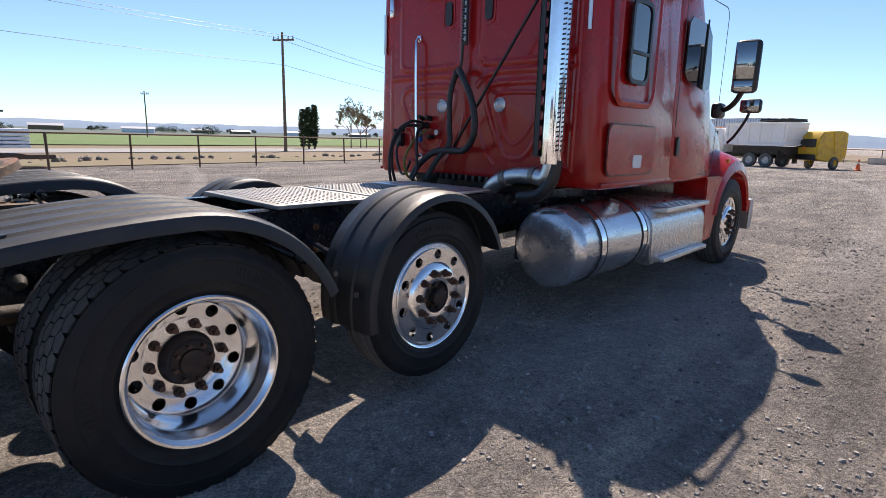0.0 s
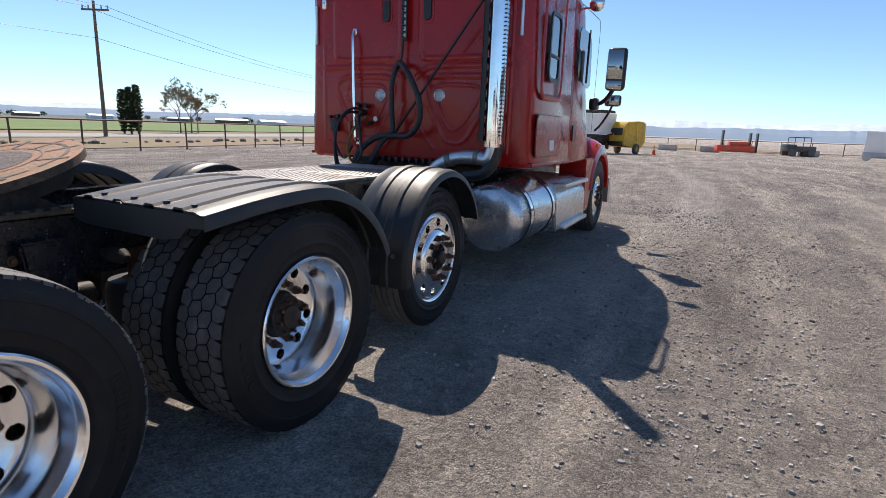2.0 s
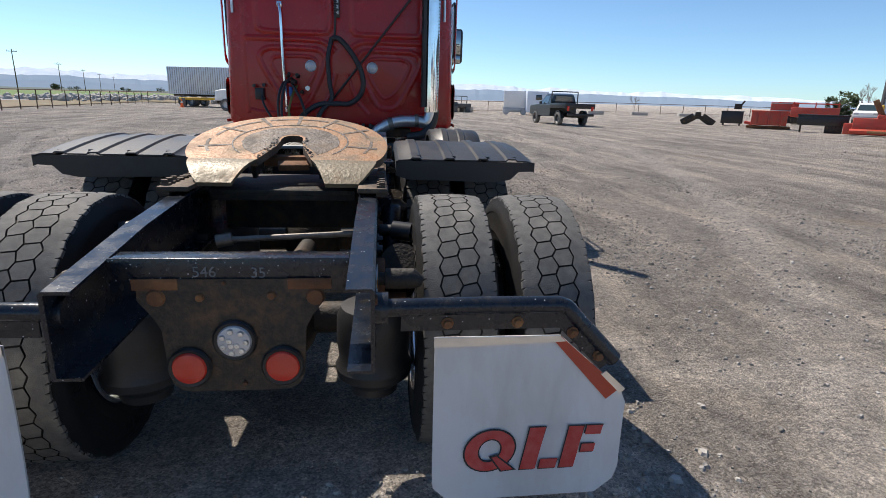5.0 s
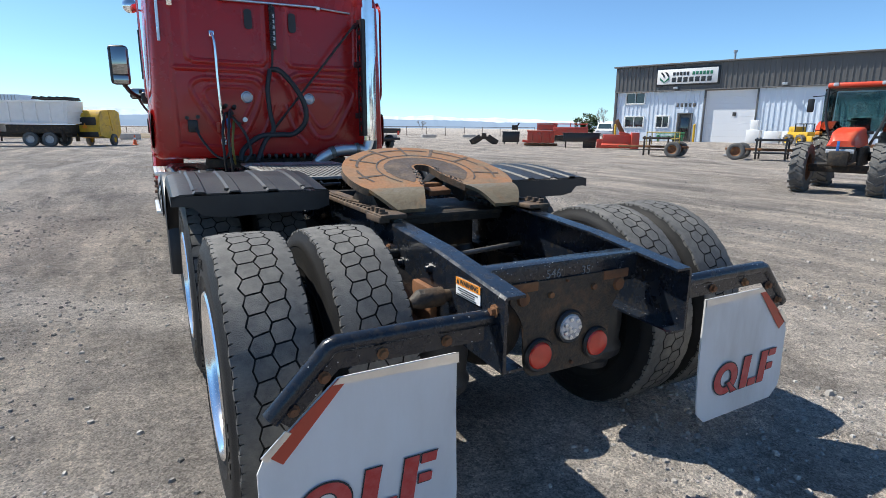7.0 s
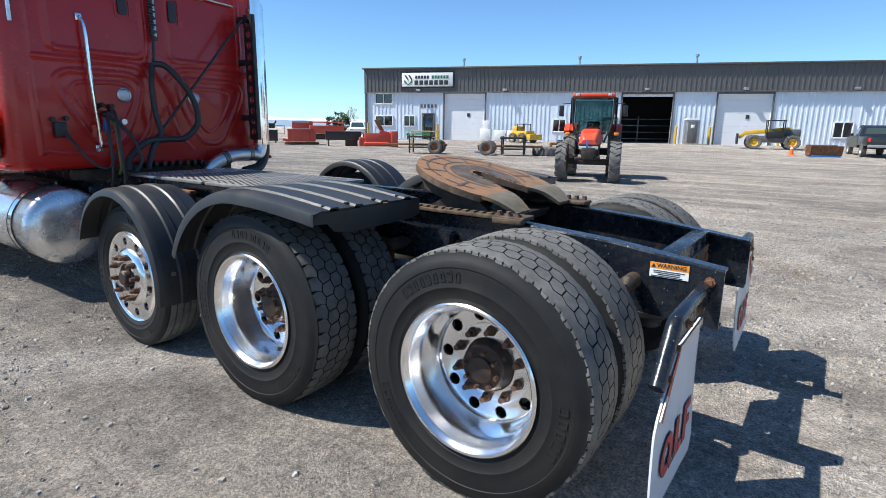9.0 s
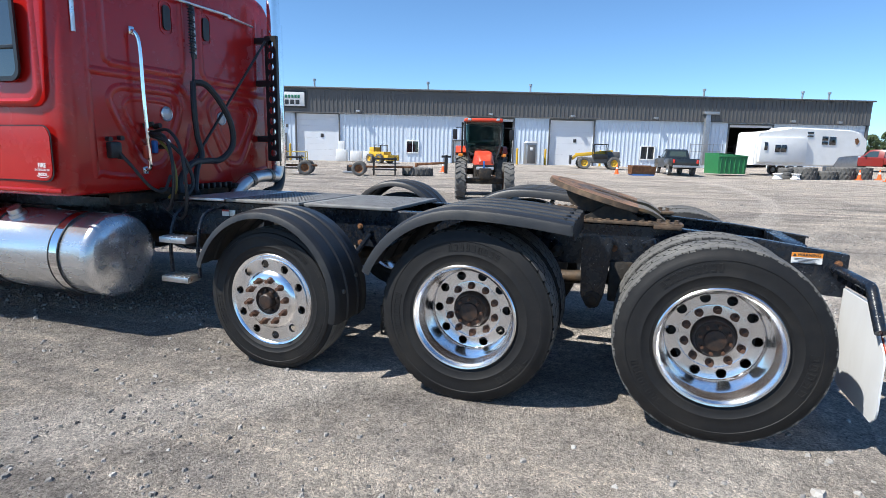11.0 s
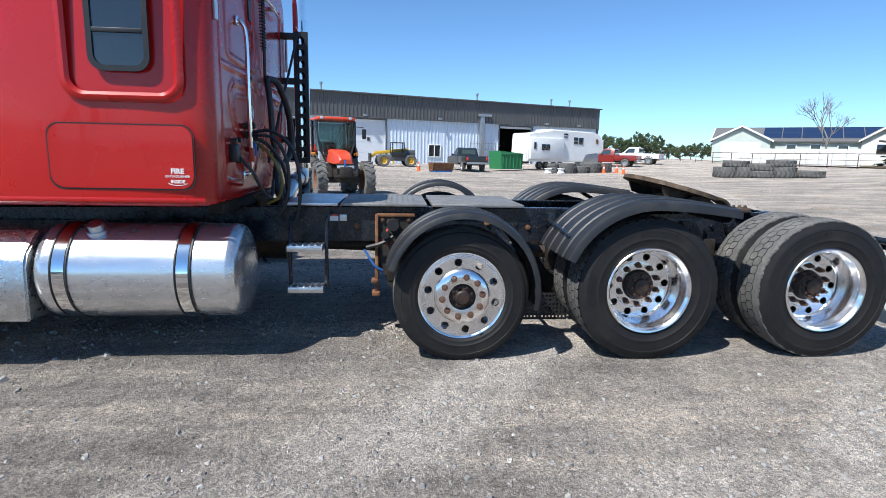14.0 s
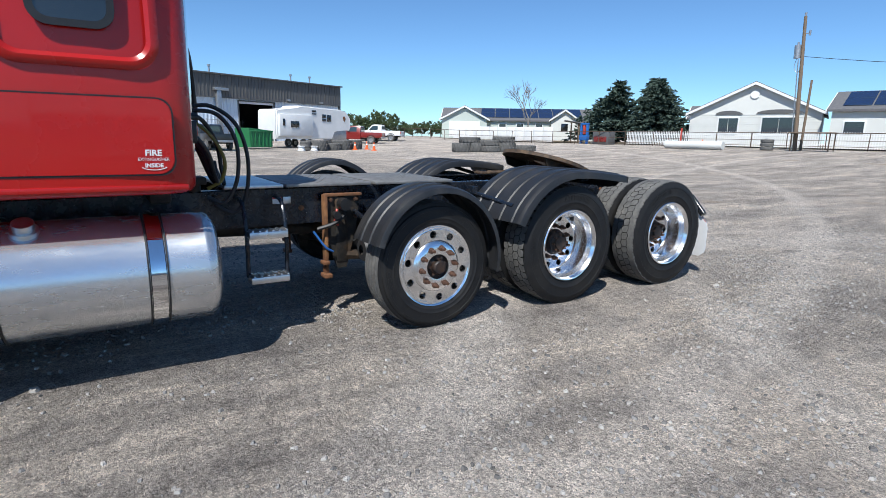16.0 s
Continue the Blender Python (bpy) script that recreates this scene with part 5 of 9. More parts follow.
for s in (-1, 1):
    P = side_place(s, 1.2335)
    bm = B()
    prism(bm, rrect(0.29, 0.54, 0.06, 6, 4.588, 2.125), 0.006, P)
    win = link("sleeper_window", bm, "glassdark", truck, "tinted sleeper window in a black rubber frame")
    bm = B()
    ring_frame(bm, rrect(0.342, 0.60, 0.085, 6, 4.588, 2.125), rrect(0.28, 0.535, 0.06, 6, 4.588, 2.125), 0.016, P)
    link("window_frame", bm, "black", win)
    bm = B()
    box(bm, (s * 1.245, 4.588, 2.05), (0.012, 0.28, 0.026), 0.004)
    link("window_bar", bm, "black", win)
    bm = B()
    o = rrect(0.692, 1.13, 0.13, 8, 4.585, 2.22)
    i = rrect(0.580, 1.018, 0.09, 8, 4.585, 2.22)
    e = rrect(0.655, 1.093, 0.115, 8, 4.585, 2.22)
    c_ = rrect(0.618, 1.056, 0.10, 8, 4.585, 2.22)
    loft(bm, [[(s * x, u, v) for u, v in q] for q, x in ((o, 1.2325), (e, 1.2455), (c_, 1.2470), (i, 1.2330))])
    link("pressed_panel", bm, "red", body)
    # black ring drawn for the dark gap round the locker door
    bm = B()
    ring_frame(bm, rrect(0.832, 0.388, 0.075, 6, 4.617, 1.338), rrect(0.816, 0.372, 0.07, 6, 4.617, 1.338), 0.004, side_place(s, 1.2325))
    link("locker_seal", bm, "black", body)
    bm = B()
    prism(bm, rrect(0.813, 0.369, 0.069, 6, 4.617, 1.338), 0.008, side_place(s, 1.2325))
    bmesh.ops.bevel(bm, geom=[e for e in bm.edges if abs(e.verts[0].co.x - e.verts[1].co.x) < 1e-5], offset=0.004, segments=2, affect="EDGES")
    lock = link("locker_door", bm, "red", body, "red luggage locker door")
    bm = B()
    box(bm, (s * 1.232, 4.80, 1.082), (0.014, 1.30, 0.03), 0.006)
    link("body_crease", bm, "red", body)
    # cab door
    bm = B()
    ring_frame(bm, rrect(1.06, 1.60, 0.10, 5, 5.98, 1.90), rrect(1.045, 1.585, 0.095, 5, 5.98, 1.90), 0.003, side_place(s, 1.2225))
    link("door_seam", bm, "black", body)
    bm = B()
    prism(bm, [(5.50, 2.0), (5.58, 1.94), (6.02, 1.88), (6.13, 1.92), (6.12, 2.10), (6.06, 2.38), (5.96, 2.46), (5.56, 2.47), (5.50, 2.41)], 0.01, side_place(s, 1.2305))
    dw = link("door_window", bm, "glassdark", truck, "door window in a black frame")
    bm = B()
    bar(bm, (s * 1.245, 5.92, 1.93), (s * 1.245, 5.92, 2.50), 0.008, 8)
    link("window_bar", bm, "black", dw)
    bm = B()
    prism(bm, rrect(0.06, 0.17, 0.028, 4, 5.50, 1.37), 0.016, side_place(s, 1.2345))
    link("door_handle", bm, "black", body, "black door handle")
    # mirror on its arms
    bm = B()
    box(bm, (s * 1.49, 6.33, 2.12), (0.22, 0.14, 0.48), 0.045, (0, 0, s * 14), 3)
    mir = link("door_mirror", bm, "black", truck, "black door mirror on a bent arm")
    bm = B()
    box(bm, (s * 1.485, 6.262, 2.17), (0.175, 0.012, 0.33), 0.004, (0, 0, s * 14))
    box(bm, (s * 1.485, 6.262, 1.94), (0.175, 0.012, 0.10), 0.004, (0, 0, s * 14))
    link("mirror_glass", bm, "mirror", mir)
    bm = B()
    tube(bm, [(s * 1.18, 6.50, 1.74), (s * 1.30, 6.46, 1.74), (s * 1.40, 6.40, 1.80), (s * 1.48, 6.35, 1.92)], 0.026, 10)
    link("mirror_arm", bm, "black", mir)
    bm = B()
    box(bm, (s * 1.235, 6.48, 1.73), (0.10, 0.18, 0.15), 0.035, None, 3)
    link("mirror_base", bm, "black", mir)
    # hood mirror
    bm = B()
    tube(bm, [(s * 1.08, 7.40, 1.42), (s * 1.16, 7.36, 1.50), (s * 1.27, 7.29, 1.66), (s * 1.31, 7.26, 1.75)], 0.016, 8)
    hm = link("hood_mirror_arm", bm, "black", truck)
    bm = B()
    box(bm, (s * 1.315, 7.27, 1.82), (0.215, 0.09, 0.15), 0.038, (0, 0, s * 10), 3)
    link("hood_mirror", bm, "black", hm)
    bm = B()
    box(bm, (s * 1.312, 7.222, 1.82), (0.185, 0.012, 0.122), 0.005, (0, 0, s * 10))
    link("mirror_glass", bm, "mirror", hm)
    # convex spot mirror over the door
    bm = B()
    bar(bm, (s * 1.10, 5.9, 2.72), (s * 1.27, 5.86, 2.72), 0.012, 8)
    bmesh.ops.create_uvsphere(bm, u_segments=18, v_segments=10, radius=0.085, matrix=Matrix.Translation((s * 1.30, 5.87, 2.76)) @ Matrix.Diagonal((1.0, 0.7, 1, 1)))
    link("work_light", bm, "chrome", truck, "round chrome work light")
    # fuel tank
    bm = B()
    y0, y1, R = 3.975, 5.255, 0.312
    prof = [(0.01, y0), (0.12, y0 + 0.005), (0.20, y0 + 0.014), (0.255, y0 + 0.027), (0.283, y0 + 0.040), (0.300, y0 + 0.054), (0.309, y0 + 0.070), (R, y0 + 0.086), (R + 0.003, y0 + 0.095), (R, y0 + 0.104),
            (R, y1 - 0.104), (R + 0.003, y1 - 0.095), (R, y1 - 0.086), (0.305, y1 - 0.065), (0.283, y1 - 0.040), (0.22, y1 - 0.015), (0.12, y1 - 0.005), (0.01, y1)]
    rr = lathe(bm, prof, 56, (s * 0.905, 0, 0.59), "Y")
    cap(bm, rr[0])
    cap(bm, rr[-1])
    tank = link("fuel_tank", bm, "alu_tank", truck, "large round polished aluminium fuel tank", angle=40)
    for y in (4.326, 5.058):
        bm = B()
        lathe(bm, [(R + 0.002, y - 0.042), (R + 0.010, y - 0.042), (R + 0.010, y - 0.050), (R + 0.002, y - 0.050)], 56, (s * 0.905, 0, 0.59), "Y")
        lathe(bm, [(R + 0.002, y + 0.042), (R + 0.010, y + 0.042), (R + 0.010, y + 0.050), (R + 0.002, y + 0.050)], 56, (s * 0.905, 0, 0.59), "Y")
        link("strap_liner", bm, "hose", tank)
        bm = B()
        lathe(bm, [(R + 0.002, y - 0.04), (R + 0.008, y - 0.036), (R + 0.008, y + 0.036), (R + 0.002, y + 0.04)], 56, (s * 0.905, 0, 0.59), "Y")
        link("tank_strap", bm, "chrome", tank, "polished steel tank strap")
    bm = B()
    a = radians(62)
    p = Vector((s * (0.905 + R * math.cos(a)), 4.885 if s < 0 else 4.72, 0.59 + R * math.sin(a)))
    n_ = Vector((s * math.cos(a), 0, math.sin(a)))
    bar(bm, p - n_ * 0.01, p + n_ * 0.02, 0.062, 20)
    bar(bm, p + n_ * 0.02, p + n_ * 0.06, 0.048, 12)
    link("tank_cap", bm, "alu_dull", tank, "round fuel cap")
    bm = B()
    box(bm, p + Vector((s * 0.075, -0.02, -0.075)), (0.004, 0.07, 0.03), 0.0, (0, s * -38, 0))
    link("tank_label", bm, "letter", tank)
    for y in (4.326, 5.058):
        bm = B()
        box(bm, (s * 0.50, y, 0.62), (0.20, 0.07, 0.50), 0.01)
        link("tank_bracket", bm, "frame", truck)
    # battery box with steps
    bm = B()
    prism(bm, [(0.45, 0.31), (1.19, 0.31), (1.20, 0.33), (1.19, 0.66), (1.16, 0.74), (1.02, 0.86), (0.45, 0.86)], 1.34, lambda u, v, w: (s * u, 5.26 + w, v))
    bmesh.ops.bevel(bm, geom=bm.edges[:], offset=0.012, segments=2, affect="EDGES")
    bb = link("battery_box", bm, "diamond", truck, "diamond-plate aluminium battery box with two steps")
    for z, x in ((0.80, 1.17), (0.335, 1.19)):
        bm = B()
        box(bm, (s * (x - 0.06), 6.02, z), (0.24, 1.12, 0.045), 0.008)
        st = link("cab_step", bm, "alu_dull", bb, "ribbed aluminium step")
        for k in range(5):
            bm = B()
            box(bm, (s * (x - 0.15 + 0.045 * k), 6.02, z + 0.024), (0.014, 1.08, 0.008), 0.002)
            link("step_rib", bm, "alu_dull", st)
# extinguisher notice on the driver side locker
words("notice", "FIRE", (-1.2425, 4.305, 1.258), (90, 0, -90), 0.042, "lbl_white", lock.parent, bold=0.0012)
words("notice", "EXTINGUISHER", (-1.2425, 4.305, 1.227), (90, 0, -90), 0.021, "lbl_white", lock.parent)
words("notice", "INSIDE", (-1.2425, 4.305, 1.196), (90, 0, -90), 0.028, "lbl_white", lock.parent, bold=0.0008)
bm = B()
tube(bm, [(-1.2422, 4.305 + 0.06 * math.cos(radians(a)), 1.196 - 0.022 * math.sin(radians(a))) for a in range(20, 161, 14)], 0.0022, 4, 2)
link("notice_line", bm, "lbl_white", body)
bm = B()
prism(bm, rrect(0.15, 0.10, 0.015, 3, 4.70, 1.25), 0.006, side_place(1, 1.2405))
link("locker_plaque", bm, "lbl_white", body, "white plaque")

# rear wall: pressed beads, ports, vents, rails
BACK = 4.10


def bead(pts, r=0.016, depth=0.009):
    """A broad soft ridge pressed into the rear wall."""
    bm = B()
    P = smooth_path([(x, 0, z) for x, z in pts], 5)
    prof = ((-2.6, -0.2), (-1.7, 0.15), (-0.9, 0.75), (0.0, 1.0), (0.9, 0.75), (1.7, 0.15), (2.6, -0.2))
    secs = []
    for k, p in enumerate(P):
        t = (P[min(k + 1, len(P) - 1)] - P[max(k - 1, 0)]).normalized()
        nrm = Vector((-t.z, 0, t.x))
        secs.append([(p.x + nrm.x * r * u, BACK - depth * v, p.z + nrm.z * r * u) for u, v in prof])
    loft(bm, secs, close=False)
    bm.normal_update()
    link("pressed_bead", bm, "red", body)


for s in (-1, 1):
    bead([(s * 0.86, 2.66), (s * 0.86, 2.08), (s * 0.82, 2.02), (s * 0.76, 2.0), (s * 0.2, 2.0), (s * 0.14, 2.03), (s * 0.11, 2.10), (s * 0.11, 2.62)])
    bead([(s * 1.02, 1.93), (s * 0.80, 1.93), (s * 0.30, 1.93), (s * 0.16, 1.90), (s * 0.06, 1.82)])
    bead([(s * 0.74, 1.84), (s * 0.30, 1.84), (s * 0.20, 1.80), (s * 0.17, 1.72), (s * 0.24, 1.52), (s * 0.36, 1.30), (s * 0.45, 1.25), (s * 0.58, 1.27), (s * 0.70, 1.44), (s * 0.84, 1.70), (s * 0.82, 1.80), (s * 0.74, 1.84)])
    bead([(s * 0.62, 1.76), (s * 0.34, 1.76), (s * 0.26, 1.70), (s * 0.30, 1.56), (s * 0.42, 1.38), (s * 0.50, 1.37), (s * 0.60, 1.46), (s * 0.72, 1.66), (s * 0.70, 1.74), (s * 0.62, 1.76)], 0.011, 0.006)
    bead([(s * 1.0, 2.6), (s * 1.0, 1.3), (s * 0.95, 1.2), (s * 0.6, 1.16)], 0.013)
    bead([(s * 0.06, 1.60), (s * 0.14, 1.36), (s * 0.28, 1.18)], 0.013)
    bm = B()
    lathe(bm, [(0.058, BACK + 0.004), (0.060, BACK - 0.010), (0.052, BACK - 0.016), (0.046, BACK - 0.012)], 28, (s * 0.323, 0, 1.668), "Y")
    port = link("port_ring", bm, "alu_dull", body, "round port with an alloy ring")
    bm = B()
    rr = lathe(bm, [(0.048, BACK - 0.008), (0.03, BACK - 0.014), (0.001, BACK - 0.016)], 28, (s * 0.323, 0, 1.668), "Y")
    link("port_lens", bm, "lampclear", port)
for x in (-0.265, 0.175):
    bm = B()
    prism(bm, rrect(0.075, 0.19, 0.03, 5, x, 2.43), 0.014, lambda u, v, w: (u, BACK - w, v))
    link("wall_vent", bm, "black", body, "black vent in the rear wall")
    bm = B()
    ring_frame(bm, rrect(0.13, 0.26, 0.05, 5, x, 2.43), rrect(0.11, 0.24, 0.042, 5, x, 2.43), 0.006, lambda u, v, w: (u, BACK - w, v))
    link("pressed_bead", bm, "red", body)
bm = B()
tube(bm, [(-0.62, 4.09, 2.255), (-0.62, 4.06, 2.25), (-0.605, 4.035, 2.16), (-0.60, 4.035, 1.80), (-0.585, 4.035, 1.34), (-0.58, 4.04, 1.24), (-0.58, 4.09, 1.22)], 0.015, 10)
box(bm, (-0.62, 4.09, 2.262), (0.05, 0.02, 0.06), 0.006)
box(bm, (-0.58, 4.09, 1.215), (0.05, 0.02, 0.06), 0.006)
link("grab_bar", bm, "chrome", truck, "polished grab bar on the rear wall")
bm = B()
bar(bm, (-0.52, 4.06, 2.585), (0.45, 4.06, 2.605), 0.012, 10)
for x in (-0.52, 0.45):
    box(bm, (x, 4.075, 2.595), (0.04, 0.05, 0.035), 0.006)
link("hose_rail", bm, "alu_dull", truck, "pale rail that carries the hose springs")
for s in (-1, 1):
    bm = B()
    bar(bm, (s * 1.09, 4.085, 2.16), (s * 1.085, 4.085, 2.52), 0.014, 8)
    link("wall_strip", bm, "alu_dull", truck)
bm = B()
box(bm, (-0.975, 4.085, 2.56), (0.05, 0.05, 0.16), 0.008)
box(bm, (-0.975, 4.065, 2.53), (0.03, 0.03, 0.03), 0.005)
link("wall_latch", bm, "chrome", truck, "chrome latch")
bm = B()
bar(bm, (0.48, 4.07, 2.60), (0.80, 4.07, 2.58), 0.010, 8)
link("wall_strip", bm, "alu_dull", truck)

# exhaust stack with slotted shield and perforated bracket
SX, SY = 0.945, 3.93
bm = B()
rr = lathe(bm, [(0.062, 1.24), (0.062, 3.42), (0.055, 3.42), (0.055, 3.2)], 28, (SX, SY, 0), "Z")
stack = link("exhaust_pipe", bm, "chrome", truck, "tall chrome exhaust stack with a slotted heat shield")
bm = B()
secs = []
for k in range(15):
    a = radians(-150 + 205 * k / 14)
    secs.append([(SX + 0.085 * math.cos(a), SY + 0.085 * math.sin(a), z) for z in (1.23, 2.62)])
loft(bm, secs, close=False)
link("heat_shield", bm, "chrome", stack, angle=60)
bm = B()
for k in range(40):
    for col in (0, 1):
        z = 1.32 + k * 0.0325
        a = radians(-42 + 26 * col)
        b = radians(-24 + 22 * col)
        vs = []
        for aa, zz in ((a, z), (b, z + 0.006), (b, z + 0.018), (a, z + 0.012)):
            vs.append(bm.verts.new((SX + 0.0865 * math.cos(aa), SY + 0.0865 * math.sin(aa), zz)))
        bm.faces.new(vs)
link("shield_slots", bm, "black", stack)["kind"] = "stuff"
bm = B()
loops = []
ys, zs = (3.84, 3.97), (1.28, 2.50)
def ring_pts(lp, x):
    return [bm.verts.new((x, y, z)) for y, z in lp]
for x in (0.842, 0.850):
    lp = [ring_pts([(ys[0], zs[0]), (ys[1], zs[0]), (ys[1], zs[1]), (ys[0], zs[1])], x)]
    for k in range(11):
        zc = 1.36 + 0.106 * k
        lp.append(ring_pts([(3.905 + 0.036 * math.cos(2 * math.pi * j / 14), zc + 0.036 * math.sin(2 * math.pi * j / 14)) for j in range(14)], x))
    es = []
    for q in lp:
        es += [bm.edges.new((q[j], q[(j + 1) % len(q)])) for j in range(len(q))]
    bmesh.ops.triangle_fill(bm, edges=es, use_beauty=True, use_dissolve=False)
    loops.append(lp)
for p, q in zip(*loops):
    for j in range(len(p)):
        bm.faces.new((p[j], p[(j + 1) % len(p)], q[(j + 1) % len(p)], q[j]))
box(bm, (0.865, 3.845, 1.89), (0.04, 0.01, 1.22), 0.0)
link("stack_bracket", bm, "black", stack, "black perforated steel bracket", smooth=False)
for z in (1.5, 2.05, 2.46):
    bm = B()
    box(bm, (0.87, 4.03, z), (0.05, 0.14, 0.06), 0.008)
    link("stack_mount", bm, "black", stack)
bm = B()
tube(bm, [(SX, SY, 1.30), (SX, SY, 1.20), (0.90, 3.93, 1.12), (0.82, 3.94, 1.13), (0.60, 3.95, 1.12), (0.42, 3.96, 1.05), (0.34, 3.98, 0.96), (0.32, 4.0, 0.85)], 0.062, 16)
elbow = link("exhaust_elbow", bm, "alu_dull", truck, "dull metal exhaust elbow with clamps")
for p, q in (((0.82, 3.94, 1.133), (0.78, 3.94, 1.133)), ((0.55, 3.95, 1.105), (0.50, 3.952, 1.09))):
    bm = B()
    bar(bm, p, q, 0.069, 20)
    link("clamp", bm, "scuff", elbow)
bm = B()
tube(bm, [(0.99, 3.93, 1.26), (0.97, 3.92, 1.12), (0.88, 3.9, 1.0), (0.7, 3.9, 0.96)], 0.05, 12)
link("stack_guard", bm, "black", truck)

# hoses
bm = B()
bar(bm, (0.80, 3.93, 2.44), (-0.12, 4.02, 1.30), 0.012, 8)
link("hose_boom", bm, "black", truck, "black rod from the stack to the hoses")
def hose(name, pts, r, label="", m="hose"):
    bm = B()
    tube(bm, pts, r, 9, 6)
    return link(name, bm, m, truck, label)
bm = B()
tube(bm, [(-0.045 + 0.022 * math.cos(k * 1.4), 4.05 + 0.022 * math.sin(k * 1.4), 2.58 - 0.0052 * k) for k in range(78)], 0.006, 5, 2)
link("hose_spring", bm, "frame", truck, "coiled hose hanger")
hose("hose_hanger", [(-0.04, 4.04, 2.58), (-0.045, 4.04, 2.3), (-0.06, 4.04, 2.0), (-0.09, 4.03, 1.9)], 0.012)
bm = B()
box(bm, (-0.035, 4.045, 2.36), (0.06, 0.02, 0.42), 0.008)
sl = link("hose_sleeve", bm, "black", truck, "black hose sleeve with pale printing")
for k in range(6):
    bm = B()
    box(bm, (-0.03, 4.033, 2.20 + 0.055 * k), (0.028, 0.003, 0.034), 0.0)
    link("print_bar", bm, "cover", sl)
hose("air_hose", [(-0.08, 4.02, 1.95), (0.0, 3.96, 1.93), (0.13, 3.92, 1.78), (0.22, 3.90, 1.60), (0.22, 3.90, 1.42), (0.10, 3.93, 1.30), (-0.05, 3.95, 1.29), (-0.25, 3.93, 1.27), (-0.42, 3.9, 1.14), (-0.46, 3.86, 1.03)], 0.027, "thick black corrugated hose")
hose("air_hose", [(-0.09, 4.02, 1.95), (-0.13, 3.99, 1.75), (-0.12, 3.98, 1.5), (-0.10, 3.96, 1.34), (-0.20, 3.93, 1.22), (-0.28, 3.88, 1.06), (-0.30, 3.84, 1.02)], 0.024, "thick black hose")
hose("air_hose", [(-0.52, 4.05, 1.48), (-0.48, 3.95, 1.44), (-0.40, 3.86, 1.3), (-0.36, 3.83, 1.12), (-0.42, 3.83, 1.02)], 0.014, "thin black air hose")
hose("air_hose", [(-0.50, 4.05, 1.52), (-0.52, 3.90, 1.53), (-0.56, 3.76, 1.42), (-0.58, 3.70, 1.2), (-0.56, 3.72, 0.95), (-0.55, 3.80, 0.84), (-0.54, 3.92, 0.90)], 0.013, "thin black air hose in a loop")
hose("air_hose", [(-0.54, 4.05, 1.50), (-0.58, 3.88, 1.48), (-0.62, 3.78, 1.32), (-0.62, 3.78, 1.08), (-0.60, 3.86, 0.92), (-0.56, 3.96, 0.95)], 0.013)
hose("air_hose", [(-0.47, 4.05, 1.46), (-0.5, 3.92, 1.36), (-0.53, 3.84, 1.2), (-0.52, 3.86, 1.06), (-0.5, 3.95, 1.0)], 0.012, m="yellow_hose")
hose("air_hose", [(-0.84, 4.06, 1.36), (-0.80, 3.98, 1.25), (-0.70, 3.93, 1.10), (-0.60, 3.9, 1.06), (-0.52, 3.9, 1.18)], 0.012)
bm = B()
box(bm, (-0.86, 4.075, 1.37), (0.09, 0.06, 0.12), 0.01)
for dx, dz in ((-0.05, 0.08), (0.05, 0.09), (0.04, -0.05)):
    bar(bm, (-0.86 + dx, 4.08, 1.37 + dz), (-0.86 + dx, 4.04, 1.37 + dz), 0.018, 10)
link("valve_block", bm, "black", truck, "black air valve block on the rear wall")
for a, b, r in (((-0.50, 4.09, 1.50), (-0.50, 4.0, 1.50), 0.03), ((-0.42, 4.09, 1.40), (-0.42, 4.02, 1.40), 0.02), ((-0.56, 4.09, 1.56), (-0.54, 4.02, 1.58), 0.022), ((-0.46, 4.09, 1.56), (-0.46, 4.03, 1.57), 0.024)):
    bm = B()
    bar(bm, a, b, r, 12, r * 0.8)
    link("glad_hand", bm, "grime", truck, "greasy air coupling")
bm = B()
box(bm, (-0.53, 4.03, 1.40), (0.035, 0.04, 0.10), 0.008)
link("blue_coupling", bm, "bluemetal", truck, "blue air coupling")
bm = B()
box(bm, (-0.63, 4.02, 1.36), (0.03, 0.035, 0.10), 0.008)
link("red_coupling", bm, "reflex", truck, "red air coupling")
bm = B()
bar(bm, (-0.36, 4.09, 1.44), (-0.36, 4.06, 1.44), 0.025, 12)
link("socket", bm, "alu_dull", truck)
# under the cab: mounts, transmission and shade
bm = B()
box(bm, (0, 4.25, 0.99), (1.5, 0.12, 0.10), 0.02)
box(bm, (0, 5.6, 0.86), (0.62, 1.6, 0.34), 0.05)
bar(bm, (0, 3.9, 0.66), (0, 4.9, 0.70), 0.17, 18)
for s in (-1, 1):
    bar(bm, (s * 0.36, 4.02, 1.05), (s * 0.36, 4.02, 0.80), 0.05, 12)
    box(bm, (s * 0.40, 4.0, 1.05), (0.20, 0.10, 0.05), 0.01)
link("cab_mount", bm, "grime", truck)
for k in range(9):
    bm = B()
    box(bm, (-0.30 + 0.075 * k, 4.02, 1.065), (0.03, 0.06, 0.05), 0.006)
    link("cable_clip", bm, "black", truck)

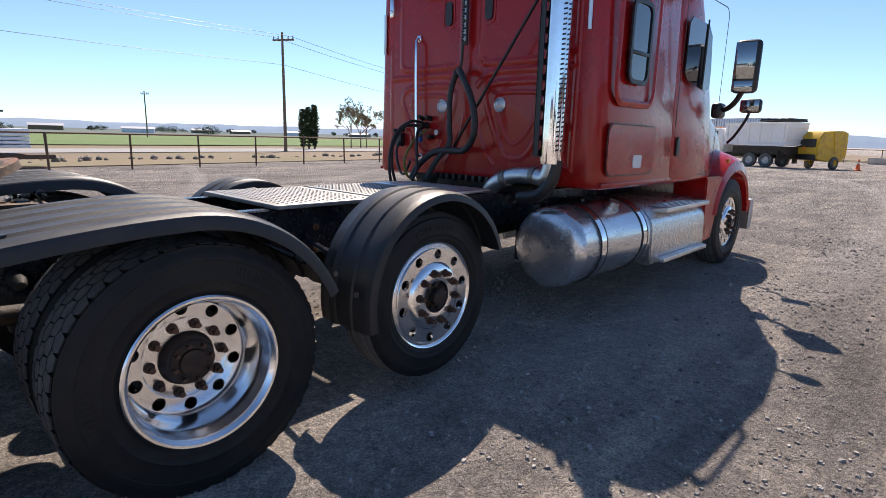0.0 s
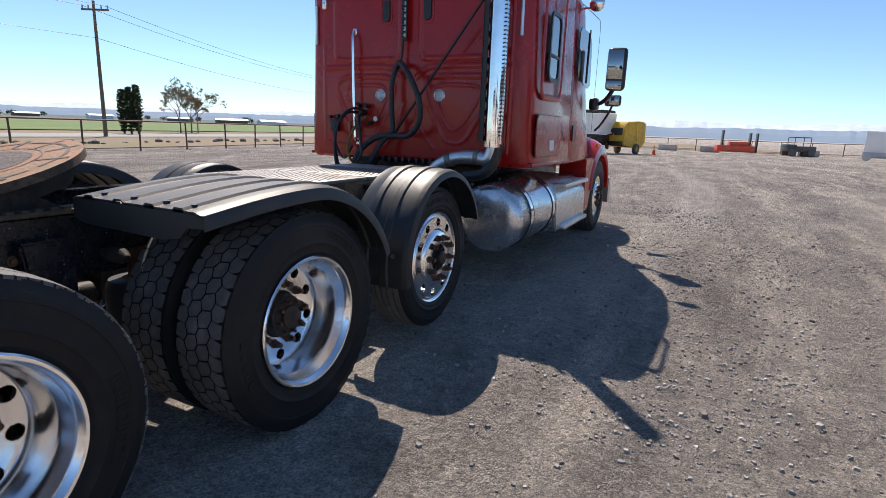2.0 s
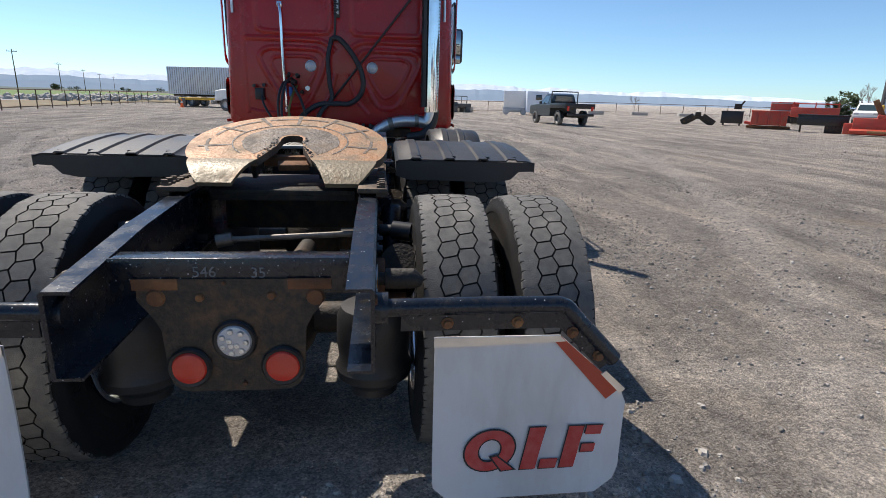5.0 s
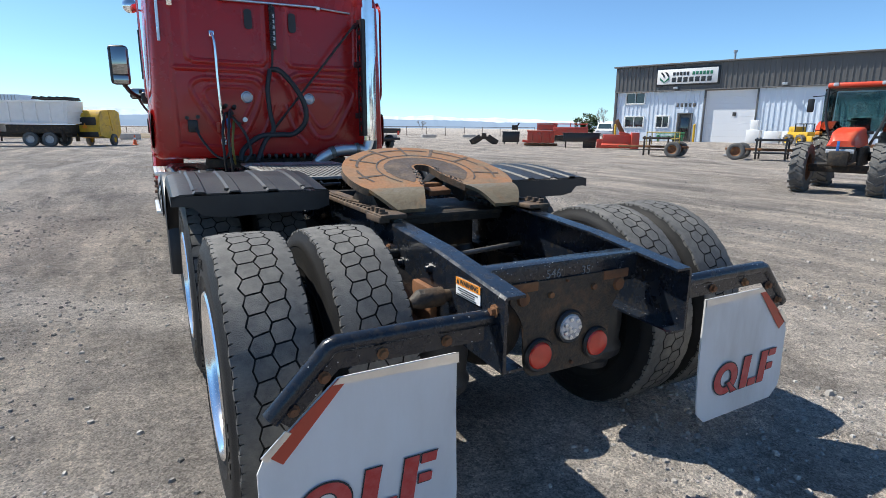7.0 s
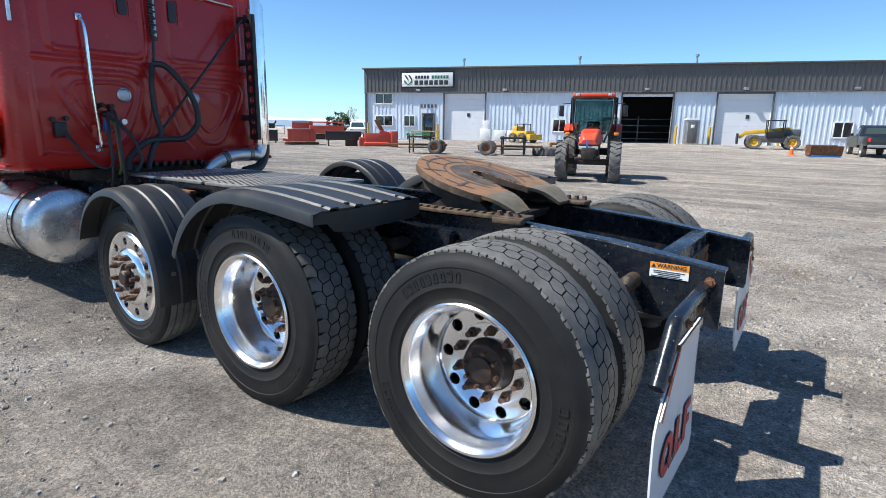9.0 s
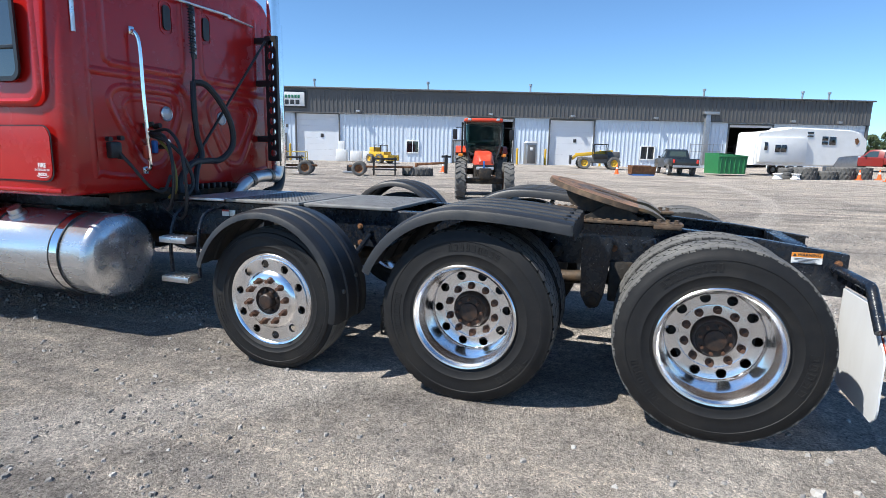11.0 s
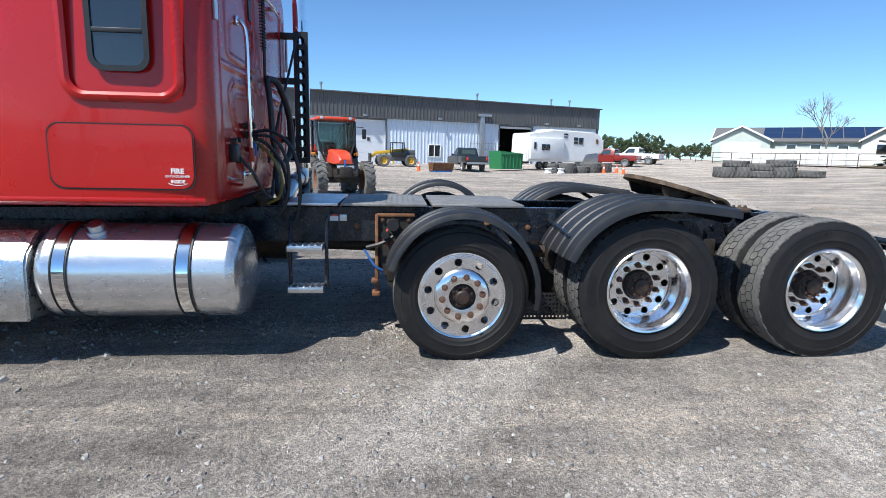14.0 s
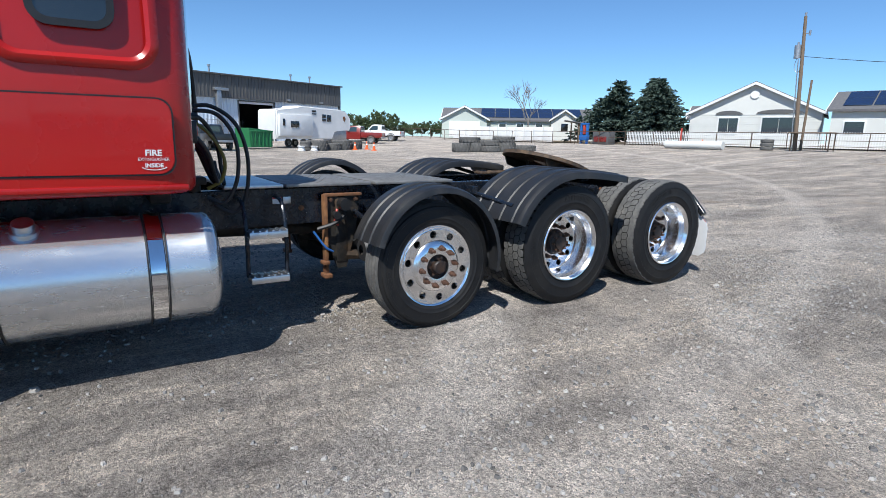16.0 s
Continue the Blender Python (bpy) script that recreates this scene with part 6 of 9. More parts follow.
# warning labels on both rails
for s, ly, lz in ((-1, -0.553, 0.852), (1, -0.512, 0.822)):
    bm = B()
    box(bm, (s * 0.4145, ly, lz), (0.003, 0.155, 0.062), 0)
    wl_ = link("warning_label", bm, "lbl_white", truck, "white label with an orange warning band")
    bm = B()
    box(bm, (s * 0.4155, ly, lz + 0.018), (0.003, 0.155, 0.026), 0)
    link("label_band", bm, "lbl_orange", wl_)
    words("label_text", "WARNING", (s * 0.4175, ly + s * 0.009, lz + 0.018), (90, 0, 90 * s), 0.024, "letter", wl_, bold=0.0006)
    bm = B()
    prism(bm, [(-0.009, -0.008), (0.009, -0.008), (0, 0.009)], 0.001, lambda u, v, w: (s * (0.4172 + w), ly - s * 0.062 + u, lz + 0.018 + v))
    link("label_triangle", bm, "letter", wl_)
    for k in range(4):
        bm = B()
        box(bm, (s * 0.4165, ly + 0.008 * (k % 2), lz - 0.004 - 0.0075 * k), (0.002, 0.125 - 0.02 * (k % 3), 0.003), 0)
        link("print_bar", bm, "letter", wl_)

# ---- the hall: pale blue siding under a charcoal band ----
HU = Vector((0.352554, -0.93579147, 0))
HALL = Vector((42.0, 40.8, 0.0))
HN = Vector((-0.93579147, -0.352554, 0))     # towards the yard
HALL_L, HALL_H, SPLIT, HALL_D, HB = 68.3, 7.42, 5.1, 24.0, 0.22
hall = thing("auction_hall", HALL, math.degrees(math.atan2(HU.y, HU.x)), "long steel hall with pale blue ribbed siding and a charcoal band", "building")
# local axes: x along the front, y = into the hall, z up
OPEN = [(8.7, 12.95, 4.95, "door"), (26.3, 30.8, 4.85, "open"), (34.65, 39.2, 4.85, "door"), (53.5, 58.1, 4.8, "open"),
        (6.4, 7.55, 2.85, "walk"), (24.7, 25.85, 2.55, "walk2")]
WINS = [(0.98, 3.03, 3.85, 5.02), (1.0, 3.05, 1.55, 2.72), (4.2, 5.55, 1.55, 2.75), (19.8, 21.15, 1.2, 2.5), (44.25, 45.85, 1.0, 2.45)]
cuts = sorted([(a, b, HB, h) for a, b, h, k in OPEN] + [(a, b, lo, hi) for a, b, lo, hi in WINS])


def wall_cells():
    xs = sorted({0.0, HALL_L, *[c[0] for c in cuts], *[c[1] for c in cuts]})
    for x0, x1 in zip(xs, xs[1:]):
        holes = sorted([(lo, hi) for a, b, lo, hi in cuts if a <= x0 + 1e-6 and b >= x1 - 1e-6])
        z = HB
        for lo, hi in holes:
            if lo > z + 1e-6:
                yield x0, x1, z, lo
            z = max(z, hi)
        if z < SPLIT:
            yield x0, x1, z, SPLIT


for x0, x1, z0, z1 in wall_cells():
    bm = B()
    box(bm, ((x0 + x1) / 2, 0.1, (z0 + z1) / 2), (x1 - x0, 0.2, z1 - z0))
    link("front_wall", bm, "wallblue", hall, "pale blue ribbed steel siding", smooth=False)
bm = B()
for x0, x1, z0, z1 in wall_cells():
    k = math.ceil(x0 / 0.42)
    while k * 0.42 + 0.11 < x1:
        box(bm, (k * 0.42 + 0.06, -0.022, (z0 + z1) / 2), (0.10, 0.045, z1 - z0))
        k += 1
link("wall_ribs", bm, "wallblue", hall, smooth=False)["kind"] = "stuff"
bm = B()
box(bm, (HALL_L / 2, 0.0, (SPLIT + HALL_H) / 2), (HALL_L + 0.2, 0.5, HALL_H - SPLIT))
link("upper_band", bm, "wallgrey", hall, "charcoal ribbed steel band", smooth=False)
bm = B()
for k in range(int(HALL_L / 0.42)):
    box(bm, (k * 0.42 + 0.2, -0.275, (SPLIT + HALL_H) / 2), (0.10, 0.05, HALL_H - SPLIT))
link("band_ribs", bm, "wallgrey", hall, smooth=False)["kind"] = "stuff"
bm = B()
box(bm, (HALL_L / 2, -0.1, HALL_H + 0.06), (HALL_L + 0.5, 0.9, 0.14), 0.01)
box(bm, (HALL_L / 2, -0.28, SPLIT - 0.04), (HALL_L + 0.2, 0.08, 0.10), 0.01)
box(bm, (0.0, -0.04, HALL_H / 2), (0.22, 0.34, HALL_H - 0.1), 0.01)
box(bm, (HALL_L, -0.04, HALL_H / 2), (0.22, 0.34, HALL_H - 0.1), 0.01)
link("roof_trim", bm, "wallgrey", hall, "dark trim along roof edge and corners")
bm = B()
prism(bm, [(0.3, HALL_H), (HALL_D, HALL_H), (HALL_D / 2, HALL_H + 0.9)], HALL_L, lambda u, v, w: (w, u, v))
link("roof", bm, "wallgrey", hall, smooth=False)
for x in (0.1, HALL_L - 0.1):
    bm = B()
    box(bm, (x, HALL_D / 2, HALL_H / 2 + 0.1), (0.2, HALL_D - 0.5, HALL_H - 0.3))
    link("end_wall", bm, "wallblue", hall, smooth=False)
# rear wall, partition and ceiling coloured near-black as the shade behind the doorways
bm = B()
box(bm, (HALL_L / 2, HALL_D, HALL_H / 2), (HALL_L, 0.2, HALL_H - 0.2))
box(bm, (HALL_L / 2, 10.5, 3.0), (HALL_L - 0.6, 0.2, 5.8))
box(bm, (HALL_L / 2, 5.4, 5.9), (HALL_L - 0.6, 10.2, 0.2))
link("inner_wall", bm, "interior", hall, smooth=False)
for a, b, h, kind in OPEN:
    w, c = b - a, (a + b) / 2
    bm = B()
    for x in (a - 0.06, b + 0.06):
        box(bm, (x, -0.06, (HB + h) / 2), (0.14, 0.14, h - HB + 0.1), 0.01)
    box(bm, (c, -0.06, h + 0.06), (w + 0.26, 0.14, 0.14), 0.01)
    fr = link("door_frame", bm, "wallgrey", hall)
    if kind == "door":
        n = 8
        for k in range(n):
            z0 = HB + (h - HB) * k / n
            bm = B()
            box(bm, (c, 0.16, z0 + (h - HB) / n / 2), (w, 0.06, (h - HB) / n - 0.004), 0.003)
            link("door_panel", bm, "doorwhite", fr, "white sectional door panel", smooth=False)
        bm = B()
        box(bm, (c + 0.4, 0.10, HB + 2.6), (0.3, 0.03, 0.35), 0.01)
        link("door_light", bm, "interior", fr)
    elif kind == "open":
        bm = B()
        for k in range(4):
            box(bm, (c, 8.5, 0.6 + 0.7 * k), (w * 1.6, 0.5, 0.08), 0.01)
        for x in (-1, 0, 1):
            box(bm, (c + x * w * 0.75, 8.5, 1.6), (0.1, 0.5, 2.8), 0.01)
        link("store_rack", bm, "cover", hall, "dim storage rack inside the open door")
        bm = B()
        box(bm, (c, 0.12, h - 0.12), (w, 0.1, 0.24), 0.02)
        link("rolled_door", bm, "doorwhite", fr)
    else:
        bm = B()
        box(bm, (c, 0.12, (HB + h) / 2), (w - 0.1, 0.06, h - HB - 0.06), 0.01)
        d = link("entry_door", bm, "whitepaint" if kind == "walk2" else "wallgrey", hall, "entry door")
        if kind == "walk":
            bm = B()
            box(bm, (c, 0.08, HB + 1.3), (w - 0.4, 0.03, 2.0), 0.01)
            link("door_glass", bm, "glassdark", d)
for a, b, lo, hi in WINS:
    w, c, h, m = b - a, (a + b) / 2, hi - lo, (lo + hi) / 2
    bm = B()
    for x in (a + 0.05, b - 0.05, c):
        box(bm, (x, -0.03, m), (0.11 if x != c else 0.06, 0.14, h), 0.01)
    for z in (lo + 0.05, hi - 0.05):
        box(bm, (c, -0.03, z), (w, 0.14, 0.11), 0.01)
    fr = link("window_frame", bm, "whitepaint", hall, "white framed sliding window")
    for sx in (-1, 1):
        bm = B()
        box(bm, (c + sx * w / 4, 0.06, m), (w / 2 - 0.08, 0.02, h - 0.16))
        link("pane", bm, "glassdark", fr)
for x in (6.0, 15.0, 28.4, 36.8, 45.5, 51.0, 60.0, 65.0):
    bm = B()
    box(bm, (x, -0.42, 5.26), (0.42, 0.30, 0.22), 0.03)
    link("wall_light", bm, "cover", hall, "grey wall lamp")
for x in (10.0, 22.0, 33.0, 52.0, 63.0, 66.0):
    bm = B()
    bar(bm, (x, 3.0, HALL_H), (x, 3.0, HALL_H + 1.2), 0.10, 10)
    bar(bm, (x, 3.0, HALL_H + 1.1), (x, 3.0, HALL_H + 1.3), 0.18, 10)
    link("roof_vent", bm, "cover", hall)
bm = B()
box(bm, (6.9, -0.34, 6.31), (5.75, 0.12, 1.62), 0.03)
sign = link("sign_board", bm, "letter", hall, "white sign with dark border, dark and green printing")
bm = B()
box(bm, (6.9, -0.42, 6.31), (5.45, 0.06, 1.36), 0.02)
link("sign_face", bm, "whitepaint", sign)
bm = B()
for dx in (0.0, 0.42):
    prism(bm, [(4.45 + dx, 6.75), (4.65 + dx, 6.75), (4.86 + dx, 6.45), (4.86 + dx, 6.2)], 0.03, lambda u, v, w: (u, -0.485 + w, v))
link("sign_mark", bm, "letter", sign)
bm = B()
prism(bm, [(4.45, 6.3), (4.86, 5.85), (5.28, 6.3), (5.28, 6.05), (4.86, 5.78), (4.45, 6.05)], 0.03, lambda u, v, w: (u, -0.485 + w, v))
link("sign_mark", bm, "lettergreen", sign)
for x0, n, z, h, m in ((5.62, 5, 6.56, 0.30, "letter"), (7.38, 6, 6.56, 0.30, "lettergreen"), (5.62, 7, 6.02, 0.44, "letter")):
    for k in range(n):
        st = 0.31 if h < 0.4 else 0.53
        bm = B()
        box(bm, (x0 + 0.13 + st * k, -0.46, z), (st * 0.72, 0.03, h), 0.01)
        link("sign_bar", bm, m, sign)
bm = B()
for k in range(5):
    box(bm, (6.2 + 0.38 * k, -0.02, 3.7), (0.22, 0.06, 0.34), 0.01)
link("wall_bars", bm, "wallgrey", hall)["kind"] = "stuff"
# ladder and duct
bm = B()
box(bm, (51.2, -0.45, 5.9), (1.6, 0.5, 0.28), 0.02)
box(bm, (50.9, -0.45, 3.2), (0.5, 0.4, 5.2), 0.02)
link("wall_duct", bm, "cover", hall, "grey duct with a hood")
bm = B()
for x in (49.2, 50.4, 51.6, 52.6):
    box(bm, (x, -0.8, 1.5), (0.06, 0.06, 2.6))
for z in (1.2, 2.0, 2.7):
    box(bm, (50.9, -0.8, z), (3.4, 0.05, 0.05))
link("pipe_rack", bm, "cover", hall, "grey pipe rack")


def on_hall(s, out, z=0.0):
    p = HALL + HU * s + HN * out
    return (p.x, p.y, ground_height(p.x, p.y) + z)


def at_ground(x, y, z=0.0):
    return (x, y, ground_height(x, y) + z)


# bollards
bm = B()
bar(bm, (0, 0, -0.1), (0, 0, 1.55), 0.11, 14)
bmesh.ops.create_uvsphere(bm, u_segments=14, v_segments=8, radius=0.11, matrix=Matrix.Translation((0, 0, 1.55)))
boll = tagged(link("bollard", bm, "yellow"), "yellow steel bollard beside a hall door", "bollard", "bollards")
spots = [8.2, 13.5, 25.9, 31.2, 34.1, 39.8, 0.5]
boll.matrix_world = pose(*on_hall(spots[0], 0.9))
for s_ in spots[1:]:
    copy_thing(boll, pose(*on_hall(s_, 0.9)))

# portable toilet
pt = thing("portable_toilet", on_hall(31.8, 1.5), 0, "grey portable toilet beside the open hall door", "toilet")
pt.matrix_world = Matrix.Translation(on_hall(32.4, 1.6)) @ pose(0, 0, 0, 0, 0, -69)
bm = B()
box(bm, (0, 0, 1.12), (1.15, 1.15, 2.1), 0.06)
link("cabin", bm, "cover", pt)
bm = B()
prism(bm, [(-0.62, 0), (0.62, 0), (0.4, 0.22), (-0.4, 0.22)], 1.24, lambda u, v, w: (u, w - 0.62, 2.16 + v))
link("roof", bm, "whitepaint", pt)
bm = B()
box(bm, (0, -0.59, 1.1), (0.8, 0.04, 1.85), 0.02)
link("door", bm, "wallgrey", pt)
bm = B()
box(bm, (0, -0.62, 1.6), (0.3, 0.02, 0.3), 0.01)
link("notice", bm, "lbl_white", pt)


# ---- wheels for machines and cars ----
def simple_wheel(R, w, rim_mat, lugs=0, rim_frac=0.55):
    bm = B()
    rr = lathe(bm, [(R * rim_frac, w * 0.42), (R * (rim_frac + 0.1), w * 0.5), (R * 0.9, w * 0.5), (R * 0.985, w * 0.42), (R, w * 0.25), (R, -w * 0.25), (R * 0.985, -w * 0.42), (R * 0.9, -w * 0.5), (R * (rim_frac + 0.1), -w * 0.5), (R * rim_frac, -w * 0.42)], 36)
    for k in range(lugs):
        a = 2 * math.pi * k / lugs
        for sd in (-1, 1):
            m = Euler((a + (0.5 * math.pi / lugs if sd > 0 else 0), 0, 0)).to_matrix()
            vs = []
            for x, y0, y1 in ((0.0, -0.045, 0.02), (sd * w * 0.52, -0.02 + R * 0.12, 0.04 + R * 0.12)):
                for y in (y0, y1):
                    vs.append(bm.verts.new(m @ Vector((x, y, R * 1.04))))
                    vs.append(bm.verts.new(m @ Vector((x, y, R * 0.93))))
            for f in ((0, 2, 6, 4), (1, 5, 7, 3), (0, 4, 5, 1), (2, 3, 7, 6), (4, 6, 7, 5), (0, 1, 3, 2)):
                bm.faces.new([vs[i] for i in f])
    tyre = mesh_of(bm, ["tread"])
    bm = B()
    r = lathe(bm, [(R * rim_frac, w * 0.44), (R * rim_frac * 0.92, w * 0.36), (R * rim_frac * 0.8, w * 0.18), (R * rim_frac * 0.4, w * 0.16), (R * rim_frac * 0.34, w * 0.26), (0.01, w * 0.28)], 28)
    lathe(bm, [(R * rim_frac, -w * 0.44), (R * rim_frac * 0.9, 0.0), (0.01, 0.0)], 28)
    rim = mesh_of(bm, [rim_mat])
    return tyre, rim


def put_wheel(parent, kit, at, side):
    t = share("wheel", kit[0], parent, at, (0, 0, 0 if side > 0 else 180))
    share("rim", kit[1], t, (0, 0, 0))
    return t


# ---- tractor, its nose towards the truck ----
trac = thing("tractor", (13.50, 4.98, 0), 108, "orange farm tractor with a glazed cab and muddy tyres", "tractor")
# local: +y is the nose
trac.scale = (0.90, 0.92, 0.93)
fk, rk = simple_wheel(0.60, 0.33, "rust", 18), simple_wheel(0.83, 0.42, "rust", 20)
for s in (-1, 1):
    put_wheel(trac, fk, (s * 0.80, 1.40, 0.60), s)
    put_wheel(trac, rk, (s * 0.73, -0.95, 0.83), s)
bm = B()
box(bm, (0, 1.4, 0.60), (1.3, 0.16, 0.18), 0.03)
box(bm, (0, 1.2, 0.85), (0.42, 1.3, 0.35), 0.04)
box(bm, (0, -0.2, 0.85), (0.55, 1.8, 0.5), 0.05)
bar(bm, (-0.8, -0.95, 0.83), (0.8, -0.95, 0.83), 0.12, 14)
link("chassis", bm, "grime", trac)
bm = B()
secs = []
for y, w, z0, z1 in ((0.30, 0.36, 1.15, 1.58), (0.8, 0.36, 1.12, 1.56), (1.3, 0.34, 1.10, 1.50), (1.62, 0.31, 1.10, 1.40), (1.74, 0.27, 1.12, 1.26)):
    secs.append(cab_ring(y, w, z0, z1, 0.10, 0.03, 0.06))
r = loft(bm, secs)
bm.faces.new(r[0])
bm.faces.new(r[-1])
link("bonnet", bm, "orange", trac, "sloping orange bonnet")
bm = B()
box(bm, (0, 1.60, 0.98), (0.52, 0.18, 0.34), 0.05)
box(bm, (0, 1.70, 1.08), (0.60, 0.10, 0.10), 0.02)
link("grille", bm, "black", trac)
bm = B()
box(bm, (0.04, 1.80, 1.08), (0.06, 0.02, 0.34), 0.005)
link("blue_strap", bm, "bluemetal", trac)
bm = B()
box(bm, (0, 1.74, 1.02), (0.58, 0.05, 0.10), 0.02)
link("head_lamps", bm, "lampclear", trac)
bm = B()
box(bm, (0, -0.35, 2.60), (1.36, 1.46, 0.13), 0.05, None, 3)
link("cab_roof", bm, "orange", trac, "orange cab roof")
bm = B()
for s in (-1, 1):
    bar(bm, (s * 0.66, 0.30, 2.54), (s * 0.70, -0.98, 2.54), 0.03, 6)
    tube(bm, [(s * 0.40, 0.42, 1.15), (s * 0.62, 0.36, 1.8), (s * 0.66, 0.28, 2.56)], 0.035, 6)
    tube(bm, [(s * 0.72, -0.95, 1.5), (s * 0.70, -0.98, 2.56)], 0.035, 6, curved=False)
    tube(bm, [(s * 0.74, -0.28, 1.05), (s * 0.74, -0.30, 2.56)], 0.025, 6, curved=False)
box(bm, (0, 0.40, 1.45), (0.9, 0.05, 0.08), 0.01)
link("cab_posts", bm, "black", trac)
for c, z, rot in (((-0.71, -0.3, 1.9), (0.012, 1.25, 1.25), None), ((0.71, -0.3, 1.9), (0.012, 1.25, 1.25), None), ((0, 0.37, 2.0), (1.2, 0.012, 1.05), (-4, 0, 0)), ((0, -0.98, 2.0), (1.3, 0.012, 1.0), None)):
    bm = B()
    box(bm, c, z, 0, rot)
    link("cab_glass", bm, "clearglass", trac, "pale tinted cab glass", smooth=False).visible_shadow = False
bm = B()
box(bm, (0, -0.55, 1.35), (0.5, 0.5, 0.12), 0.04)
box(bm, (0, -0.80, 1.58), (0.44, 0.12, 0.48), 0.04)
link("seat", bm, "black", trac)
bm = B()
lathe(bm, [(0.20, 0.0), (0.215, 0.015), (0.20, 0.03)], 20, (0, -0.05, 1.72), "Z")
bar(bm, (0, -0.05, 1.72), (0, 0.2, 1.3), 0.03, 8)
link("steering_wheel", bm, "black", trac)
for s in (-1, 1):
    bm = B()
    secs = []
    for k in range(9):
        a = radians(48 + 100 * k / 8)
        secs.append([(s * 0.55, -0.95 + 0.92 * math.cos(a), 0.83 + 0.92 * math.sin(a)), (s * 0.95, -0.95 + 0.92 * math.cos(a), 0.83 + 0.92 * math.sin(a)), (s * 0.95, -0.95 + 0.88 * math.cos(a), 0.83 + 0.88 * math.sin(a)), (s * 0.55, -0.95 + 0.88 * math.cos(a), 0.83 + 0.88 * math.sin(a))])
    r = loft(bm, secs)
    bm.faces.new(r[0])
    bm.faces.new(r[-1])
    link("rear_fender", bm, "orange", trac)
    bm = B()
    box(bm, (s * 1.0, 0.36, 2.12), (0.16, 0.06, 0.34), 0.03)
    bar(bm, (s * 0.68, 0.3, 2.36), (s * 0.98, 0.36, 2.34), 0.012, 6)
    link("mirror", bm, "black", trac)
    bm = B()
    box(bm, (s * 0.50, 0.36, 2.62), (0.12, 0.08, 0.09), 0.02)
    link("roof_lamp", bm, "lampclear", trac)
    bm = B()
    box(bm, (s * 0.78, 0.05, 1.42), (0.16, 0.08, 0.10), 0.02)
    link("turn_lamp", bm, "amber", trac)
bm = B()
box(bm, (0.1, 1.0, 1.3), (0.02, 1.15, 0.10), 0.004)
bar(bm, (-0.36, 1.75, 0.75), (0.40, 1.80, 0.70), 0.05, 10)
link("front_weight", bm, "grime", trac)


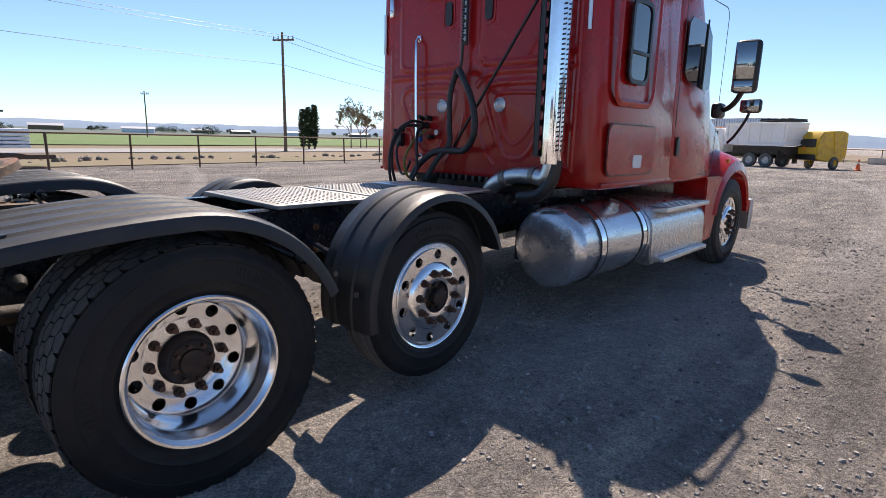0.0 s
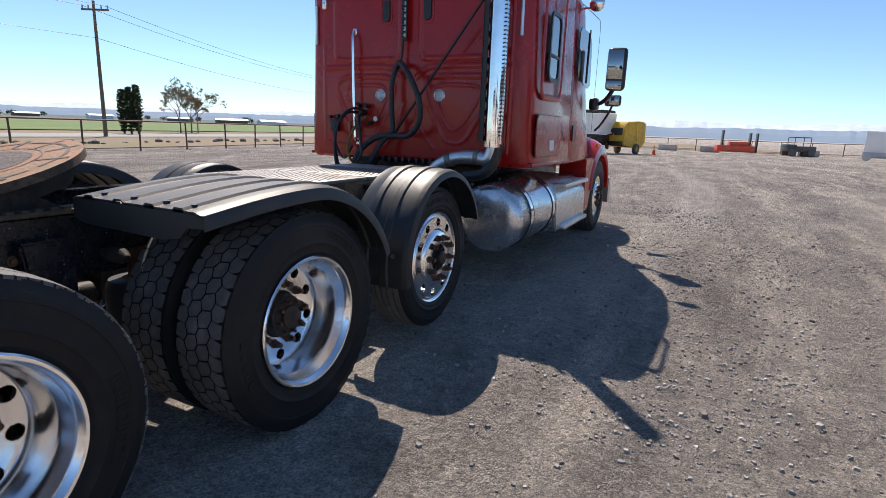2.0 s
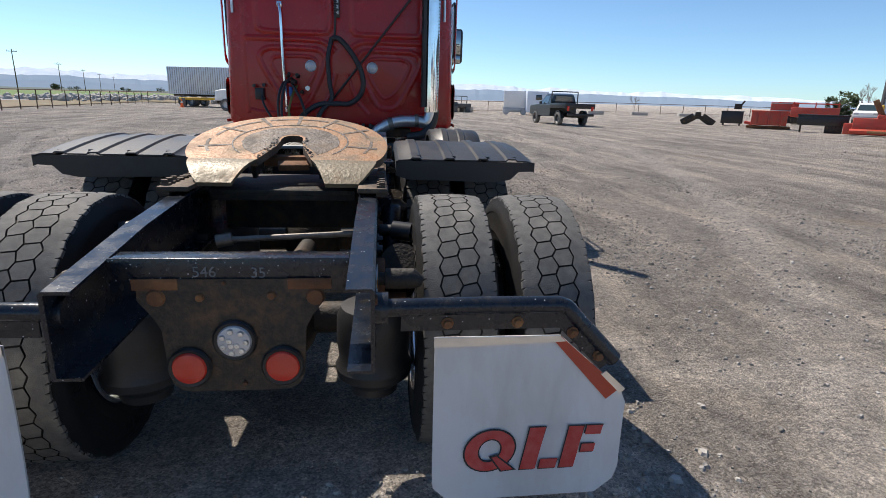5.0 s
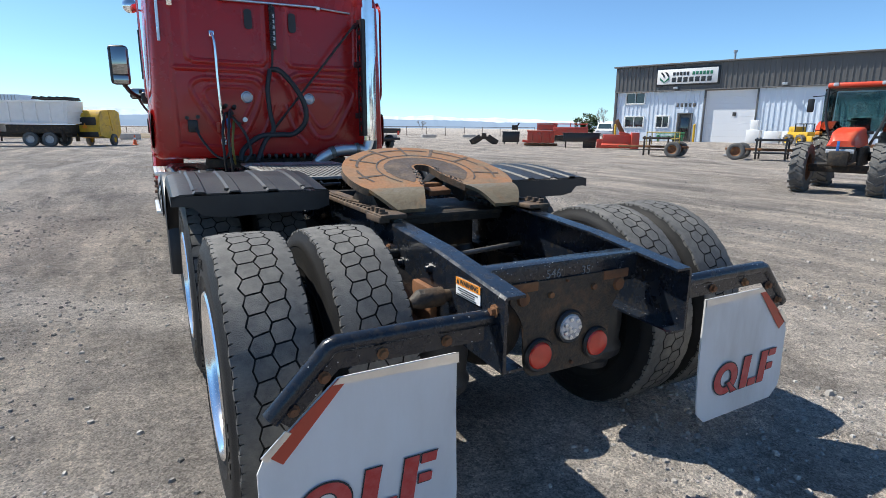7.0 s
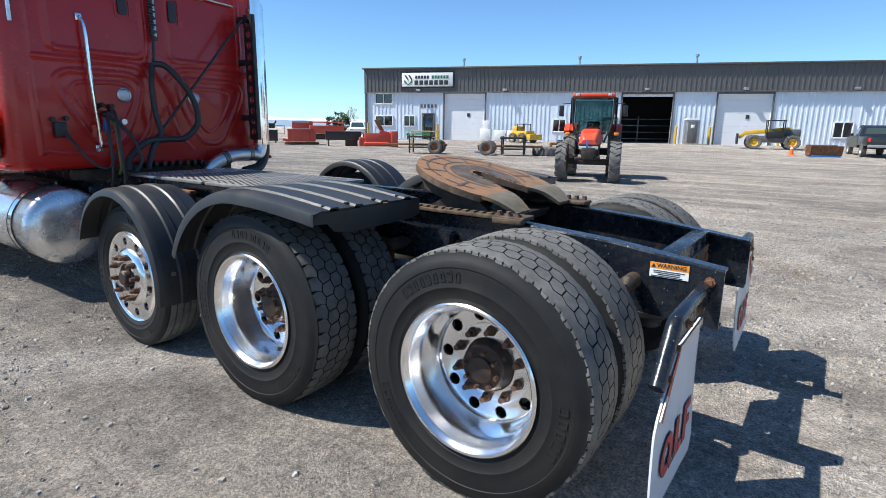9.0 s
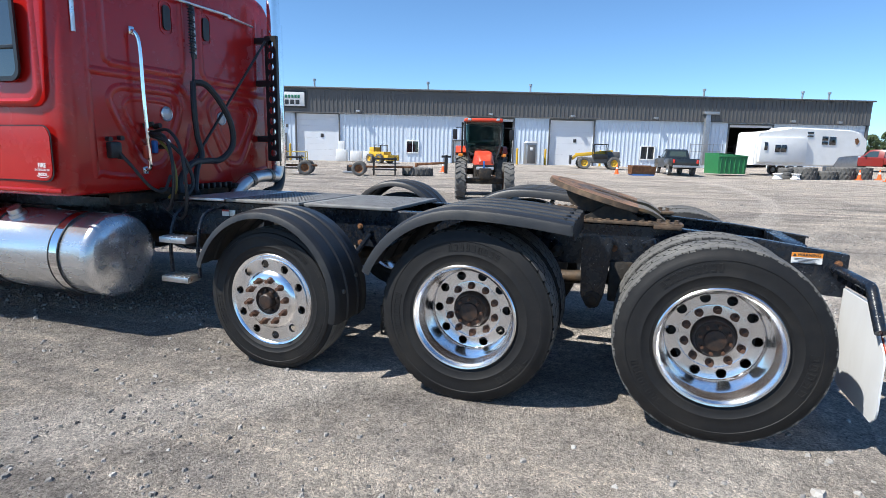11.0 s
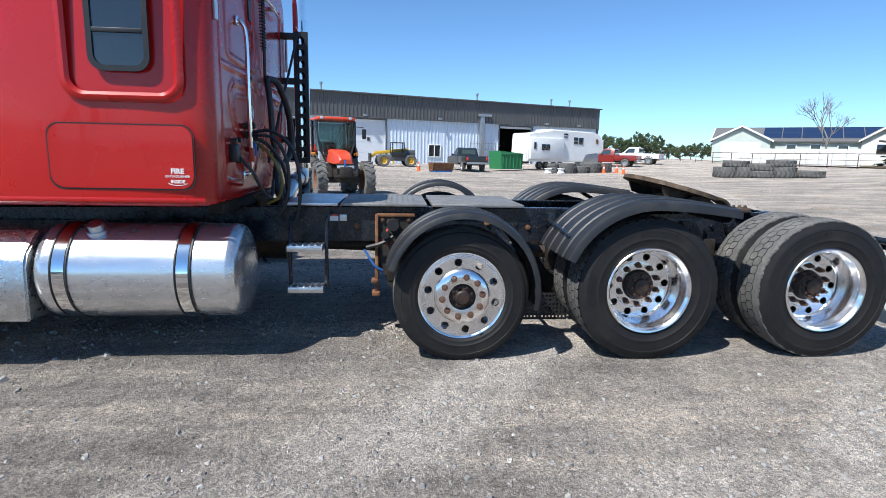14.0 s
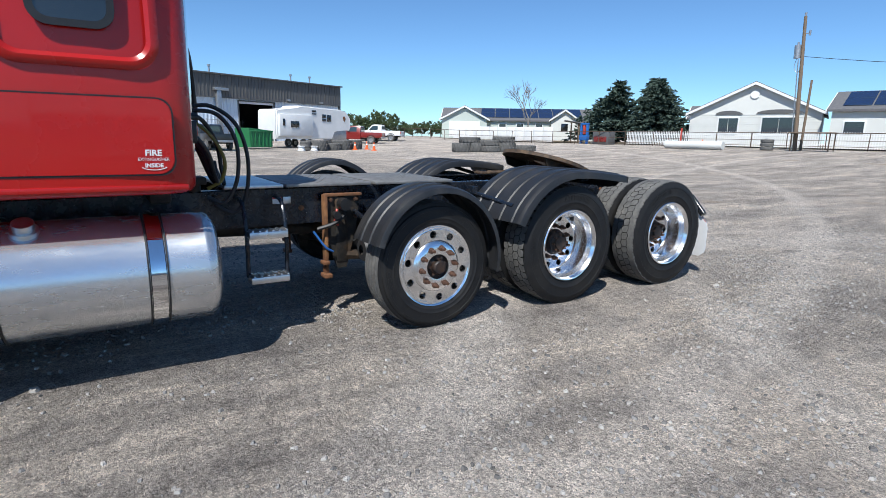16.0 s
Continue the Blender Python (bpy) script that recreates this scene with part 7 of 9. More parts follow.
# ---- cars ----
def pickup(name, at, turn, paint, label, rack=False, flat=False, scale=1.0, lift=0.0):
    """A pickup truck, nose towards local +y, base at z 0."""
    t = thing(name, at, turn, label, "pickup truck")
    hw = 0.92
    bm = B()
    low = 0.42 + lift
    side = [(2.72, low + 0.12), (2.78, low + 0.25), (2.74, 0.98 + lift), (2.6, 1.06 + lift), (1.45, 1.13 + lift), (1.30, 1.14 + lift), (-0.45, 1.12 + lift), (-0.45, low), (2.3, low), (2.6, low + 0.02)]
    secs = []
    for x, k in ((-hw, 0.96), (-hw * 0.97, 1.0), (hw * 0.97, 1.0), (hw, 0.96)):
        secs.append([(x, y * (0.985 + 0.015 * k), low + (z - low) * k) for y, z in side])
    r = loft(bm, secs)
    bm.faces.new(r[0])
    bm.faces.new(r[-1])
    bd = link("body", bm, paint, t, angle=30)
    bm = B()
    roof = [(1.30, 1.12), (0.72, 1.74), (0.45, 1.80), (-0.20, 1.80), (-0.42, 1.72), (-0.47, 1.12)]
    secs = []
    for x, k in ((-hw * 0.96, 0.0), (-hw * 0.80, 0.86), (-hw * 0.74, 1.0), (hw * 0.74, 1.0), (hw * 0.80, 0.86), (hw * 0.96, 0.0)):
        secs.append([(x, y, lift + 1.12 + (z - 1.12) * k) for y, z in roof])
    r = loft(bm, secs)
    bm.faces.new(r[0])
    bm.faces.new(r[-1])
    link("cab_roof", bm, paint, t, angle=30)
    for s in (-1, 1):
        bm = B()
        prism(bm, [(1.08, 1.18), (0.66, 1.62), (0.40, 1.66), (-0.02, 1.66), (-0.02, 1.18)], 0.012, lambda u, v, w: (s * (hw * 0.965 - 0.16 * hw * (v - 1.12) / 0.55 + w), u, v + lift))
        link("side_window", bm, "autoglass", t, smooth=False)
    bm = B()
    prism(bm, [(-0.62, 1.26), (0.62, 1.26), (0.55, 1.64), (-0.55, 1.64)], 0.012, lambda u, v, w: (u, -0.455 - w, v + lift))
    link("rear_window", bm, "autoglass", t, smooth=False)
    bm = B()
    prism(bm, [(-0.72, 1.18), (0.72, 1.18), (0.62, 1.68), (-0.62, 1.68)], 0.012, lambda u, v, w: (u, 1.30 - (v - 1.14) * 0.95 + w, v + lift))
    link("windscreen", bm, "autoglass", t, smooth=False)
    bm = B()
    if flat:
        box(bm, (0, -1.62, 0.98 + lift), (1.98, 2.2, 0.12), 0.02)
        for k in range(3):
            box(bm, (0, -1.62, 1.10 + 0.1 * k + lift), (2.0, 2.2, 0.05), 0.01) if False else None
        for s in (-1, 1):
            box(bm, (s * 0.97, -1.62, 1.10 + lift), (0.05, 2.2, 0.22), 0.01)
        box(bm, (0, -2.70, 1.10 + lift), (1.98, 0.05, 0.22), 0.01)
    else:
        for s in (-1, 1):
            box(bm, (s * (hw - 0.05), -1.60, 0.84 + lift), (0.10, 2.26, 0.56), 0.03)
        box(bm, (0, -2.70, 0.84 + lift), (1.70, 0.09, 0.54), 0.03)
        box(bm, (0, -1.6, 0.62 + lift), (1.7, 2.2, 0.08), 0.01)
    link("bed", bm, paint if not flat else "black", t)
    for y, z, h in ((-2.82, 0.56, 0.16), (2.80, 0.58, 0.22)):
        bm = B()
        box(bm, (0, y, z + lift), (1.75, 0.14, h), 0.03)
        link("bumper", bm, "cover" if not flat else "black", t)
    bm = B()
    box(bm, (0, 0, 0.45 + lift), (0.9, 4.9, 0.14), 0.02)
    link("underbody", bm, "grime", t)
    for s in (-1, 1):
        bm = B()
        box(bm, (s * 0.80, -2.75, 0.92 + lift), (0.14, 0.04, 0.26), 0.01)
        link("tail_lamp", bm, "lampred", t)
        bm = B()
        box(bm, (s * 0.66, 2.74, 0.90 + lift), (0.32, 0.05, 0.18), 0.02)
        link("head_lamp", bm, "lampclear", t)
        bm = B()
        box(bm, (s * 1.02, 0.82, 1.22 + lift), (0.18, 0.08, 0.16), 0.03)
        link("mirror", bm, "black", t)
    if rack:
        bm = B()
        for s in (-1, 1):
            bar(bm, (s * 0.90, -0.56, 1.0 + lift), (s * 0.90, -0.56, 1.92 + lift), 0.035, 8)
        bar(bm, (-0.90, -0.56, 1.92 + lift), (0.90, -0.56, 1.92 + lift), 0.035, 8)
        for k in range(7):
            bar(bm, (-0.75 + 0.25 * k, -0.56, 1.05 + lift), (-0.75 + 0.25 * k, -0.56, 1.3 + lift), 0.015, 6)
        bar(bm, (-0.90, -0.56, 1.3 + lift), (0.90, -0.56, 1.3 + lift), 0.025, 8)
        link("headache_rack", bm, "black", t)
    kit = simple_wheel(0.40, 0.26, "cover" if not flat else "black", 0, 0.6)
    for s in (-1, 1):
        for y in (1.82, -1.60):
            put_wheel(t, kit, (s * 0.82, y, 0.40), s)
            bm = B()
            secs = []
            for k in range(9):
                a = radians(5 + 170 * k / 8)
                secs.append([(s * 0.925, y + rr * math.cos(a), 0.42 + rr * math.sin(a)) for rr in (0.44, 0.50)] + [(s * 0.7, y + rr * math.cos(a), 0.42 + rr * math.sin(a)) for rr in (0.50, 0.44)])
            r = loft(bm, secs)
            link("wheel_arch", bm, "black", t)
    return t


pickup("pickup_truck", at_ground(11.9, 33.4), 8, "darkpaint", "dark grey flatbed pickup with a black headache rack", True, True, lift=0.12)
pickup("pickup_truck", at_ground(41.4, -2.95), 170 - 270 + 20, "darkpaint", "black crew pickup parked by the hall", lift=0.1)
pickup("pickup_truck", at_ground(52.2, -19.9), -40, "carred", "maroon pickup with pale lower sides parked near the trailer", lift=0.06)
pickup("pickup_truck", at_ground(55.5, -24.0), -42, "whitepaint", "white service pickup beside the maroon one", lift=0.06)
pickup("pickup_truck", at_ground(43.2, 43.4), 135, "whitepaint", "white vehicle beside the end of the hall")

# ---- fifth-wheel camper ----
rv = thing("camper_trailer", at_ground(46.8, -12.3), 0, "white fifth-wheel camper trailer with dark windows", "camper")
rv.matrix_world = Matrix.Translation(at_ground(47.4, -12.6)) @ pose(0, 0, 0, 0, 0, -69 + 4)
bm = B()
prism(bm, [(-4.7, 0.75), (-4.78, 1.2), (-4.7, 3.15), (-4.55, 3.3), (-2.2, 3.42), (-1.9, 3.72), (3.2, 3.62), (4.1, 3.4), (4.7, 2.8), (4.75, 2.0), (4.55, 1.62), (2.6, 1.62), (2.3, 1.55), (2.1, 0.75)], 2.45, lambda u, v, w: (u, w - 1.2, v))
bmesh.ops.bevel(bm, geom=[e for e in bm.edges if abs(e.verts[0].co.y - e.verts[1].co.y) < 1e-4], offset=0.10, segments=3, affect="EDGES")
link("shell", bm, "whitepaint", rv, angle=40)
bm = B()
box(bm, (-2.6, -1.30, 1.95), (3.9, 0.3, 1.9), 0.04)
link("slide_out", bm, "whitepaint", rv)
for x, z, w, h, y in ((-3.1, 2.05, 0.45, 0.55, -1.47), (-2.6, 2.05, 0.45, 0.55, -1.47), (-4.1, 2.2, 0.25, 0.6, -1.47), (1.0, 2.9, 0.5, 0.32, -1.22), (1.0, 2.55, 0.5, 0.25, -1.22), (1.65, 2.72, 0.55, 0.62, -1.22), (-0.3, 3.3, 0.5, 0.16, -1.22), (-0.3, 3.05, 0.5, 0.10, -1.22)):
    bm = B()
    box(bm, (x, y, z), (w, 0.04, h), 0.01)
    link("window", bm, "glassdark", rv)
bm = B()
prism(bm, [(3.55, 2.9), (3.75, 3.0), (3.95, 2.75), (3.8, 2.45), (3.62, 2.6)], 0.02, lambda u, v, w: (u, -1.235 + w, v))
link("painted_mark", bm, "rust", rv)
bm = B()
box(bm, (3.2, -1.0, 1.15), (2.0, 0.12, 0.9), 0.02)
box(bm, (2.9, 0, 0.5), (0.12, 1.6, 1.0), 0.02)
link("nose_legs", bm, "cover", rv)
kit = simple_wheel(0.38, 0.24, "whitepaint", 0, 0.55)
for s in (-1, 1):
    for x in (-1.5, -0.7):
        w_ = put_wheel(rv, kit, (x, s * 1.0, 0.38), 1)
        w_.matrix_basis = pose(x, s * 1.02, 0.38, 0, 0, 90 * -s)

# ---- dumpster, tyre stacks, cones and clutter near the hall ----
d = thing("dumpster", at_ground(43.0, -6.6), -65, "green steel dumpster with a side ladder", "dumpster")
d.scale = (0.68, 1, 1)
bm = B()
prism(bm, [(-1.6, 0.15), (1.6, 0.15), (1.75, 1.5), (-1.75, 1.7)], 1.8, lambda u, v, w: (u, w - 0.9, v))
link("bin", bm, "green", d)
bm = B()
for k in range(6):
    box(bm, (-1.4 + 0.55 * k, -0.93, 0.85), (0.07, 0.06, 1.35), 0.01)
box(bm, (0, -0.94, 1.45), (3.4, 0.08, 0.1), 0.01)
link("ribs", bm, "green", d)
bm = B()
for k in range(3):
    box(bm, (1.9, 0, 0.3 + 0.4 * k), (0.7 - 0.2 * k, 0.9, 0.06), 0.01)
link("ladder", bm, "green", d)


def lying_tyre(R, w, lugs=0):
    bm = B()
    lathe(bm, [(R * 0.55, -w * 0.4), (R * 0.62, -w * 0.5), (R * 0.92, -w * 0.5), (R, -w * 0.3), (R, w * 0.3), (R * 0.92, w * 0.5), (R * 0.62, w * 0.5), (R * 0.55, w * 0.4), (R * 0.55, -w * 0.4)], 28, axis="Z")
    for k in range(lugs):
        a = 2 * math.pi * k / lugs
        for sd in (-1, 1):
            m = Euler((0, 0, a)).to_matrix()
            box(bm, m @ Vector((R * 1.0, 0, sd * w * 0.24)), (R * 0.10, R * 0.09, w * 0.5), 0, (sd * 32, 0, math.degrees(a)))
    return mesh_of(bm, ["tread"])


big_tyre, lug_tyre, car_tyre = lying_tyre(0.86, 0.46, 20), lying_tyre(0.82, 0.46, 18), lying_tyre(0.45, 0.26)


def tyre_thing(mesh, x, y, z, label, tilt=0.0, spin=0.0, group="stacked tyres"):
    ob = tagged(new("loose_tyre", mesh), label, "tyre", group)
    gx = at_ground(x, y)
    ob.matrix_world = Matrix.Translation((gx[0], gx[1], gx[2] + z)) @ pose(0, 0, 0, tilt, 0, spin)
    return ob


wide_tyre = lying_tyre(0.80, 0.72, 18)
for k, (off, back, lv, mesh) in enumerate(((-2.7, 0, 0.37, wide_tyre), (-1.05, 0.2, 0.37, wide_tyre), (0.5, -0.2, 0.24, lug_tyre), (2.1, 0.1, 0.37, wide_tyre), (-1.9, 0.3, 0.94, lug_tyre), (0.45, -0.1, 0.70, lug_tyre), (1.9, 0.2, 0.96, big_tyre))):
    tyre_thing(mesh, 31.4 - 0.42 * off + 0.8 * back, -21.9 - 0.58 * off - 0.6 * back, lv, "black lugged tractor tyre lying in a stack", spin=k * 37)
tyre_thing(big_tyre, 29.9, -24.6, 0.24, "black tractor tyre lying beside the stack")
tyre_thing(big_tyre, 26.1, 12.1, 0.24, "black tractor tyre lying on the gravel")
for k, (x, y, n) in enumerate(((40.2, -10.0, 3), (40.6, -11.2, 3), (41.2, -12.6, 2), (41.8, -13.8, 3), (42.3, -15.0, 3))):
    for j in range(n):
        tyre_thing(car_tyre if k < 1 else lug_tyre, x, y, (0.14 + 0.26 * j) if k < 1 else (0.2 + 0.4 * j) * 0.62, "worn black tyre in a stack by the camper", spin=30 * j)
for x, y in ((39.4, -9.4), (39.8, -10.6)):
    bm = B()
    lathe(bm, [(0.30, 0.0), (0.32, 0.06), (0.24, 0.14), (0.24, 0.30), (0.32, 0.38), (0.30, 0.42), (0.1, 0.3)], 24, axis="Z")
    ob = tagged(link("white_rim", bm, "whitepaint"), "white steel wheel rim lying on the gravel", "wheel rim", "white rims")
    ob.matrix_world = pose(*at_ground(x, y))
# cones
bm = B()
lathe(bm, [(0.20, 0.02), (0.17, 0.05), (0.14, 0.06), (0.115, 0.22), (0.085, 0.40)], 20, axis="Z")
box(bm, (0, 0, 0.02), (0.40, 0.40, 0.04), 0.01)
rr = lathe(bm, [(0.065, 0.52), (0.035, 0.70), (0.02, 0.71)], 20, axis="Z")
cap(bm, rr[-1])
cone_body = mesh_of(bm, ["cone"])
bm = B()
lathe(bm, [(0.0855, 0.395), (0.0655, 0.525)], 20, axis="Z")
cone_band = mesh_of(bm, ["lbl_white"])
for x, y in ((-1.9, 43.6), (32.6, 12.7), (38.7, 1.2), (41.0, -14.7), (41.4, -16.0), (-17.2, 50.0), (39.0, -15.6), (22.6, -37.0), (30.2, -43.0)):
    c = tagged(new("traffic_cone"), "orange traffic cone with a white band", "cone", "traffic cones")
    c.matrix_world = pose(*at_ground(x, y))
    share("cone_shell", cone_body, c, (0, 0, 0))
    share("cone_band", cone_band, c, (0, 0, 0))

# telehandler
th = thing("telehandler", at_ground(46.3, 3.0), 12, "small yellow telehandler with a black cab", "telehandler")
kit = simple_wheel(0.52, 0.36, "yellow", 14)
for s in (-1, 1):
    for y in (1.25, -1.25):
        put_wheel(th, kit, (s * 0.75, y, 0.52), s)
bm = B()
box(bm, (0, 0, 0.75), (1.2, 3.4, 0.5), 0.06)
box(bm, (0.35, -1.3, 1.2), (0.8, 1.1, 0.6), 0.08)
link("chassis", bm, "wallgrey", th)
bm = B()
box(bm, (-0.35, -0.1, 2.12), (0.95, 1.25, 0.08), 0.03)
for x in (-0.78, 0.08):
    for y in (-0.66, 0.46):
        bar(bm, (x, y, 0.95), (x, y, 2.1), 0.04, 8)
box(bm, (-0.35, -0.1, 1.1), (0.9, 1.2, 0.4), 0.03)
link("cab", bm, "black", th)
bm = B()
box(bm, (0.38, 0.3, 1.35), (0.28, 3.2, 0.30), 0.03, (-6, 0, 0))
box(bm, (0.38, 1.95, 1.05), (0.26, 0.7, 0.26), 0.03, (-40, 0, 0))
link("boom", bm, "yellow", th)
bm = B()
box(bm, (0.2, 2.35, 0.75), (1.2, 0.1, 0.8), 0.02)
link("carriage", bm, "black", th)
sm = thing("compact_loader", at_ground(42.95, 22.4), 160, "small yellow loader parked near the hall", "loader")
kit = simple_wheel(0.42, 0.3, "yellow", 12)
for s in (-1, 1):
    for y in (0.6, -0.6):
        put_wheel(sm, kit, (s * 0.7, y, 0.42), s)
bm = B()
box(bm, (0, 0, 0.75), (1.0, 2.0, 0.6), 0.06)
box(bm, (0, -0.6, 1.2), (0.9, 0.7, 0.5), 0.06)
box(bm, (0, 1.5, 0.5), (1.5, 0.5, 0.5), 0.04)
link("body", bm, "yellow", sm)
bm = B()
for x in (-0.45, 0.45):
    for y in (-0.3, 0.5):
        bar(bm, (x, y, 1.0), (x, y, 1.62), 0.04, 8)
box(bm, (0, 0.1, 1.64), (1.0, 0.9, 0.06), 0.02)
link("canopy", bm, "black", sm)
bk = thing("loader_bucket", at_ground(38.0, -0.5), -70, "rusty loader bucket lying on a pallet", "bucket")
bk.scale = (0.78, 0.9, 0.95)
bm = B()
prism(bm, [(-0.4, 0.1), (0.4, 0.1), (0.55, 0.75), (0.48, 0.75), (0.32, 0.18), (-0.34, 0.18), (-0.5, 0.7), (-0.56, 0.7)], 2.2, lambda u, v, w: (w - 1.1, u, v))
link("shell", bm, "rust", bk)
bm = B()
box(bm, (0, 0, 0.05), (2.0, 1.0, 0.10), 0.01)
link("pallet", bm, "bluemetal", bk)

M["railyellow"] = mat("pale_yellow_paint", (0.55, 0.42, 0.10), 0.5, 0, (0.42, 0.32, 0.10), 8, 0.6)


# wagon carts
def cart(x, y, turn, label, seat="", rack="", off=0.0):
    c = thing("wagon_cart", at_ground(x, y), turn, label, "cart", "wagon carts")
    kit = simple_wheel(0.40, 0.24, "rust", 0, 0.55)
    for s in (-1, 1):
        put_wheel(c, kit, (s * 0.75, 0, 0.40), s)
    bm = B()
    bar(bm, (-0.7, 0, 0.42), (0.7, 0, 0.42), 0.05, 10)
    box(bm, (0, 1.2, 0.5), (0.12, 3.6, 0.12), 0.02)
    box(bm, (0, 0, 0.58), (1.1, 0.16, 0.16), 0.02)
    link("axle_frame", bm, "rust", c)
    if seat:
        bm = B()
        for y_ in (1.2, 2.4):
            for s in (-1, 1):
                box(bm, (s * 0.5, y_ - off, 0.55), (0.08, 0.08, 1.0), 0.01)
        box(bm, (0, 1.8 - off, 0.95), (1.1, 1.4, 0.10), 0.02)
        box(bm, (0, 1.8 - off, 0.35), (1.1, 1.4, 0.06), 0.02)
        link("bench", bm, seat, c)
    if rack:
        bm = B()
        for y_ in (0.0, 1.4):
            for s in (-1, 1):
                bar(bm, (s * 0.5, y_, 0.6), (s * 0.5, y_, 1.25), 0.025, 6)
        for z in (0.92, 1.25):
            for s in (-1, 1):
                bar(bm, (s * 0.5, 0.0, z), (s * 0.5, 1.4, z), 0.025, 6)
            for y_ in (0.0, 1.4):
                bar(bm, (-0.5, y_, z), (0.5, y_, z), 0.025, 6)
        link("rack", bm, rack, c, "pale yellow pipe rack")
    return c


cart(23.0, 17.6, 26, "rusty wagon running gear with a pale yellow rack", "grime", "railyellow", 0.9)
cart(24.0, 14.8, 204, "rusty wagon running gear with a long black bench", "black", "", 0.4)
bt = thing("battery_tray", at_ground(26.6, 16.6), 20, "two black boxes on a grey pallet", "pallet")
bm = B()
box(bm, (0, 0, 0.08), (1.3, 1.0, 0.12), 0.02)
link("pallet", bm, "cover", bt)
for x in (-0.3, 0.3):
    bm = B()
    box(bm, (x, 0, 0.32), (0.48, 0.6, 0.36), 0.04)
    link("box", bm, "black", bt)
# farm implements north of the hall
def implement(name, x, y, turn, parts_, label):
    t = thing(name, at_ground(x, y), turn, label, "implement")
    for nm, m, boxes in parts_:
        bm = B()
        for c, s_, rot in boxes:
            box(bm, c, s_, 0.03, rot)
        link(nm, bm, m, t)
    return t


implement("rear_blade", 30.2, 12.5, -68, [("beam", "rust", [((-0.3, 0, 0.62), (2.0, 0.16, 0.16), (0, -4, 0)), ((-1.2, 0, 0.4), (0.16, 0.5, 0.5), None)]), ("upright", "black", [((0.75, 0, 0.6), (0.22, 0.30, 1.2), None), ((0.75, 0, 1.1), (0.6, 0.30, 0.14), None)])], "black and rusty tractor blade frame on the gravel")
implement("snow_blower", 28.0, 26.3, -42, [("housing", "redmetal", [((0, 0, 0.55), (2.4, 0.8, 0.9), None), ((0, 0.4, 0.35), (2.5, 0.3, 0.6), None), ((0.9, -0.2, 0.6), (0.5, 1.1, 1.1), None)]), ("chute", "rust", [((-0.1, -0.1, 1.45), (0.28, 0.28, 1.2), (0, -28, 0))]), ("auger", "redmetal", [((-1.35, 0.1, 0.38), (0.5, 0.5, 0.6), None), ((-0.4, -0.5, 0.25), (1.8, 0.25, 0.22), (25, 0, 0)), ((0.2, -0.2, 1.05), (0.7, 0.5, 0.2), (0, 12, 0))])], "red snow blower with a rusty chute")
implement("dump_trailer", 26.6, 33.4, -38, [("box", "redmetal", [((0, 0, 0.72), (2.1, 1.4, 0.95), None), ((0, -0.72, 1.16), (2.2, 0.08, 0.10), None), ((-0.7, -0.74, 0.7), (0.09, 0.08, 0.9), None), ((0, -0.74, 0.7), (0.09, 0.08, 0.9), None), ((0.7, -0.74, 0.7), (0.09, 0.08, 0.9), None), ((-1.2, 0, 0.35), (0.5, 1.0, 0.18), (0, 12, 0))]), ("skid", "rust", [((0, 0, 0.12), (2.6, 1.1, 0.16), None)])], "red open steel box on skids")
implement("black_roller", 27.1, 29.3, -40, [("box", "black", [((0, 0, 0.75), (2.6, 0.7, 0.6), None), ((0, 0, 1.05), (2.7, 0.8, 0.08), None)]), ("stand", "grime", [((-1.1, 0, 0.25), (0.1, 0.6, 0.5), None), ((0.6, 0, 0.25), (0.9, 0.6, 0.5), None)])], "long black implement on a stand")
implement("red_implement", 34.4, 38.9, -40, [("box", "redmetal", [((0, 0, 0.95), (3.2, 1.4, 0.75), None), ((0, 0, 1.62), (3.2, 0.08, 0.08), None), ((-1.5, 0, 1.5), (0.08, 0.08, 0.5), None), ((0, 0, 1.5), (0.08, 0.08, 0.5), None), ((1.5, 0, 1.5), (0.08, 0.08, 0.5), None)]), ("frame", "grime", [((0, 0, 0.3), (3.0, 1.0, 0.5), None)])], "red farm implement with railings")
implement("red_implement", 34.6, 42.6, -40, [("box", "redmetal", [((0, 0, 1.15), (2.0, 1.2, 1.1), None)]), ("rail", "cover", [((0, -0.66, 1.60), (2.0, 0.05, 0.08), None), ((0, -0.66, 1.0), (2.0, 0.05, 0.06), None)]), ("skid", "grime", [((0, 0, 0.3), (1.9, 1.0, 0.6), None)])], "red farm implement with pale rails")
implement("black_bin", 26.6, 37.5, -36, [("bin", "black", [((0, 0, 0.60), (1.45, 1.0, 0.85), None), ((0, 0, 1.04), (1.55, 1.1, 0.06), None), ((-0.55, 0, 0.1), (0.1, 0.9, 0.2), None), ((0.55, 0, 0.1), (0.1, 0.9, 0.2), None)]), ("engine", "grime", [((0.3, 0, 1.4), (0.5, 0.5, 0.4), None), ((0.55, 0, 1.6), (0.12, 0.12, 0.5), (0, 30, 0))])], "black steel bin with an engine on top")
implement("plough_blade", 24.3, 38.2, -35, [("blade", "grime", [((-0.7, 0, 0.35), (1.0, 0.12, 0.55), (0, -32, 0)), ((0.7, 0, 0.35), (1.0, 0.12, 0.55), (0, 32, 0)), ((0, 0, 0.55), (1.0, 0.2, 0.25), None)]), ("hitch", "grime", [((0, -0.2, 0.8), (0.4, 0.2, 0.3), None)])], "dark V-shaped plough blade on the gravel")
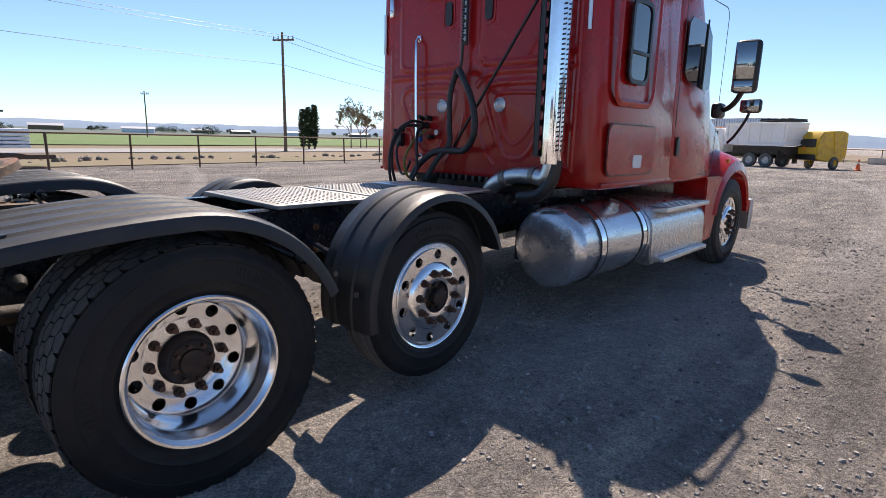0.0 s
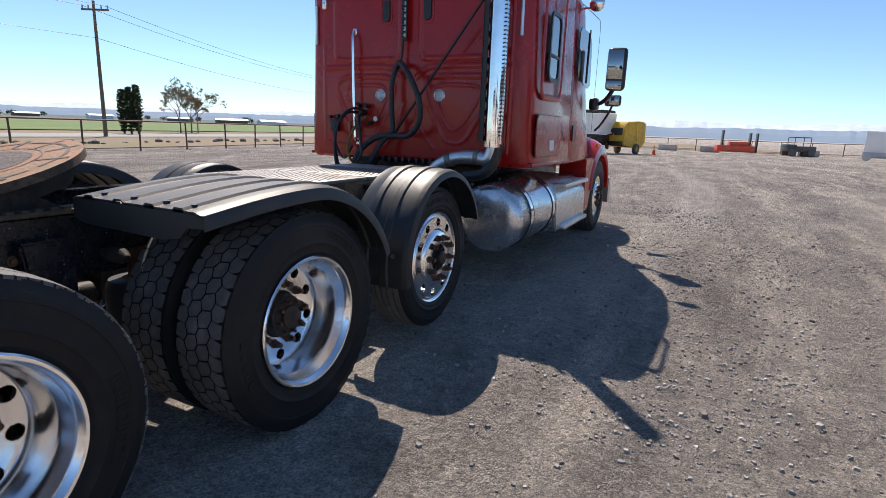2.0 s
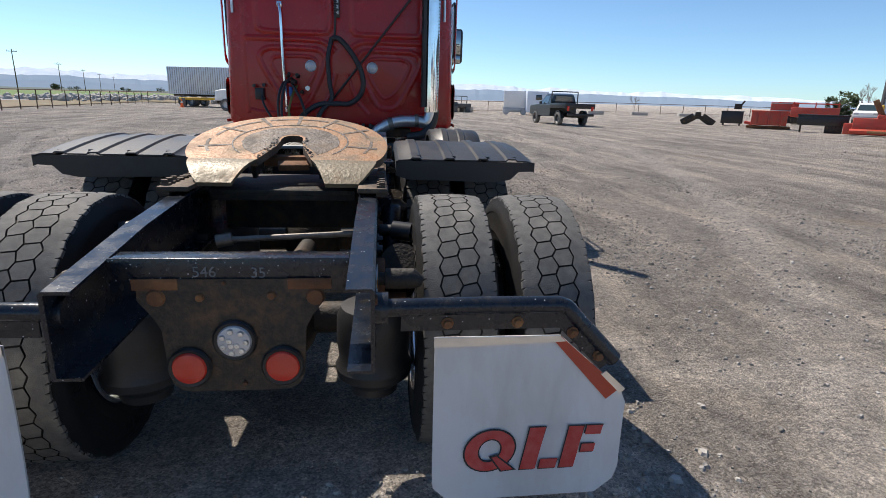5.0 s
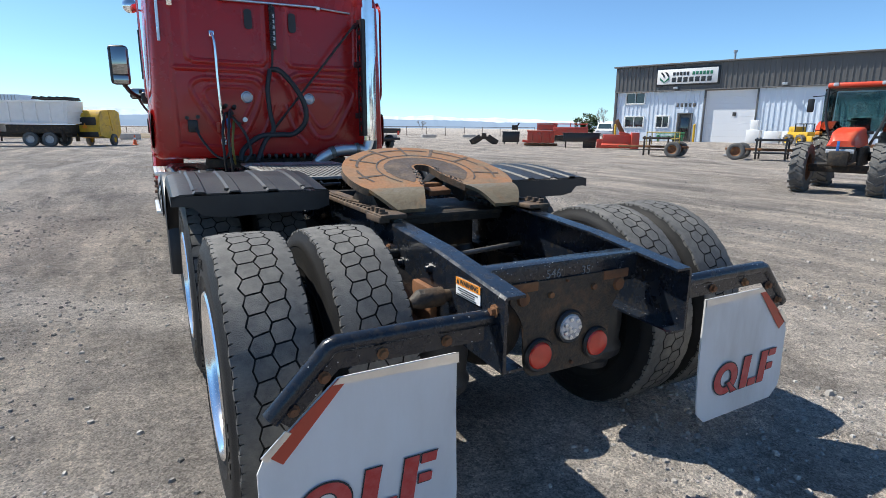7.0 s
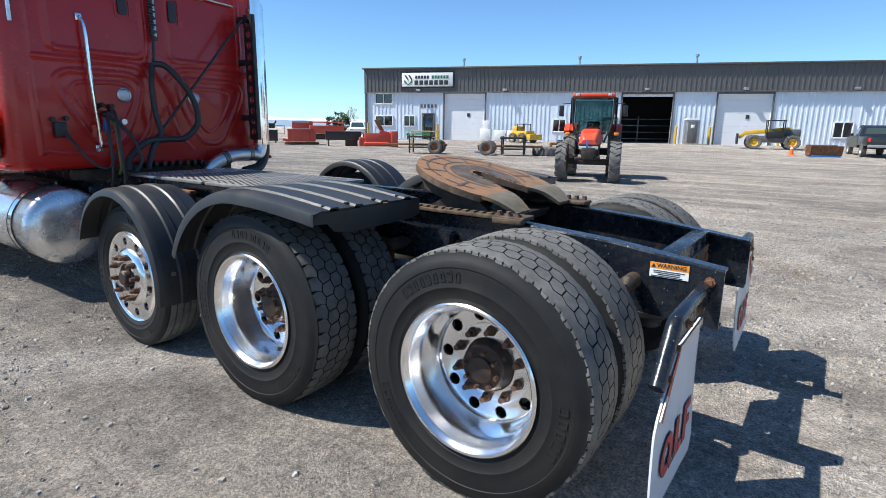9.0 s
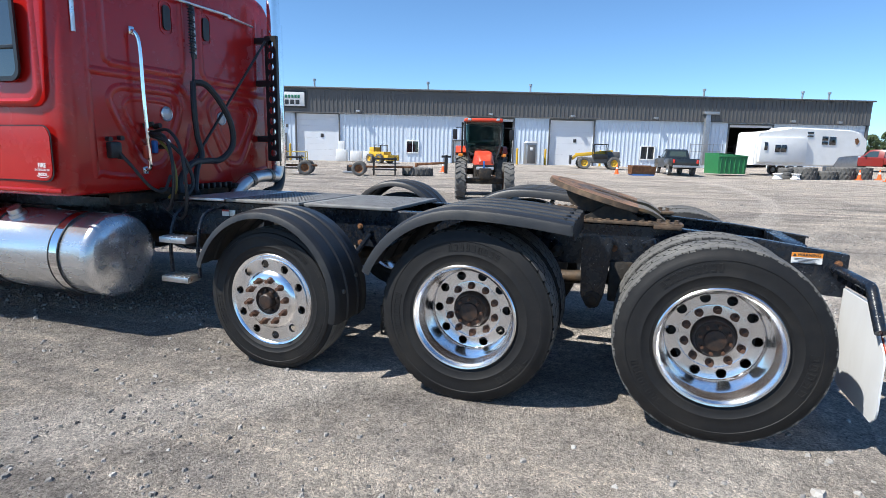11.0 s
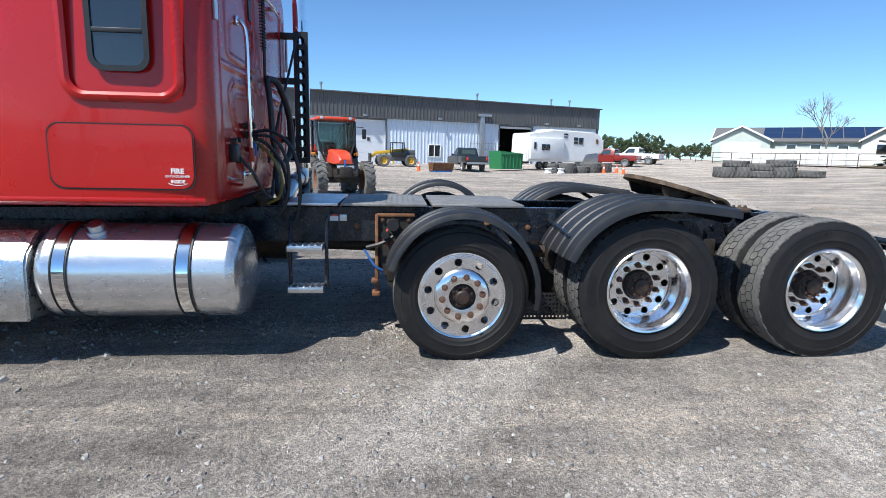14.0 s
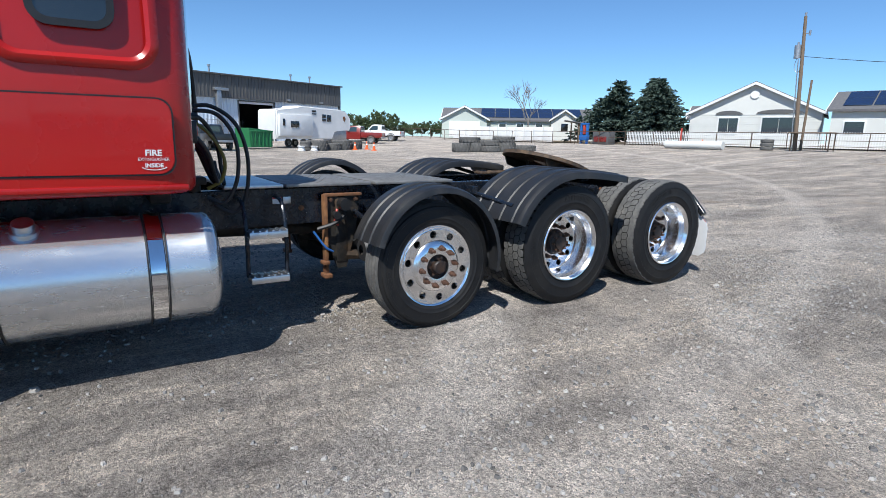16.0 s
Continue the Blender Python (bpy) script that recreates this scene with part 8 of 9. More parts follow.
implement("green_bench", on_hall(6.5, 2.2)[0], on_hall(6.5, 2.2)[1], -69, [("slats", "green", [((0, 0, 0.5 + 0.12 * k), (2.6, 0.06, 0.07), None) for k in range(4)]), ("legs", "green", [((x, 0, 0.3), (0.08, 0.5, 0.6), None) for x in (-1.1, 1.1)])], "green bench by the hall entrance")
implement("water_totes", on_hall(15.0, 2.6)[0], on_hall(15.0, 2.6)[1], -69, [("tote", "whitepaint", [((-1.4, 0, 0.6), (1.0, 1.0, 1.1), None), ((0.0, 0, 0.55), (1.1, 1.0, 1.0), None), ((1.3, 0, 0.55), (1.1, 1.0, 1.0), None), ((-1.4, 0, 1.5), (0.6, 0.6, 0.9), None)])], "row of white plastic totes by the hall wall")

# ---- pipe fences ----
def fence(name, pts, step, height, label, rails=(1.0, 0.55), r=0.035, material="steelrust"):
    t = thing(name, at_ground(*pts[0]), 0, label, "fence", kind="structure")
    o = Vector(at_ground(*pts[0]))
    posts = []
    for (x0, y0), (x1, y1) in zip(pts, pts[1:]):
        n = max(1, round(math.hypot(x1 - x0, y1 - y0) / step))
        for k in range(n + 1):
            posts.append(Vector(at_ground(x0 + (x1 - x0) * k / n, y0 + (y1 - y0) * k / n)) - o)
    bm = B()
    bar(bm, (0, 0, -0.1), (0, 0, height), r, 8)
    me = mesh_of(bm, [material])
    for p in posts:
        share("post", me, t, p, (random.uniform(-1.5, 1.5), random.uniform(-1.5, 1.5), 0))
    for f in rails:
        bm = B()
        for a, b in zip(posts, posts[1:]):
            if (b - a).length > 0.05:
                bar(bm, a + Vector((0, 0, height * f)), b + Vector((0, 0, height * f)), r * (0.85 if f > 0.9 else 0.5), 6)
        link("rail", bm, material, t)
    return t


fence("pipe_fence_west", [(-17.2, -12.0), (-18.0, 4.5), (-19.7, 19.5), (-22.5, 40.0), (-25.5, 64.0)], 2.35, 1.22, "brown steel pipe fence along the yard", (1.0, 0.12))
fence("pipe_fence_north", [(-25.5, 64.0), (0.0, 66.0), (24.0, 66.0), (48.0, 62.0)], 2.7, 1.25, "brown steel pipe fence along the far side of the yard", (1.0, 0.15))
fence("pipe_fence_south", [(3.0, -44.5), (21.0, -41.2), (34.0, -37.5), (52.0, -33.0), (66.0, -31.0)], 2.7, 1.25, "brown steel pipe fence before the houses", (1.0, 0.55, 0.2))
# pale concrete blocks along the north fence
bm = B()
box(bm, (0, 0, 0.3), (1.8, 0.6, 0.6), 0.05)
blk = tagged(link("concrete_block", bm, "concrete"), "pale concrete block lying by the fence", "block", "concrete blocks")
blk.matrix_world = pose(10.0, 62.5, 0, 0, 0, 4)
for x, y in ((-2.5, 62.0), (1.5, 62.2), (19.5, 60.5), (24.5, 59.5), (29.0, 58.0), (34.0, 57.0)):
    copy_thing(blk, pose(x, y, 0, 0, 0, -6))

# ---- land beyond the fences ----
def patch(name, pts, material, z, label):
    bm = B()
    bm.faces.new([bm.verts.new((x, y, z)) for x, y in pts])
    return tagged(link(name, bm, material), label, "ground", kind="structure")


M["field"] = mat("green_field", (0.085, 0.15, 0.035), 0.95, 0, (0.13, 0.17, 0.05), 0.05, 0.8, 0.2, 3)
M["drygrass"] = mat("dry_grass_land", (0.20, 0.148, 0.092), 0.95, 0, (0.15, 0.115, 0.075), 0.12, 0.8, 0.3, 4, third=(0.12, 0.13, 0.05), third_scale=0.05)
M["asphalt"] = mat("pale_road", (0.27, 0.265, 0.26), 0.9, 0, (0.22, 0.215, 0.21), 0.4, 0.6)
# the bluish haze over the far land is part of this colour
M["plain"] = mat("haze_tinted_plain", (0.115, 0.15, 0.155), 1.0, 0, (0.17, 0.19, 0.17), 0.004, 0.9, third=(0.20, 0.22, 0.22), third_scale=0.012, spec=0.0)
patch("verge", [(-19.5, -200), (-20.0, 4), (-21.8, 20), (-24.8, 40), (-28, 66), (-60, 300), (-2500, 300), (-2500, -200)], "drygrass", 0.04, "dry grass verge beyond the fence")
patch("road_west", [(-29.5, -200), (-31.5, 4), (-36.5, 60), (-52, 300), (-60, 300), (-44, 60), (-38, 4), (-36, -200)], "asphalt", 0.08, "pale road beyond the fence")
patch("green_field", [(-42, -200), (-47, 10), (-58, 120), (-64, 300), (-150, 300), (-125, 100), (-118, -200)], "field", 0.12, "green crop field")
patch("north_land", [(-60, 68), (150, 68), (400, 400), (-400, 400)], "drygrass", 0.06, "dry grass beyond the north fence")
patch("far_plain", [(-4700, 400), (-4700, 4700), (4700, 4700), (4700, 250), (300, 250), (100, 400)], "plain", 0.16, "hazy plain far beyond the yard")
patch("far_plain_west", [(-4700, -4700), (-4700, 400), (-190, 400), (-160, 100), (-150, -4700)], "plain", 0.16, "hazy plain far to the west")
patch("south_land", [(-20, -46), (20, -42.5), (66, -32.5), (400, -60), (400, -600), (-20, -600)], "drygrass", 1.02, "dry grass round the houses")


# distant ridges
def ridge(name, a0, a1, dist, base, rough, material, seed, label, step=0.4, snow=None):
    bm = B()
    n = int((a1 - a0) / step)
    lo, hi = [], []
    for k in range(n + 1):
        a = radians(a0 + (a1 - a0) * k / n)
        deg = a0 + (a1 - a0) * k / n
        rise = np.interp(deg, (-75, -42, -12, 8, 32, 50, 110), (0.5, 0.7, 1.2, 1.15, 1.1, 0.75, 0.7))
        h = (base + rough * noise.fractal(Vector((a * 9, seed, 0)), 1.0, 2.0, 5) + rough * 0.4 * noise.fractal(Vector((a * 60, seed, 3)), 1.0, 2.0, 3)) * rise
        edge = min(1.0, k / (n * 0.06), (n - k) / (n * 0.06))
        h = max(2.0, h * max(0.15, edge))
        x, y = -math.sin(a), math.cos(a)
        lo.append(bm.verts.new((x * dist, y * dist, -5)))
        hi.append((bm.verts.new((x * dist * 1.04, y * dist * 1.04, h * 0.55)), bm.verts.new((x * dist * 1.08, y * dist * 1.08, h))))
    for k in range(n):
        bm.faces.new((lo[k], lo[k + 1], hi[k + 1][0], hi[k][0]))
        f = bm.faces.new((hi[k][0], hi[k + 1][0], hi[k + 1][1], hi[k][1]))
    return tagged(link(name, bm, material, smooth=False), label, "hills", kind="structure")


# distance haze is painted into both colours; hill2's pale streaks are also snow
M["hill1"] = mat("haze_tinted_hills", (0.20, 0.27, 0.36), 1.0, 0, (0.24, 0.30, 0.37), 0.006, 0.7, spec=0.0)
M["hill2"] = mat("haze_pale_mountains", (0.46, 0.55, 0.66), 1.0, 0, (0.62, 0.68, 0.75), 0.012, 0.8, spec=0.0, stretch=(1, 1, 2.2))
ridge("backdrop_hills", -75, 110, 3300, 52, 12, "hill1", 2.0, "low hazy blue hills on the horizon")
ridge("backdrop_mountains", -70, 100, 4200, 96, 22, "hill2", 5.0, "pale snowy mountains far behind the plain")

# ---- power poles ----
def power_pole(x, y, h, label, turn=0.0, arms=2, lean=0.0):
    t = thing("power_pole", at_ground(x, y), turn, label, "pole", "power poles")
    bm = B()
    bar(bm, (0, 0, -0.2), (lean * h, 0, h), 0.13 if h > 8 else 0.11, 10, 0.08)
    link("mast", bm, "wood", t)
    for k in range(arms):
        bm = B()
        z = h - 0.5 - 1.0 * k
        box(bm, (lean * h, 0.12, z), (1.7, 0.10, 0.12), 0.02)
        link("crossarm", bm, "wood", t)
        for dx in (-0.78, -0.4, 0.4, 0.78):
            bm = B()
            bar(bm, (lean * h + dx, 0.12, z + 0.06), (lean * h + dx, 0.12, z + 0.28), 0.05, 8, 0.035)
            link("insulator", bm, "cover", t)
    return t


power_pole(-33.6, 22.1, 8.4, "tall weathered wooden power pole beyond the fence", 28, 1)
for x, y, h in ((-70, 10, 8.0), (-52, 1.5, 6.2), (-95, 33, 7.5), (-46.3, 67.2, 8.5), (-75, 125, 8.8), (-98, 185, 8.8), (-118, 240, 8.8), (-140, 300, 8.8), (-160, 360, 8.8), (-62, 4, 5.0)):
    power_pole(x, y, h, "distant wooden power pole", 28, 1)
def wire(name, a, b, sag, r=0.012):
    a, b = Vector(a), Vector(b)
    bm = B()
    tube(bm, [a.lerp(b, k / 8) - Vector((0, 0, sag * 4 * (k / 8) * (1 - k / 8))) for k in range(9)], r, 5, 2)
    tagged(link(name, bm, "black"), "thin dark power line between poles", "cable", "power lines")


for dx, dz in ((-0.8, 8.1), (0.8, 8.1), (0.0, 6.2)):
    wire("power_line", (-33.6 + dx * 0.8, 22.1 + dx * 0.4, dz), (-46.3 + dx * 0.8, 67.2 + dx * 0.4, dz - 0.8), 0.8)
    wire("power_line", (-33.6 + dx * 0.8, 22.1 + dx * 0.4, dz), (-26 + dx, -42, dz + 1.5), 0.9)


# ---- trees ----
def conifer(name, x, y, h, w, mat_leaf, seed, label, columnar=False):
    """Trunk, limbs and a crown of many small needle clumps with an uneven outline."""
    rnd = random.Random(seed)
    t = thing(name, at_ground(x, y), 0, label, "tree")
    bm = B()
    bar(bm, (0, 0, -0.2), (0, 0, h * 0.95), 0.16 * h / 8, 8, 0.03)
    link("trunk", bm, "bark", t)
    bm = B()
    nl = int(26 * h / 7)
    for k in range(nl):
        z = h * (0.08 + 0.88 * k / nl)
        fall = (1 - k / nl)
        prof = (min(1.0, fall * 1.15 + 0.05)) if not columnar else min(1.0, 0.35 + 2.5 * k / nl, 2.6 * fall + 0.12)
        nb = 9 if not columnar else 16
        for j in range(nb):
            a = rnd.uniform(0, 6.283)
            L = w / 2 * prof * (rnd.uniform(0.6, 1.12) if not columnar else rnd.uniform(0.82, 1.02))
            n = max(3, int(L / 0.22)) if not columnar else 4
            for i in range(1, n + 1):
                f = i / n
                droop = (-0.12 * L * f * f + 0.06 * L) if not columnar else 0.9 * L * f
                p = Vector((math.cos(a) * L * f, math.sin(a) * L * f, z + droop)) + Vector([rnd.uniform(-0.12, 0.12) * (0.4 if columnar else 1) for _ in range(3)])
                s = rnd.uniform(0.28, 0.55) * (1.15 - 0.4 * f) * (0.42 if columnar else 1)
                for q in range(3):
                    d = Vector((math.cos(a + rnd.uniform(-1.3, 1.3)), math.sin(a + rnd.uniform(-1.3, 1.3)), rnd.uniform(-0.35, 0.5))).normalized()
                    o = d.orthogonal().normalized()
                    o.rotate(Matrix.Rotation(rnd.uniform(0, 6.28), 3, d))
                    vs = [bm.verts.new(p + d * s * e + o * s * g) for e, g in ((-0.1, -0.32), (1.0, -0.05), (1.05, 0.08), (-0.05, 0.35))]
                    bm.faces.new(vs)
    link("crown", bm, mat_leaf, t, smooth=False)
    return t


def round_tree(name, x, y, h, w, mat_leaf, seed, label, trunk=0.25):
    rnd = random.Random(seed)
    t = thing(name, at_ground(x, y), 0, label, "tree")
    bm = B()
    bar(bm, (0, 0, -0.2), (0, 0, h * 0.6), 0.14 * h / 6, 8, 0.06)
    limbs = []
    for k in range(9):
        a, z = rnd.uniform(0, 6.28), h * rnd.uniform(trunk, 0.6)
        e = Vector((math.cos(a) * w * 0.36, math.sin(a) * w * 0.36, z + h * rnd.uniform(0.1, 0.35)))
        bar(bm, (0, 0, z), e, 0.05 * h / 6, 6, 0.015)
        limbs.append(e)
    link("trunk", bm, "bark", t)
    bm = B()
    for k in range(int(90 * h / 5)):
        while True:
            v = Vector([rnd.uniform(-1, 1) for _ in range(3)])
            if v.length < 1:
                break
        c = Vector((v.x * w / 2, v.y * w / 2, h * (trunk + 0.35) + v.z * h * (0.62 - trunk / 2) * 0.8 + h * 0.08))
        for q in range(30):
            p = c + Vector([max(-0.09, min(0.09, rnd.gauss(0, 0.05))) * w for _ in range(3)])
            d = Vector([rnd.uniform(-1, 1) for _ in range(3)]).normalized()
            o = d.orthogonal().normalized()
            s = rnd.uniform(0.10, 0.26)
            bm.faces.new([bm.verts.new(p + d * s * e + o * s * g) for e, g in ((-0.5, -0.3), (0.6, -0.2), (0.55, 0.3), (-0.4, 0.35))])
    link("crown", bm, mat_leaf, t, smooth=False)
    return t


def bare_tree(name, x, y, h, seed, label, spread=0.5, material="twig", leaves=0):
    rnd = random.Random(seed)
    t = thing(name, at_ground(x, y), 0, label, "tree")
    bm = B()

    def grow(p, d, L, r, lv):
        e = p + d * L
        bar(bm, p, e, r, 5, r * 0.65, False)
        if lv == 0:
            tips.append(e)
            return
        for k in range(3 if lv > 1 else 4):
            nd = (d + Vector([rnd.uniform(-spread, spread) for _ in range(3)]) + Vector((0, 0, 0.12))).normalized()
            grow(p.lerp(e, rnd.uniform(0.55, 1.0)), nd, L * rnd.uniform(0.55, 0.8), r * 0.6, lv - 1)
    tips = []
    grow(Vector((0, 0, -0.1)), Vector((0, 0, 1)), h * 0.34, 0.10 * h / 7, 5)
    link("crown", bm, material, t, smooth=False)
    if leaves:
        bm = B()
        for p in tips:
            for k in range(leaves):
                c = p + Vector([rnd.gauss(0, 0.05) for _ in range(3)])
                d = Vector([rnd.uniform(-1, 1) for _ in range(3)]).normalized()
                o = d.orthogonal().normalized()
                q = rnd.uniform(0.04, 0.09)
                bm.faces.new([bm.verts.new(c + d * q * e + o * q * g) for e, g in ((-0.5, -0.3), (0.6, -0.2), (0.55, 0.3), (-0.4, 0.35))])
        link("foliage", bm, material, t, smooth=False)
    return t


conifer("spruce_tree", 39.2, -46.0, 7.2, 11.0, "leaf2", 1, "dense blue-green spruce in front of the houses")
conifer("spruce_tree", 34.6, -47.0, 7.2, 9.5, "leaf2", 2, "dense blue-green spruce in front of the houses")
conifer("spruce_tree", 37.2, -49.5, 7.6, 9.0, "leaf2", 3, "dense blue-green spruce in front of the houses")
for k in range(12):
    a = radians(-20.5 - 0.97 * k)
    d = (100 if k < 7 else 106) + 4 * (k % 2)
    h = (5.2, 5.6, 4.9, 5.0, 5.9, 5.8, 5.2, 3.6, 3.4, 4.0, 3.7, 3.9)[k]
    round_tree("pine_tree", -4.6 + d * math.cos(a), 3.4 + d * math.sin(a), h * 0.74, 2.2 + 0.5 * (k % 3), "leaf", 20 + k, "dark green pine behind the yard", 0.16)
round_tree("juniper_bush", 43.6, 46.9, 3.4, 2.6, "leaf", 41, "dark green bush by the end of the hall", 0.05)
bare_tree("bare_bush", 47.0, 47.6, 4.6, 43, "bare leafless tree by the end of the hall")
bare_tree("bare_tree", 66, 30, 11.0, 44, "bare leafless tree behind the hall")
bare_tree("bare_tree", 50.6, -42.6, 9.0, 45, "bare leafless tree in front of the house")
bare_tree("bare_bush", 33.0, 68.0, 2.8, 46, "bare bush by the fence")
for k in range(3):
    x, y = -39.75 + 0.27 * (k - 1), 28.05 + 0.42 * (k - 1)
    conifer("column_juniper", x, y, 3.75 + 0.20 * k, 0.66, "leaf", 50 + k, "tall narrow dark juniper beyond the road", True)
for k, (x, y, h) in enumerate(((-43.9, 35.8, 4.0), (-44.6, 37.6, 4.1), (-45.4, 39.0, 3.6))):
    bare_tree("sparse_tree", x, y, h * 1.35, 60 + k, "sparse tree with thin brown foliage beyond the road", 0.6, "budding", 10)
rnd = random.Random(9)
for k in range(30):
    x, y = -rnd.uniform(110, 330), rnd.uniform(20, 420)
    round_tree("far_tree", x * 1.6, y * 1.5, rnd.uniform(2.2, 4), rnd.uniform(4, 9), "leaf", 100 + k, "dark tree far across the fields", 0.1)
for k in range(9):
    d_, a = rnd.uniform(230, 380), radians(133 + 5.0 * k + rnd.uniform(-1.2, 1.2))
    fs = thing("far_shed", (3 + d_ * math.cos(a), d_ * math.sin(a), 0), math.degrees(a) + rnd.uniform(-25, 25), "pale gabled shed far across the fields", "shed", "far sheds")
    L, W, z = rnd.uniform(7, 13), rnd.uniform(5, 8), rnd.uniform(1.4, 2.0)
    bm = B()
    prism(bm, [(-W / 2, 0), (W / 2, 0), (W / 2, z), (0, z * 1.45), (-W / 2, z)], L, lambda u, v, w: (u, w - L / 2, v))
    link("wall", bm, ("wallblue", "drygrass", "wallgrey")[k % 3], fs, smooth=False)
    for sgn in (-1, 1):
        bm = B()
        prism(bm, [(0, z * 1.45 + 0.02), (sgn * (W / 2 + 0.3), z - 0.02), (sgn * (W / 2 + 0.3), z + 0.10), (0, z * 1.45 + 0.16)], L + 0.6, lambda u, v, w: (u, w - L / 2 - 0.3, v))
        link("roof", bm, "cover", fs, smooth=False)
M["fieldstone"] = mat("brown_grey_fieldstone", (0.20, 0.175, 0.15), 0.9, 0, (0.12, 0.105, 0.09), 3, 0.8, 0.4, 20)
# rubble along the north-west corner
bm = B()
for k in range(420):
    x, y = rnd.uniform(-46, -30), rnd.uniform(62, 110)
    s = rnd.uniform(0.2, 0.7)
    bmesh.ops.create_icosphere(bm, subdivisions=1, radius=s, matrix=Matrix.Translation((x, y, s * 0.3)) @ Euler((rnd.uniform(0, 3), rnd.uniform(0, 3), 0)).to_matrix().to_4x4() @ Matrix.Diagonal((1, rnd.uniform(0.5, 1), rnd.uniform(0.4, 0.8), 1)))
tagged(link("rubble_heap", bm, "concrete", smooth=False), "long heap of grey broken rock beyond the fence", "rubble", kind="stuff")
bm = B()
for k in range(60):
    y = rnd.uniform(3, 34)
    x = -23.5 - (y - 4) * 0.13 + rnd.uniform(-0.8, 0.8)
    s = rnd.uniform(0.08, 0.28)
    bmesh.ops.create_icosphere(bm, subdivisions=1, radius=s, matrix=Matrix.Translation((x, y, s * 0.4)) @ Matrix.Diagonal((1, rnd.uniform(0.6, 1), 0.7, 1)))
tagged(link("roadside_stones", bm, "fieldstone", smooth=False), "line of grey stones beyond the fence", "stones", kind="stuff")

# ---- houses ----
def house(at, turn, L, D, eave, peak, label, gable_front=True, wall="siding"):
    """Gable end towards local -y."""
    t = thing("house", at, turn, label, "house")
    bm = B()
    prism(bm, [(-L / 2, 0), (L / 2, 0), (L / 2, eave), (0, peak), (-L / 2, eave)], D, lambda u, v, w: (u, w, v))
    link("wall", bm, wall, t, smooth=False)
    bm = B()
    n = int(eave / 0.2)
    for k in range(n):
        box(bm, (0, -0.012, 0.1 + 0.2 * k), (L, 0.02, 0.17))
    link("siding_boards", bm, wall, t, smooth=False)["kind"] = "stuff"
    for s in (-1, 1):
        bm = B()
        o = 0.35
        k = (peak - eave) / (L / 2)
        a = [(0, peak + 0.05), (s * (L / 2 + o), eave - o * k + 0.05), (s * (L / 2 + o), eave - o * k + 0.22), (0, peak + 0.24)]
        prism(bm, a, D + 0.7, lambda u, v, w: (u, w - 0.35, v))
        link("roof", bm, "roof", t, smooth=False)
        bm = B()
        a = [(0, peak - 0.06), (s * (L / 2 + o), eave - o * k - 0.06), (s * (L / 2 + o), eave - o * k + 0.16), (0, peak + 0.18)]
        prism(bm, a, 0.08, lambda u, v, w: (u, -0.44 + w, v))
        link("fascia", bm, "whitepaint", t, smooth=False)
    return t


def house_window(t, x, z, w, h, y=-0.05, arch=False):
    bm = B()
    ring_frame(bm, rrect(w + 0.2, h + 0.2, 0.02, 1, x, z), rrect(w, h, 0.02, 1, x, z), 0.08, lambda u, v, q: (u, y - q, v))
    fr = link("window", bm, "whitepaint", t)
    for s in (-1, 1):
        bm = B()
        box(bm, (x + s * w / 4, y - 0.02, z), (w / 2 - 0.05, 0.03, h))
        link("pane", bm, "glassdark", fr)
    if arch:
        bm = B()
        prism(bm, [(x - w * 0.7, z + h * 0.75), (x + w * 0.7, z + h * 0.75)] + [(x + w * 0.7 * math.cos(radians(a)), z + h * 0.75 + 0.35 * math.sin(radians(a))) for a in (20, 45, 70, 90, 110, 135, 160)], 0.06, lambda u, v, q: (u, y - q, v))
        link("arch_trim", bm, "wallgrey", fr)


h2 = house(at_ground(20.3, -47.0), 28, 10.4, 12, 3.0, 5.5, "cream house with a wide front gable and arched window trims")
h2.matrix_world = Matrix.Translation(at_ground(23.6, -45.6)) @ pose(0, 0, 0, 0, 0, 203)
house_window(h2, -1.9, 1.9, 1.6, 1.3, arch=True)
house_window(h2, 2.1, 1.9, 2.6, 1.4, arch=True)
bm = B()
lathe(bm, [(0.35, -0.06), (0.35, -0.1), (0.001, -0.1)], 20, (0, 0, 4.6), "Y")
link("gable_vent", bm, "whitepaint", h2)
h3 = house(at_ground(8, -48), 150, 7.0, 22, 3.1, 4.6, "white low house with solar panels on the roof")
h3.matrix_world = Matrix.Translation(at_ground(18.6, -50.2)) @ pose(0, 0, 0, 0, 0, 104)
for i in range(10):
    for j in range(2):
        bm2 = B()
        k = (4.6 - 3.1) / 3.5
        u0, u1 = 0.3 + 1.5 * j, 1.7 + 1.5 * j
        prism(bm2, [(u0, 4.6 - k * u0 + 0.27), (u1, 4.6 - k * u1 + 0.27), (u1, 4.6 - k * u1 + 0.32), (u0, 4.6 - k * u0 + 0.32)], 1.9, lambda u, v, w: (u, 0.6 + 2.0 * i + w, v))
        link("solar_panel", bm2, "solar", h3, smooth=False)
for y in (1.6, 4.6, 8.0, 12.0, 17.0):
    bm = B()
    box(bm, (3.53, y, 1.7), (0.08, 1.5, 1.2), 0.01)
    fr = link("window", bm, "whitepaint", h3)
    bm = B()
    box(bm, (3.58, y, 1.7), (0.03, 1.3, 1.0))
    link("pane", bm, "glassdark", fr)
